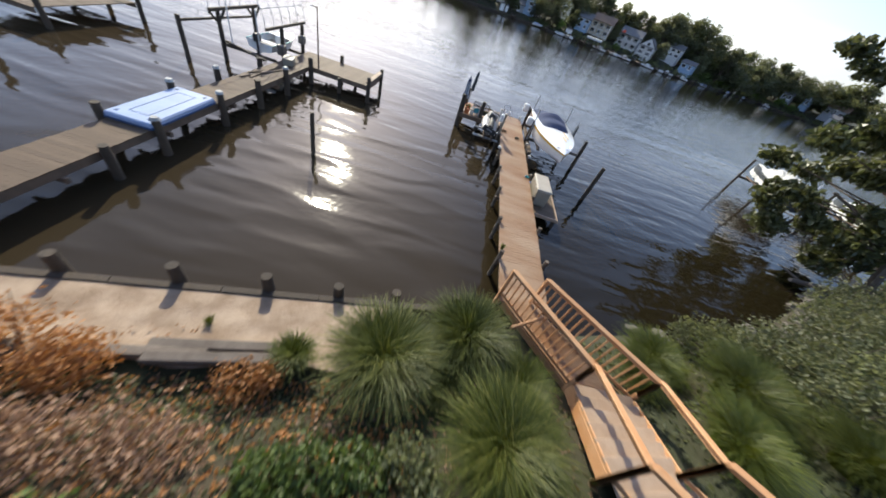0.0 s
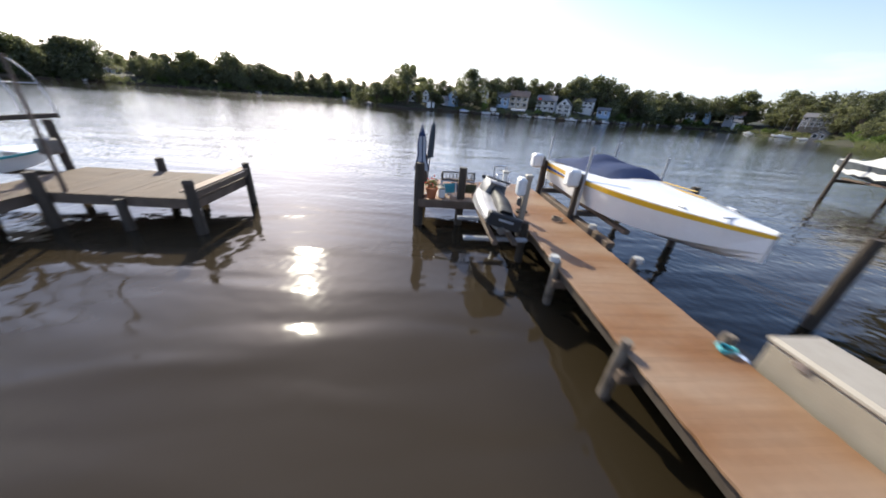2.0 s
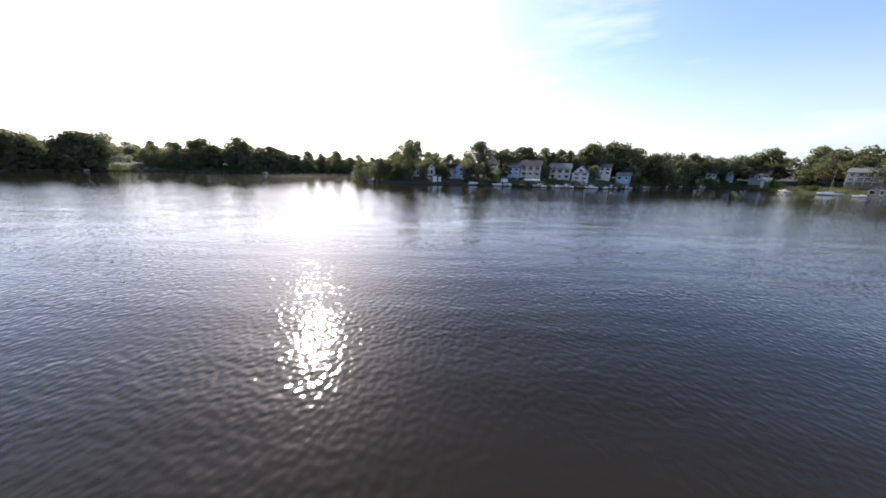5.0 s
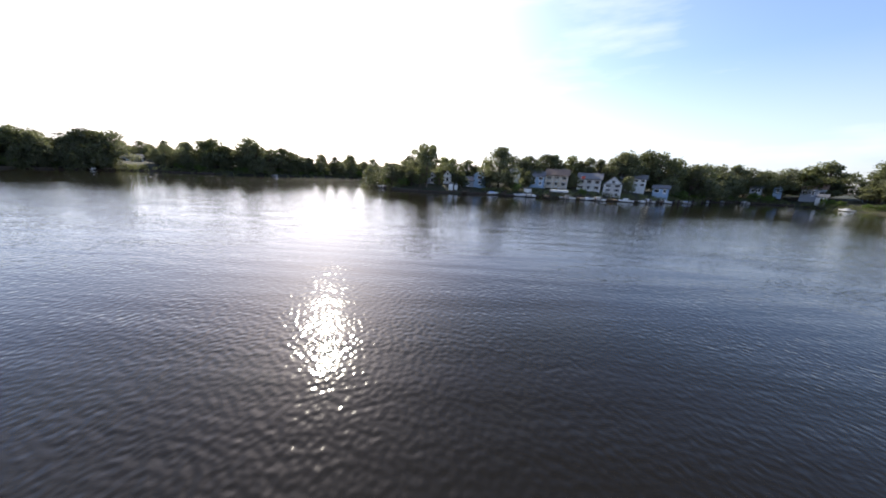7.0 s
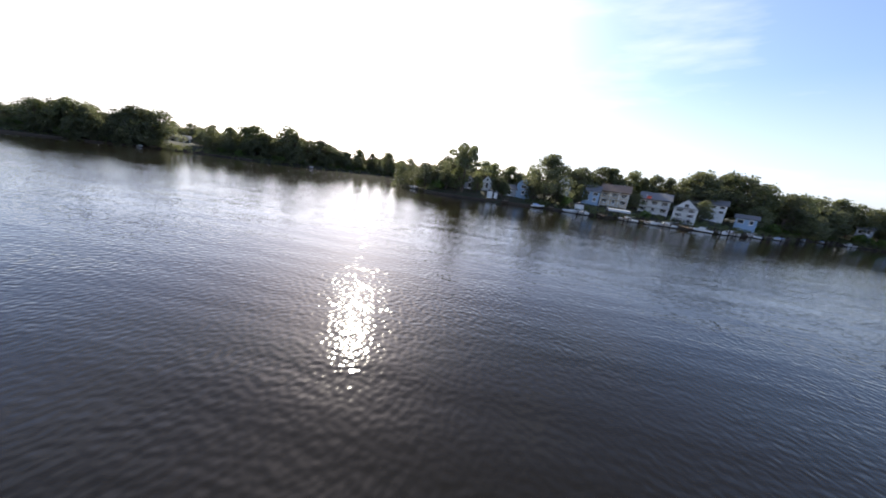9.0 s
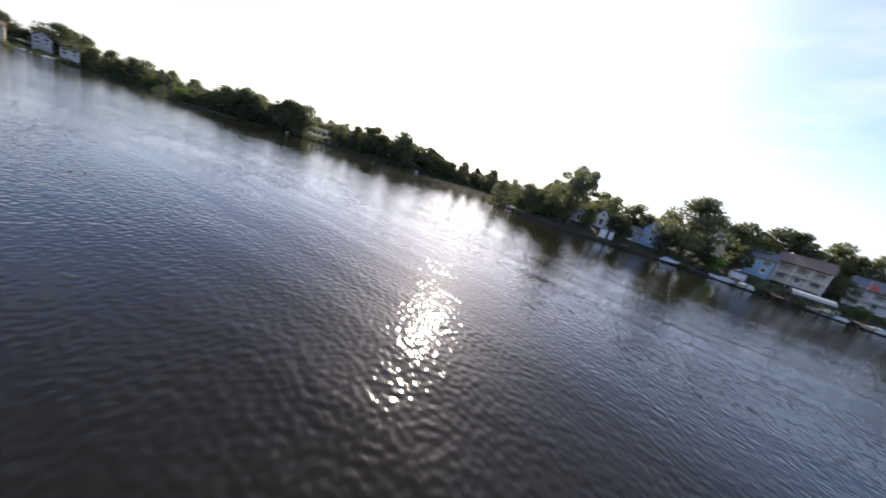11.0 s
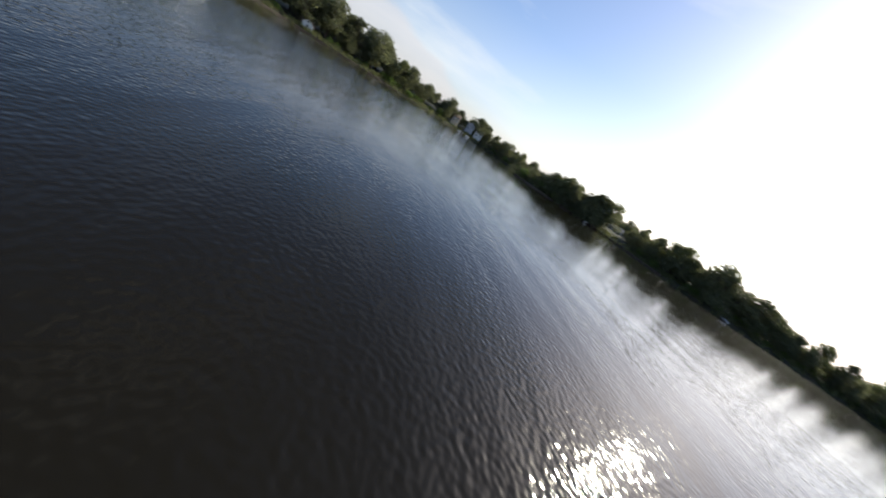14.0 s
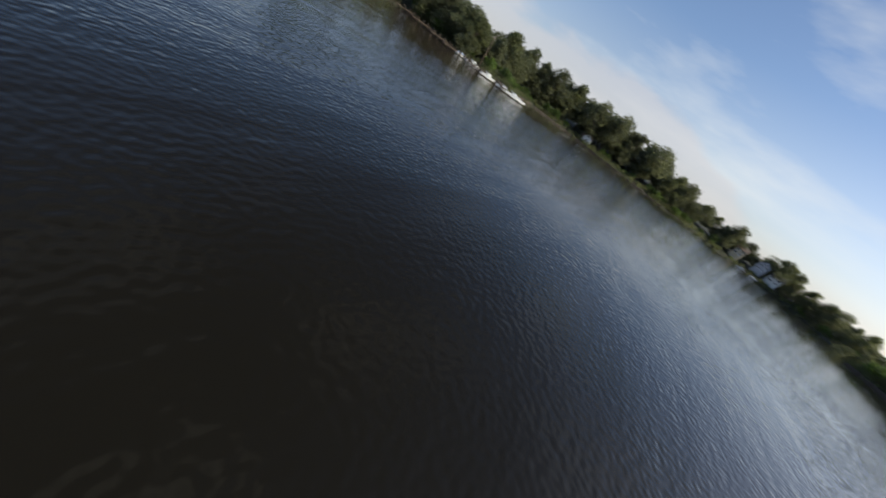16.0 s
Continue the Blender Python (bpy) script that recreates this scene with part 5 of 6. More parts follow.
# ---- things on and beside the neighbour's dock ----
def float_mat():
    f = empty("swim_float", (-9.86, 9.35, DECK_Z), 1.5, label="pale blue foam swim float lying on the dock", category="float")
    part("pad", boxed((0, 0, 0.12), (1.42, 2.9, 0.22), 0.05), FLOAT_BLUE, f)
    part("rim", boxed((0, 0, 0.055), (1.46, 2.94, 0.09), 0.03), FLOAT_DARK, f, "navy rim")
    for x in (-0.3, 0.3):
        part("groove", boxed((x, 0, 0.232), (0.03, 2.0, 0.008), 0.002), FLOAT_DARK, f)
    for y in (-1.0, 1.0):
        part("groove", boxed((0, y, 0.232), (0.57, 0.03, 0.008), 0.002), FLOAT_DARK, f)
    for x, y in ((-0.5, -1.2), (0.5, -1.2), (-0.5, 1.2), (0.5, 1.2)):
        part("grommet", roded((x, y, 0.228), (x, y, 0.24), 0.06, None, 12), FLOAT_DARK, f)


float_mat()

lamp = empty("lamp_pole", (-8.72, 18.25, DECK_Z), label="tall thin grey pole with a small arm on the dock", category="lamp pole")
part("pole", roded((0, 0.15, 0), (-0.12, 0.35, 2.85), 0.045, 0.03, 10), FRAME_WOOD, lamp)
part("arm", roded((-0.12, 0.35, 2.8), (-0.42, 0.4, 2.82), 0.022, None, 8), FRAME_WOOD, lamp)
part("lamp_head", boxed((-0.46, 0.4, 2.8), (0.16, 0.1, 0.06), 0.02), METAL, lamp)


def side_lift():
    l = empty("boat_lift", (0, 0, 0), label="dark timber boat lift with a bare hoop canopy frame", category="boat lift")
    for x, y, top in ((-13.5, 17.4, 2.25), (-13.55, 20.4, 2.25), (-10.75, 18.4, 2.2), (-10.75, 20.6, 2.2), (-14.35, 15.8, 1.95)):
        pile("timber_post", l, x, y, top, 0.11)
    part("top_beam", beam((-13.5, 16.8, 2.32), (-13.6, 21.0, 2.30), 0.12, 0.14), PILE_WOOD, l)
    part("top_beam", beam((-10.78, 17.0, 2.26), (-10.72, 20.9, 2.3), 0.10, 0.12), PILE_WOOD, l)
    part("side_pole", beam((-14.3, 15.8, 1.75), (-13.6, 20.6, 1.80), 0.10, 0.10), PILE_WOOD, l)
    for y in (17.4, 20.4):
        for s in (-1, 1):
            part("knee_brace", beam((-13.52, y, 1.7), (-13.52, y + s * 0.55, 2.25), 0.08, 0.10), PILE_WOOD, l)
    for y in (17.6, 20.3):
        part("cradle_beam", beam((-13.6, y, 0.73), (-10.7, y, 0.73), 0.12, 0.14), PILE_WOOD, l)
    part("walk_beam", beam((-13.4, 17.4, 0.98), (-10.7, 16.6, 0.95), 0.14, 0.1), PILE_WOOD, l)
    part("motor_box", boxed((-10.55, 20.15, 1.55), (0.34, 0.34, 0.42), 0.04), STEEL_DARK, l, "dark grey motor box")
    part("motor_box", boxed((-10.65, 18.1, 1.25), (0.4, 0.36, 0.5), 0.04), STEEL_DARK, l, "dark grey motor box")
    part("motor_leg", boxed((-10.6, 18.1, 0.6), (0.12, 0.12, 0.9), 0.01), PILE_WOOD, l)
    for i, y in enumerate(np.linspace(16.9, 20.9, 6)):
        pts = [(-12.14 - 1.42 * math.cos(a), float(y), 2.3 + 1.6 * max(math.sin(a), 0) ** 0.8) for a in np.linspace(0, math.pi, 15)]
        v, f = tube(pts, 0.017, 6)
        raw("hoop", v, f, GREY_PIPE, l, "bare metal hoop", smooth=True)
    for a in (25, 90, 155):
        z = 2.3 + 1.6 * math.sin(radians(a)) ** 0.8
        part("ridge_pipe", roded((-12.14 - 1.42 * math.cos(radians(a)), 16.9, z), (-12.14 - 1.42 * math.cos(radians(a)), 20.9, z), 0.016, None, 6), GREY_PIPE, l)
    for x in (-12.9, -11.4):
        part("guide_post", roded((x, 17.3, 0.95), (x, 17.3, 2.9), 0.03, None, 8), PLASTIC_WHITE, l)
    return l


side_lift()


def skiff():
    s = empty("motorboat", (-11.85, 18.0, 0.80), label="small white motorboat with a teal gunwale hanging in the lift", category="boat")
    rows, hull, deck = build_hull(s, 3.5, 1.55, 0.52, WHITE_GEL, WHITE_GEL, 0.06, 0.55)
    for side in (1, -1):
        v, f = side_band(rows, 0.86, 1.02, side=side, out=0.03)
        raw("gunwale", v, f, TEAL, s, "teal rubbing strake")
    part("cockpit_floor", boxed((0, 1.1, 0.22), (1.1, 1.9, 0.03)), BEIGE_BOX, s)
    part("console", boxed((0.2, 1.7, 0.42), (0.45, 0.4, 0.5), 0.06), WHITE_GEL, s)
    part("thwart", boxed((0, 0.8, 0.38), (1.2, 0.3, 0.05), 0.01), WHITE_GEL, s)
    m = part("outboard", boxed((0, -0.15, 0.72), (0.3, 0.42, 0.42), 0.08), PLASTIC_BLACK, s, "black outboard motor")
    part("leg", boxed((0, -0.12, 0.2), (0.12, 0.2, 0.8), 0.03), PLASTIC_BLACK, m)


skiff()
lumber = empty("lumber", (0, 0, 0), label="loose grey boards and pipes lying on the dock", category="lumber")
for a, b, w in (((-10.3, 13.9), (-9.6, 16.6), 0.09), ((-10.35, 14.6), (-9.75, 17.2), 0.05), ((-10.0, 14.2), (-10.1, 17.0), 0.12)):
    part("board", beam((*a, DECK_Z + 0.03), (*b, DECK_Z + 0.03), w, 0.045), FRAME_WOOD, lumber)
crate = empty("dock_clutter_box", (-10.0, 17.6, DECK_Z), 20, label="low grey tackle box with pipes on the dock", category="box")
part("body", boxed((0, 0, 0.14), (0.5, 0.8, 0.28), 0.02), BEIGE_BOX, crate)
part("lid", boxed((0, 0, 0.30), (0.54, 0.84, 0.05), 0.015), BEIGE_BOX, crate)

# a farther dock beyond the neighbour's
dock2 = empty("dock", (0, 0, 0), label="old plank dock farther along the bank with leaning piles", category="dock")
plank_row(dock2, "plank", -23.6, -19.6, 14.0, 19.0, 0.8, 0.2, DOCK_WOOD)
plank_row(dock2, "walk_plank", -23.0, -21.4, 1.0, 13.98, 0.8, 0.2, DOCK_WOOD)
for x, y, top, ln in ((-19.4, 18.9, 1.55, 0.06), (-19.5, 14.2, 1.4, 0), (-21.6, 19.2, 1.3, 0), (-23.8, 19.1, 1.4, 0), (-23.8, 14.1, 1.3, 0), (-21.2, 9.0, 1.2, 0), (-23.2, 9.0, 1.2, 0), (-18.4, 11.0, 1.5, 0.1), (-21.3, 5.0, 1.1, 0)):
    pile("timber_post", dock2, x, y, top, 0.12, lean=(ln * 0.5, 0))
for y in (14.05, 18.95):
    part("stringer", boxed((-21.6, y, 0.66), (4.0, 0.06, 0.2), 0.006), FRAME_WOOD, dock2)
part("rail", beam((-23.8, 19.1, 1.25), (-19.4, 19.0, 1.35), 0.06, 0.1), FRAME_WOOD, dock2)


def covered_boat(x, y, turn, scale, label):
    """A boat on a lift under a weathered white tarpaulin."""
    c = empty("covered_boat", (x, y, 0), turn, label=label, category="boat")
    c.matrix_basis = pose(x, y, 0, 0, 0, turn) @ Matrix.Diagonal((scale, scale, 1, 1))
    rows = hull_sections(7.4, 2.6, 0.9)
    secs = [[(0, yy, k + 1.1), (cc, yy, ch + 1.1), (b, yy, s + 1.1), (-b, yy, s + 1.1), (-cc, yy, ch + 1.1)] for yy, b, s, k, ch, cc in rows]
    v, f = lofted(secs)
    raw("hull", v, f, UMB_GREY, c, "dark hull under the cover")
    r3 = random.Random(5)
    tarp = []
    for i in range(17):
        u = i / 16
        yy = 7.3 * u
        b = np.interp(yy, [r[0] for r in rows], [r[1] for r in rows]) * 1.04
        top = 2.15 + 0.75 * math.sin(math.pi * min(u * 1.3, 1)) ** 0.7
        tarp.append([(t * b, yy, 1.45 + (top - 1.45) * (1 - abs(t) ** 2.2) + r3.uniform(-0.09, 0.09)) for t in np.linspace(-1, 1, 15)])
    v, f = lofted(tarp, close_ends=False, ring=False)
    raw("tarpaulin", v, f, TARP, c, "weathered white tarpaulin")
    for px, py in ((-1.7, 1.4), (1.7, 1.4), (-1.7, 5.2), (1.7, 5.2)):
        part("timber_post", roded((px, py, -1.4), (px, py, 2.6), 0.11, 0.09, 10), PILE_WOOD, c)
    for py in (1.4, 5.2):
        part("cradle_beam", boxed((0, py, 1.02), (3.4, 0.14, 0.16), 0.01), PILE_WOOD, c)
    for px in (-0.9, 0.9):
        part("bunk", boxed((px, 3.3, 1.14), (0.14, 4.6, 0.1), 0.01), FRAME_WOOD, c)
    for py in (0.4, 2.2):
        part("guide_post", roded((1.5, py, 1.0), (1.5, py, 3.1), 0.04, None, 8), PLASTIC_WHITE, c)
    return c


covered_boat(25.2, 21.6, -12, 1.0, "boat under a weathered white tarpaulin on a timber lift")
covered_boat(31.5, 20.4, -16, 0.95, "second tarpaulin-covered boat on a lift beyond the first")
dock3 = empty("dock", (0, 0, 0), label="short plank dock among lifts on the tree-lined bank", category="dock")
plank_row(dock3, "plank", 28.2, 29.6, 15.5, 22.5, 0.75, 0.2, DOCK_WOOD)
for x, y in ((28.1, 22.4), (29.7, 22.4), (28.1, 18.5), (29.7, 18.5), (28.1, 15.8)):
    pile("timber_post", dock3, x, y, 1.3, 0.12)

# ---- planting on the near bank ----
def grass_clump(name, x, y, radius, height, blades, seed, label, tip=0.25):
    """A fountain grass: arching tapered blades from one root."""
    g = np.random.default_rng(seed)
    root = empty(name, (x, y, float(land_height(x, y)) - 0.05), label=label, category="ornamental grass", group="ornamental grasses on the bank")
    for share, mat in ((1 - tip, GRASS_BLADE), (tip, GRASS_PALE)):
        n = int(blades * share)
        a = g.uniform(0, 2 * math.pi, n)
        r0 = radius * 0.22 * np.sqrt(g.uniform(0, 1, n))
        reach = radius * g.uniform(0.25, 1.0, n) ** 0.7
        h = height * g.uniform(0.6, 1.0, n)
        wide = g.uniform(0.010, 0.021, n)
        verts, faces = [], []
        us = (0.0, 0.3, 0.6, 0.82, 1.0)
        a0 = g.uniform(0, 2 * math.pi, n)
        for i in range(n):
            base = len(verts)
            d, side = np.array([math.cos(a[i]), math.sin(a[i])]), np.array([-math.sin(a[i]), math.cos(a[i])])
            s = np.array([math.cos(a0[i]), math.sin(a0[i])]) * r0[i]
            for u in us:
                p = s + d * reach[i] * u ** 1.8
                z = h[i] * (u - 0.42 * (reach[i] / radius) * u ** 3.2)
                w = wide[i] * (1 - u * 0.85)
                verts += [(p[0] - side[0] * w, p[1] - side[1] * w, z), (p[0] + side[0] * w, p[1] + side[1] * w, z)]
            for k in range(len(us) - 1):
                faces.append((base + 2 * k, base + 2 * k + 1, base + 2 * k + 3, base + 2 * k + 2))
        raw("blades", verts, faces, mat, root)
    return root


for x, y, r, h, n, seed, lab, tip in (
        (-0.05, 2.75, 1.3, 1.75, 2600, 1, "large green fountain grass with pale arching tips", 0.3),
        (1.6, 3.75, 1.2, 1.8, 2600, 2, "large green fountain grass beside the steps", 0.08),
        (2.3, 1.6, 1.25, 1.5, 2400, 3, "broad fountain grass beside the steps", 0.3),
        (1.25, 2.55, 0.6, 0.8, 700, 9, "dark green fountain grass on the bank", 0.08),
        (2.9, 3.0, 0.9, 1.2, 1300, 16, "green fountain grass under the boardwalk rail", 0.1),
        (-1.75, 2.45, 0.5, 0.9, 800, 4, "small bright green grass tuft on the sand", 0.05),
        (-3.65, 2.75, 0.16, 0.4, 60, 14, "thin green weed sprouting from the sand", 0.0),
        (8.9, 4.3, 1.5, 1.6, 2400, 5, "large green fountain grass near the water", 0.12),
        (7.0, 4.9, 1.1, 1.2, 1500, 6, "green grass clump beside the boardwalk", 0.08),
        (7.4, 2.7, 1.2, 1.3, 1600, 7, "green grass clump below the steps", 0.12),
        (10.6, 3.0, 1.3, 1.4, 1700, 8, "green grass clump on the slope", 0.15),
        (10.3, 5.2, 1.1, 1.3, 1400, 10, "green grass clump at the water's edge", 0.12),
        (6.3, 4.2, 0.9, 0.9, 1000, 17, "green grass clump beside the boardwalk", 0.08)):
    grass_clump("grass_clump", x, y, r, h, n, seed, lab, tip)
weed = grass_clump("grass_clump", 2.42, 7.1, 0.12, 0.3, 50, 15, "small weed growing from a post head", 0.0)
weed.location.z = 1.22


def shrub(name, x, y, blobs, leaf, count, mat, seed, label, twigs=10, group=""):
    """A loose shrub: twigs and many small leaves in uneven masses."""
    g = np.random.default_rng(seed)
    z = float(land_height(x, y))
    root = empty(name, (x, y, z), label=label, category="shrub", group=group)
    limbs = []
    for i in range(twigs):
        c, r = blobs[i % len(blobs)]
        tip = np.array(c) + g.normal(size=3) * np.array(r) * 0.5
        limbs.append(((0.05 * math.cos(i), 0.05 * math.sin(i), -0.1), tuple(tip), 0.022, 0.006))
    part("twigs", limb_mesh(limbs, 5), BARK, root)
    v, f = leaf_quads(crown_points(g, blobs, count // len(blobs), 0.25), leaf, g, 0.5)
    raw("leaves", v.tolist(), f.tolist(), mat, root)
    return root


shrub("dry_bush", -5.6, 1.35, [((0, 0, 0.55), (1.0, 0.75, 0.5)), ((0.8, 0.1, 0.4), (0.6, 0.5, 0.4)), ((-0.9, 0.1, 0.5), (0.8, 0.6, 0.5))], 0.045, 2600, LEAF_DRY, 31, "dry orange-brown bush on the bank", 14)
shrub("dry_bush", -8.2, 0.8, [((0, 0, 0.6), (1.1, 0.8, 0.5)), ((0.9, 0.3, 0.4), (0.7, 0.5, 0.4))], 0.045, 1800, LEAF_DRY, 36, "dry orange-brown bush on the bank", 12)
shrub("dry_bush", -2.35, 1.75, [((0, 0, 0.35), (0.5, 0.4, 0.35)), ((0.4, 0.2, 0.3), (0.3, 0.3, 0.25))], 0.04, 900, LEAF_DRY, 32, "small dry orange shrub by the timber ties", 8)
shrub("brown_shrub", -3.6, 0.5, [((0, 0, 0.35), (0.9, 0.6, 0.3)), ((-0.9, -0.2, 0.3), (0.8, 0.5, 0.3)), ((0.9, 0.1, 0.3), (0.7, 0.5, 0.3))], 0.04, 2400, LEAF_BROWN, 33, "withered brown ground shrub on the slope", 12)
shrub("brown_shrub", -5.9, -0.4, [((0, 0, 0.35), (1.1, 0.7, 0.3)), ((-1.0, -0.2, 0.3), (0.8, 0.5, 0.3))], 0.04, 1800, LEAF_BROWN, 37, "withered brown ground shrub on the slope", 12)
shrub("green_shrub", -0.5, 0.75, [((0, 0, 0.3), (0.6, 0.45, 0.3)), ((0.6, 0.1, 0.28), (0.5, 0.4, 0.26)), ((-0.6, -0.2, 0.25), (0.5, 0.4, 0.25))], 0.05, 1900, LEAF_LIME, 34, "low bright green leafy plant on the slope", 10)
shrub("green_shrub", -3.0, -0.35, [((0, 0, 0.25), (0.5, 0.35, 0.25)), ((0.7, 0, 0.2), (0.4, 0.3, 0.2))], 0.05, 900, LEAF_LIME, 35, "low bright green leafy plant on the slope", 8)
shrub("green_shrub", 0.75, 1.1, [((0, 0, 0.3), (0.5, 0.4, 0.3)), ((0.4, -0.4, 0.3), (0.4, 0.4, 0.3))], 0.05, 1200, LEAF_MAPLE, 38, "dark green leafy plant among the grasses", 8)
for k, (x, y, s, hh) in enumerate(((9.6, 6.2, 1.0, 1.3), (11.2, 6.0, 1.3, 1.8), (12.6, 6.4, 1.4, 2.2), (13.2, 5.0, 1.5, 2.6), (11.6, 4.2, 1.3, 1.9), (15.0, 7.2, 1.6, 2.4), (16.5, 8.8, 1.5, 2.2), (18.5, 10.2, 1.6, 2.2))):
    shrub("bank_shrub", x, y, [((0, 0, hh * 0.5), (s, s, hh * 0.5)), ((s * 0.6, 0.3, hh * 0.55), (s * 0.6, s * 0.6, hh * 0.4)), ((-s * 0.6, 0.2, hh * 0.4), (s * 0.6, s * 0.5, hh * 0.4)), ((0, -s * 0.5, hh * 0.75), (s * 0.5, s * 0.5, hh * 0.3))],
          0.06, 2200, LEAF_GREY if k % 3 else LEAF_MAPLE, 50 + k, "dense grey-green shrub on the water's edge", 12, "shrubs on the near bank")


def bank_tree():
    """The tree that leans over the water from the near bank."""
    g = np.random.default_rng(90)
    z = float(land_height(23.0, 13.0))
    t = empty("tree", (23.0, 13.0, z), label="grey-green leafy tree leaning over the water from the bank", category="tree")
    limbs = [((0, 0, -0.3), (-0.6, 0.8, 2.6), 0.26, 0.2), ((-0.6, 0.8, 2.6), (-1.4, 2.4, 6.5), 0.18, 0.08), ((-0.6, 0.8, 2.6), (-3.4, 3.2, 3.6), 0.13, 0.06)]
    blobs = []
    for i in range(46):
        u = (i + 0.5) / 46
        a = i * 2.4
        zz = 0.4 + 7.6 * u
        wide = 5.2 * (1 - 0.45 * abs(u - 0.45) / 0.55)
        c = np.array([-1.7 + wide * math.cos(a) * g.uniform(0.35, 1.0), 3.0 + wide * 0.9 * math.sin(a) * g.uniform(0.35, 1.0), zz + g.uniform(-0.3, 0.3)])
        r = g.uniform(0.6, 1.15)
        blobs.append((c, (r, r, r * 0.55)))
        limbs.append((tuple(np.array((-0.8 - 0.6 * u, 1.0 + 1.6 * u, 1.5 + 4.5 * u))), tuple(c), 0.06, 0.012))
    for c, r in (((-4.6, 6.2, 8.4), 1.0), ((-5.4, 7.2, 9.0), 0.8), ((-3.6, 5.0, 8.6), 1.1), ((-4.2, 6.6, 9.8), 0.8), ((-2.4, 4.4, 9.4), 1.2)):
        blobs.append((np.array(c), (r, r, r * 0.5)))
        limbs.append(((-1.3, 2.2, 6.0), c, 0.07, 0.012))
    v, f = leaf_quads(crown_points(g, blobs, 260, 0.1), 0.19, g, 0.6)
    part("trunk", limb_mesh(limbs, 7), BARK, t)
    raw("crown", v.tolist(), f.tolist(), LEAF_BANK, t)


bank_tree()


def scatter(name, n, xr, yr, size, mat, seed, label, smin, smax):
    """Fallen and low leaves strewn over the slope."""
    g = np.random.default_rng(seed)
    x, y = g.uniform(*xr, n), g.uniform(*yr, n)
    s = shore_distance(x, y)
    keep = (s > smin) & (s < smax)
    x, y = x[keep], y[keep]
    clump = np.sin(x * 2.1 + np.sin(y * 3)) * np.sin(y * 2.6 + np.sin(x * 1.7))
    z = land_height(x, y) + g.uniform(0.0, 0.10, len(x)) + 0.16 * np.clip(clump, 0, 1) * g.uniform(0, 1, len(x))
    v, f = leaf_quads(np.stack([x, y, z], -1), size, g, 1.2)
    return tagged(raw(name, v.tolist(), f.tolist(), mat), label, "foliage", kind="stuff")


scatter("leaf_litter", 11000, (-12, 5), (-3.5, 4), 0.045, LEAF_BROWN, 71, "dead brown leaves strewn over the slope", 1.9, 7.0)
scatter("ground_cover", 8000, (-9, 0.3), (-3.5, 4), 0.05, LEAF_MAPLE, 72, "low green ground cover over the slope", 1.9, 7.0)
scatter("dry_twigs", 1500, (-12, -3.6), (0.5, 4.6), 0.04, LEAF_DRY, 75, "dry orange twigs and leaves blown over the sand", 0.9, 2.5)
scatter("dry_ground_cover", 7000, (-12, 1), (-2.5, 3), 0.05, LEAF_DRY, 73, "orange dry plants over the slope", 1.9, 5.0)
scatter("ground_cover", 15000, (5, 24), (-3, 12), 0.075, LEAF_MAPLE, 74, "low green weeds along the natural bank", 0.5, 9.0)


log = empty("driftwood", (0, 0, 0), label="bare grey driftwood log at the water's edge", category="log")
for a, b, r0, r1 in (((21.6, 13.4, 0.25), (18.9, 13.0, 0.35), 0.16, 0.1), ((20.2, 13.2, 0.35), (19.2, 12.2, 0.7), 0.08, 0.04), ((19.6, 13.1, 0.35), (18.6, 13.8, 0.6), 0.06, 0.03)):
    part("limb", roded(a, b, r0, r1, 9), TIE_WOOD, log)


def rock(x, y, r, seed):
    bm = bmesh.new()
    bmesh.ops.create_icosphere(bm, subdivisions=2, radius=r)
    rr = random.Random(seed)
    o = Vector((rr.uniform(0, 50), rr.uniform(0, 50), 0))
    for v in bm.verts:
        v.co *= 0.75 + 0.5 * noise.noise(v.co * (1.4 / r) + o) + 0.1
        v.co.z *= 0.6
    ob = part("rock", bm, STONE)
    ob.matrix_basis = pose(x, y, float(land_height(x, y)) + r * 0.2, 0, 0, rr.uniform(0, 360))
    return tagged(ob, "rough grey-brown stone at the water's edge", "rock", "stones along the bank")


rr = random.Random(4)
for i in range(46):
    u = rr.uniform(0, 1)
    k = rr.choice((0, 0, 1, 1, 2))
    a, b = SHORE[k], SHORE[k + 1]
    rock(a[0] + (b[0] - a[0]) * u + rr.uniform(-0.3, 0.3), a[1] + (b[1] - a[1]) * u + rr.uniform(-0.5, 0.5), rr.uniform(0.15, 0.42), i)


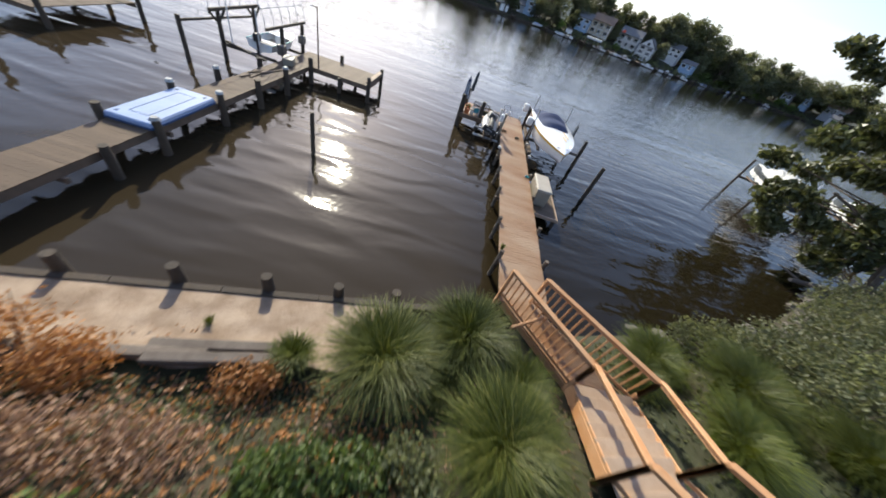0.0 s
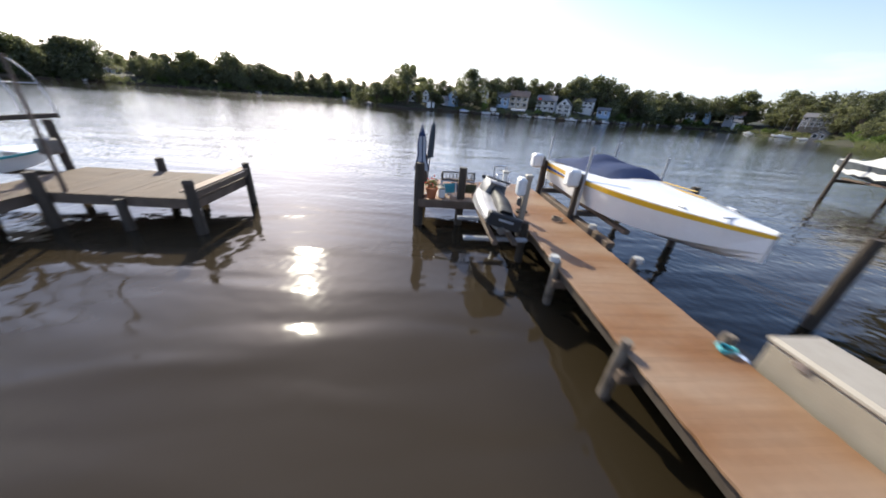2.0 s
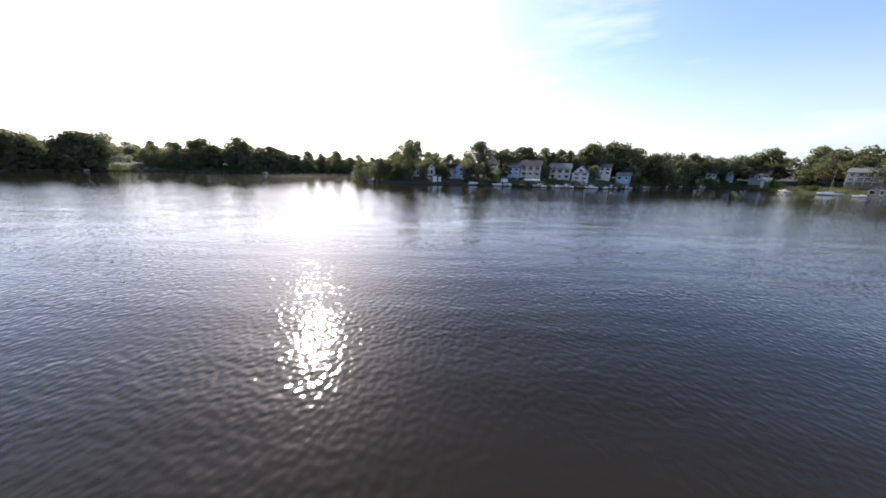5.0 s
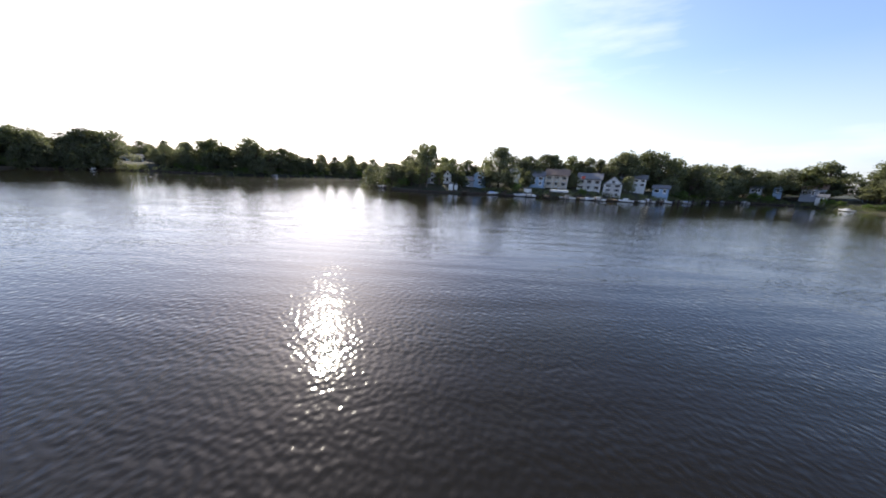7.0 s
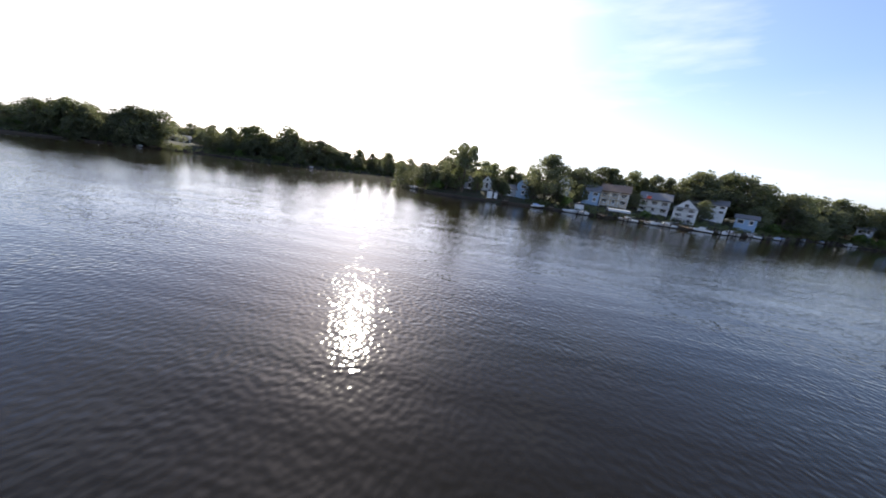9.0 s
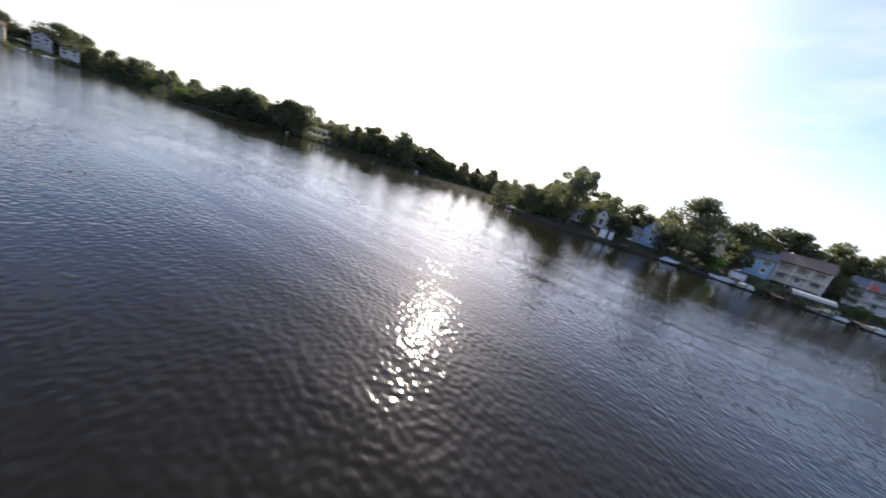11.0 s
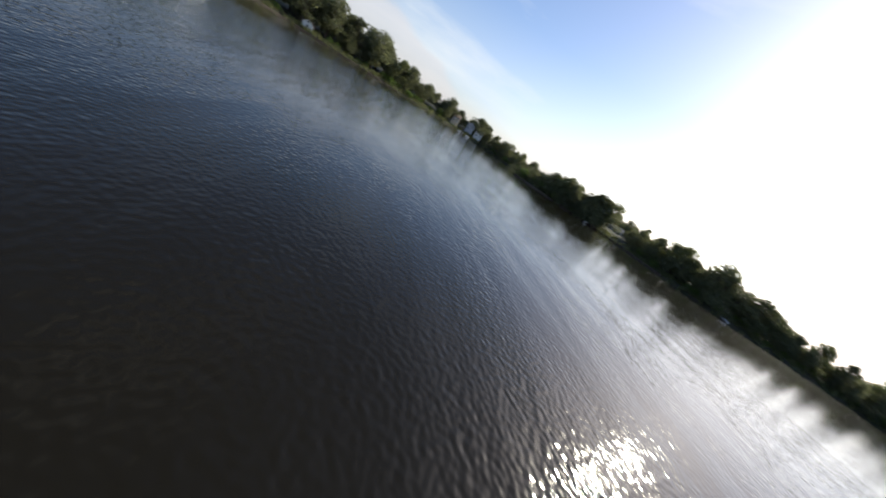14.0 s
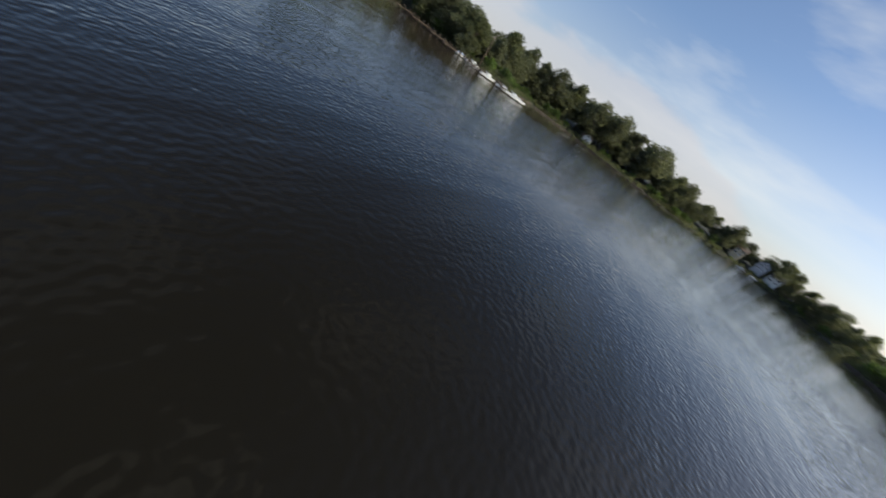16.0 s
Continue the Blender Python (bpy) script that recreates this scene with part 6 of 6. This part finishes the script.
def bank_cover(stretches, seed):
    """Low shrubs and reeds that fringe the banks beyond the garden."""
    g = np.random.default_rng(seed)
    pts = []
    for a, b in stretches:
        a, b = np.array(a, float), np.array(b, float)
        long = np.linalg.norm(b - a)
        side = np.array([-(b - a)[1], (b - a)[0]]) / long
        if shore_distance(*(((a + b) / 2 + side * 3)[:, None])) < 0:
            side = -side
        for i in range(int(long * 2.2)):
            q = a + (b - a) * g.uniform(0, 1) + side * g.uniform(-0.4, 7)
            r = g.uniform(0.5, 1.5)
            c = np.array([q[0], q[1], float(land_height(*q)) + r * 0.45])
            d = g.normal(size=(90, 3))
            d /= np.linalg.norm(d, axis=1)[:, None]
            pts.append(c + d * np.array([r, r, r * 0.8]) * g.uniform(0.5, 1.0, (90, 1)))
    v, f = leaf_quads(np.concatenate(pts), 0.17, g, 0.6)
    return tagged(raw("bank_bushes", v.tolist(), f.tolist(), LEAF_MAPLE), "low green bushes fringing the river bank", "bushes", kind="stuff")


FRINGE = [(a, b) for a, b in zip(SHORE[:-1], SHORE[1:]) if ((a[0] > 20 and a != (168, 122)) or a[0] < -14) and max(abs(a[0]), abs(b[0]), abs(a[1]), abs(b[1])) < 330]
bank_cover(FRINGE, 77)


# ---- far bank: sea walls, houses, docks and boats ----
seawall = empty("seawall", (0, 0, 0), label="low dark timber sea wall along the far bank", category="retaining wall", kind="structure")
for a, b in list(zip(SHORE[11:23], SHORE[12:24])) + list(zip(SHORE[31:36], SHORE[32:37])) + list(zip(SHORE[43:51], SHORE[44:52])):
    part("wall_section", beam((*a, 0.1), (*b, 0.1), 0.3, 1.1, 0.03), PILE_WOOD, seawall)


def window_at(parent, x, y, z, w, h, front=True):
    """A framed window on the front wall, which faces -y."""
    win = part("window", boxed((x, y - 0.03, z), (w + 0.24, 0.10, h + 0.24), 0.01), TRIM_WHITE, parent)
    part("pane", boxed((x, y - 0.075, z), (w, 0.03, h)), GLASS, win, "dark glass pane")
    return win


def house(x, y, z, w, h, wall, roof, label, storeys=2, gable=False, porch=False, deep=8.0, turn=None, stilts=True):
    a = math.degrees(math.atan2(-(0 - x), 50 - y)) if turn is None else turn
    hs = empty("house", (x, y, z), (a + 180) if turn is None else turn, label=label, category="house", group="houses on the far bank")
    wall_h = h * (0.66 if not gable else 0.62)
    part("wall", boxed((0, deep / 2, wall_h / 2 - 1.5), (w, deep, wall_h + 3.0), 0.03), wall, hs)
    rise, over = h - wall_h, 0.5
    if gable:
        pts = [(-w / 2 - over, wall_h - 0.15), (0, wall_h + rise), (w / 2 + over, wall_h - 0.15)]
        ends = (-over, deep + over)
        v = [(px, e, pz) for e in ends for px, pz in pts] + [(px, e, pz + 0.22) for e in ends for px, pz in pts]
        f = [(0, 1, 4, 3), (1, 2, 5, 4), (6, 9, 10, 7), (7, 10, 11, 8), (0, 3, 9, 6), (2, 8, 11, 5), (0, 6, 7, 1), (1, 7, 8, 2), (3, 4, 10, 9), (4, 5, 11, 10)]
        raw("roof", v, f, roof, hs)
        raw("gable_wall", [(-w / 2, 0.02, wall_h - 0.02), (w / 2, 0.02, wall_h - 0.02), (0, 0.02, wall_h + rise - 0.1), (-w / 2, 0.2, wall_h - 0.02), (w / 2, 0.2, wall_h - 0.02), (0, 0.2, wall_h + rise - 0.1)],
            [(0, 1, 2), (5, 4, 3), (0, 3, 4, 1), (1, 4, 5, 2), (2, 5, 3, 0)], wall, hs)
        window_at(hs, 0, 0, wall_h + rise * 0.3, w * 0.18, rise * 0.35)
    else:
        pts = [(-over, wall_h - 0.15), (deep / 2, wall_h + rise), (deep + over, wall_h - 0.15)]
        ends = (-w / 2 - over, w / 2 + over)
        v = [(e, py, pz) for e in ends for py, pz in pts] + [(e, py, pz + 0.22) for e in ends for py, pz in pts]
        f = [(0, 1, 4, 3), (1, 2, 5, 4), (6, 9, 10, 7), (7, 10, 11, 8), (0, 3, 9, 6), (2, 8, 11, 5), (0, 6, 7, 1), (1, 7, 8, 2), (3, 4, 10, 9), (4, 5, 11, 10)]
        rf = raw("roof", v, f, roof, hs)
        part("chimney", boxed((w * 0.28, deep * 0.55, wall_h + rise * 0.8), (0.6, 0.6, rise * 0.9), 0.02), WALL_STONE, rf)
        for e in (-w / 2 + 0.1, w / 2 - 0.1):
            raw("gable_wall", [(e, 0, wall_h - 0.02), (e, deep, wall_h - 0.02), (e, deep / 2, wall_h + rise - 0.1), (e + 0.1, 0, wall_h - 0.02), (e + 0.1, deep, wall_h - 0.02), (e + 0.1, deep / 2, wall_h + rise - 0.1)],
                [(0, 1, 2), (5, 4, 3), (0, 3, 4, 1), (1, 4, 5, 2), (2, 5, 3, 0)], wall, hs)
    per = max(int(w / 2.4), 1)
    for s in range(storeys):
        zc = wall_h * (s + 0.55) / storeys
        for i in range(per):
            xc = (i + 0.5) / per * w - w / 2
            if s == 0 and i == per // 2:
                d = part("door", boxed((xc, -0.04, zc - 0.1), (1.1, 0.1, wall_h / storeys * 0.8), 0.01), TRIM_WHITE, hs)
                part("door_glass", boxed((xc, -0.1, zc), (0.8, 0.03, wall_h / storeys * 0.5)), GLASS, d)
            else:
                window_at(hs, xc, 0, zc, min(w / per * 0.55, 1.6), min(wall_h / storeys * 0.5, 1.5))
    if porch:
        for s in range(storeys):
            zf = wall_h * s / storeys
            pf = part("balcony", boxed((0, -1.2, zf - 0.08), (w * 0.98, 2.4, 0.18), 0.02), TRIM_WHITE, hs)
            part("balcony_rail", boxed((0, -2.34, zf + 1.0), (w * 0.98, 0.07, 0.08)), TRIM_WHITE, pf)
            for i in range(per * 3 + 1):
                part("baluster", boxed((-w * 0.48 + w * 0.96 * i / (per * 3), -2.34, zf + 0.5), (0.06, 0.05, 1.0)), TRIM_WHITE, pf)
        for i in range(per + 1):
            part("porch_post", boxed((-w * 0.48 + w * 0.96 * i / per, -2.3, wall_h * 0.5 - 0.8), (0.2, 0.2, wall_h + 1.6), 0.01), TRIM_WHITE, hs)
        part("porch_roof", boxed((0, -1.25, wall_h + 0.02), (w + 0.4, 2.9, 0.16), 0.02), roof, hs)
    return hs


house(-4.7, 156.5, 2.4, 3.6, 4.6, WALL_GREY, ROOF_GREY, "small grey house under the open-crowned tree", 1, True, deep=6.0)
house(1.1, 159, 2.8, 3.2, 5.1, WALL_WHITE, ROOF_GREY, "white gabled house among trees", 1, True, deep=6.0)
house(13.6, 159, 3.0, 4.6, 6.0, WALL_BLUE, ROOF_GREY, "light blue two-storey house with a front gable", 2, True)
house(9.1, 159, 1.9, 4.2, 4.0, WALL_GREY, ROOF_GREY, "grey wing of a waterfront house", 1, deep=6.0)
house(28.9, 168.5, 5.4, 4.4, 6.6, WALL_WHITE, ROOF_GREY, "white steep-gabled house behind a feathery tree", 2, True)
house(37.7, 165.7, 4.0, 5.4, 5.6, WALL_BLUE, ROOF_GREY, "grey-blue house with a row of windows", 2)
house(45.6, 166, 3.8, 8.6, 7.1, WALL_TAN, ROOF_BROWN, "tan house with a brown roof and a deck", 2, False, True)
house(59.6, 167.2, 3.1, 8.8, 7.0, WALL_WHITE, ROOF_GREY, "big white house with stacked porches", 2, False, True)
house(66.2, 161, 1.6, 6.2, 7.6, WALL_WHITE, ROOF_GREY, "white house with balconies down to the water", 3, True, True)
house(82.2, 175, 5.8, 9.6, 5.0, WALL_WHITE, ROOF_GREY, "long white house on the rise", 2)
house(89.4, 167, 3.4, 5.4, 3.5, WALL_BLUE, ROOF_GREY, "low pale blue house near the water", 1)
house(135.2, 197.5, 3.6, 3.6, 6.2, WALL_TAN, ROOF_BROWN, "narrow tan house between trees", 2, True)
house(181, 219, 5.8, 5.0, 4.8, WALL_GREY, ROOF_GREY, "grey house half hidden by trees", 1)
house(193.7, 219, 6.6, 3.4, 4.6, WALL_BLUE, ROOF_GREY, "small pale blue house on the slope", 1, True)
house(207, 213, 5.4, 9.0, 7.2, WALL_GREY, ROOF_BROWN, "low house with a broad brown roof", 1)
house(200.4, 203, 3.0, 3.8, 4.4, WALL_WHITE, ROOF_GREY, "small white boxy house above the water", 1, deep=4.0)
house(204, 164.6, 6.6, 10.6, 6.2, WALL_STONE, ROOF_GREY, "grey hillside house with a row of windows", 2, False, True)
house(190.5, 150.5, 0.6, 5.0, 4.8, WALL_STONE, ROOF_GREY, "stone boathouse with a dark door at the water", 1, True, deep=4.0)
house(-159.8, 195.8, 3.0, 8.4, 4.6, WALL_WHITE, ROOF_GREY, "small white house between the trees", 1)
house(-191.4, 7.5, 0.9, 4.6, 5.0, WALL_WHITE, ROOF_BROWN, "white boathouse at the foot of the woods", 1, True, deep=5.0)
house(-176, -24, 7.4, 4.4, 4.6, WALL_WHITE, ROOF_GREY, "white house on the wooded slope", 2)
house(-259, 100, 4.6, 5.6, 5.4, WALL_TAN, ROOF_BROWN, "tan house on the distant bank", 2)
house(-268.8, 115, 5.4, 6.0, 6.0, WALL_GREY, ROOF_GREY, "grey house on the distant bank", 2, True)
house(-271.9, 124.5, 4.2, 6.6, 5.4, WALL_WHITE, ROOF_GREY, "white house on the distant bank", 2)


def motorboat_kind(length, cover_mat, cabin, label):
    b = empty("motorboat", (0, 0, 0.15), label=label, category="boat", group="boats along the far bank")
    rows, hull, deck = build_hull(b, length, length * 0.34, 0.95, WHITE_GEL, WHITE_GEL, 0.15, 0.5)
    if cabin:
        part("cabin", boxed((0, length * 0.5, 1.35), (length * 0.22, length * 0.3, 0.9), 0.15), WHITE_GEL, b)
        part("windscreen", boxed((0, length * 0.645, 1.45), (length * 0.2, 0.06, 0.45), 0.02), GLASS, b)
        part("hardtop", boxed((0, length * 0.42, 1.95), (length * 0.26, length * 0.36, 0.08), 0.03), cover_mat, b)
        for s in (-1, 1):
            part("roof_post", boxed((s * length * 0.11, length * 0.28, 1.45), (0.05, 0.05, 1.0)), METAL, b)
    else:
        secs = [[(t * length * 0.165, yy, 0.95 + hh * (1 - abs(t) ** 2)) for t in np.linspace(-1, 1, 7)] for yy, hh in ((0.1, 0.2), (length * 0.25, 0.55), (length * 0.45, 0.5), (length * 0.62, 0.1))]
        v, f = lofted(secs, close_ends=False, ring=False)
        raw("cover", v, f, cover_mat, b, smooth=True)
    part("outboard", boxed((0, -0.2, 1.0), (0.4, 0.5, 0.7), 0.1), PLASTIC_BLACK, b)
    return b


CRUISER = motorboat_kind(7.5, WHITE_GEL, True, "white cabin motorboat moored at a far dock")
COVERED = motorboat_kind(6.2, FLOAT_BLUE, False, "white motorboat under a light blue cover at a far dock")
OPENBOAT = motorboat_kind(5.4, TARP, False, "white motorboat under a pale cover at a far dock")
SMALLER = Matrix.Diagonal((0.74, 0.74, 0.74, 1))
CRUISER.matrix_basis = pose(47.5, 150, 0.1, 0, 0, 78) @ SMALLER
COVERED.matrix_basis = pose(16, 150.4, 0.3, 0, 0, -65) @ SMALLER
OPENBOAT.matrix_basis = pose(33, 150, 0.2, 0, 0, 95) @ SMALLER
for src, x, y, a in ((OPENBOAT, 29.5, 150.5, 80), (OPENBOAT, 53, 150.5, 100), (CRUISER, 59, 151, 80), (CRUISER, 70, 152, 60), (OPENBOAT, 75, 154, 120), (CRUISER, 81, 156.5, 55),
                     (CRUISER, 90, 160, 50), (COVERED, 104, 168, 45), (COVERED, 128, 188, 140), (COVERED, 144, 198, 150),
                     (CRUISER, 168, 208, 100), (CRUISER, 192, 182, 10), (OPENBOAT, 183, 148, 30), (OPENBOAT, -93, 208, 70), (CRUISER, -60, 271, 40),
                     (OPENBOAT, -22, 155, 60), (CRUISER, -27, 163, 20), (OPENBOAT, -28, 171, 80), (OPENBOAT, -27, 182, 30),
                     (CRUISER, -98, -7, 75), (CRUISER, -98.5, -0.5, 62), (OPENBOAT, -95, -3, 70), (CRUISER, -102, 4, 40), (CRUISER, -105.5, 6, 50), (OPENBOAT, -110, 7, 45), (COVERED, -99, -12.5, 80),
                     (OPENBOAT, -144, 164, 30), (OPENBOAT, -254, 112, 0), (CRUISER, -252, 104, 10)):
    copy_thing(src, pose(x, y, 0.12, 0, 0, a))


def canopy_lift(x, y, turn):
    c = empty("canopy_lift", (x, y, 0), turn, label="boat lift with an arched white canvas canopy", category="boat lift")
    secs = [[(2.0 * math.cos(a), yy, 2.4 + 0.9 * math.sin(a)) for a in np.linspace(0, math.pi, 11)] for yy in np.linspace(-3, 3, 5)]
    v, f = lofted(secs, close_ends=False, ring=False)
    raw("canopy", v, f, TARP, c, smooth=True)
    for px in (-2, 2):
        for py in (-2.8, 0, 2.8):
            part("timber_post", roded((px, py, -1.5), (px, py, 2.4), 0.13, 0.11, 8), PILE_WOOD, c)
    for px in (-2, 2):
        part("top_beam", boxed((px, 0, 2.38), (0.15, 6.0, 0.15)), PILE_WOOD, c)


canopy_lift(41, 149.4, 78)


def far_dock(x, y, turn, length, label="short wooden dock on piles at the far bank"):
    d = empty("dock", (x, y, 0), turn, label=label, category="dock", group="docks along the far bank")
    part("deck", boxed((0, length / 2, 0.85), (1.5, length, 0.12), 0.01), DOCK_WOOD, d)
    for i in range(int(length / 3) + 1):
        for s in (-0.85, 0.85):
            part("timber_post", roded((s, 0.3 + 3.0 * i, -1.5), (s, 0.3 + 3.0 * i, 1.7), 0.13, 0.11, 8), PILE_WOOD, d)


for x, y, a, n in ((-19, 150, 75, 9), (-25, 160, 85, 10), (-26, 168, 85, 8), (8, 151, 170, 4), (22, 153.5, 175, 5), (31, 154, 172, 6), (37.5, 154.5, 172, 7), (44.5, 154.5, 172, 8),
                   (50, 154.5, 172, 8), (56.5, 155.5, 170, 8), (63, 156, 168, 8), (73, 157.5, 160, 7), (79, 159, 155, 8), (86, 161.5, 150, 8), (97, 167.5, 145, 8), (108, 173.5, 142, 9),
                   (122, 185, 140, 9), (134, 195, 142, 9), (150, 204.5, 160, 9), (163, 211, 175, 8), (172, 212, 185, 8), (187, 211, 190, 7),
                   (-104, -10, -80, 17), (-104, -18, -80, 16), (-105, -4, -72, 15), (-101, -27, -75, 14), (-99, -35, -75, 13), (-111, -2, -45, 13), (-95, 211, 190, 6), (-145, 172, 220, 8), (-256, 108, -90, 9)):
    far_dock(x, y, a, n)

sail = empty("sailboat", (187, 158, 0.1), 35, label="moored white sailboat with a bare mast", category="boat")
rows, hull, deck = build_hull(sail, 8.0, 2.5, 1.0, WHITE_GEL, WHITE_GEL, 0.2, 0.3)
part("mast", roded((0, 4.4, 1.0), (0, 4.4, 11.0), 0.07, 0.05, 8), METAL, sail)
part("boom", roded((0, 4.4, 2.1), (0, 1.0, 2.0), 0.06, None, 8), METAL, sail)
part("cabin", boxed((0, 4.2, 1.35), (1.5, 2.6, 0.5), 0.12), WHITE_GEL, sail)

for x, y, w, hh, lab in ((2.5, 150.8, 1.5, 2.2, "small white dock shed"), (4.4, 151.8, 1.0, 1.9, "narrow pale dock shed"), (31.5, 155.3, 2.6, 2.0, "small pale blue shed at the water")):
    s = empty("dock_shed", (x, y, float(land_height(x, y)) - 0.2), 170, label=lab, category="shed")
    part("wall", boxed((0, 0, hh / 2), (w, w, hh), 0.02), WALL_WHITE, s)
    raw("roof", [(-w * 0.6, -w * 0.6, hh), (w * 0.6, -w * 0.6, hh), (w * 0.6, w * 0.6, hh), (-w * 0.6, w * 0.6, hh), (0, -w * 0.6, hh + 0.7), (0, w * 0.6, hh + 0.7)],
        [(0, 1, 4), (2, 3, 5), (0, 4, 5, 3), (1, 2, 5, 4), (0, 3, 2, 1)], ROOF_GREY, s)
    part("door", boxed((0, w / 2 + 0.02, hh * 0.42), (w * 0.4, 0.05, hh * 0.8)), TRIM_WHITE, s)

pole = empty("utility_pole", (-107, -9, 1.6), label="tall grey utility pole on the wooded bank", category="pole")
part("shaft", roded((0, 0, -1), (0.6, 0.2, 8.5), 0.16, 0.11, 9), FRAME_WOOD, pole)
part("crossarm", boxed((0.55, 0.2, 7.8), (1.8, 0.12, 0.12), 0.01), FRAME_WOOD, pole)

flag = empty("flagpole", (53, 160, 1.8), label="white flagpole with a red and white flag by the porches", category="flagpole")
part("shaft", roded((0, 0, -0.5), (0, 0, 7.5), 0.05, 0.035, 8), TRIM_WHITE, flag)
part("flag", boxed((0.75, 0, 6.4), (1.4, 0.03, 0.9)), LAMP_RED, flag, "red cloth flag")
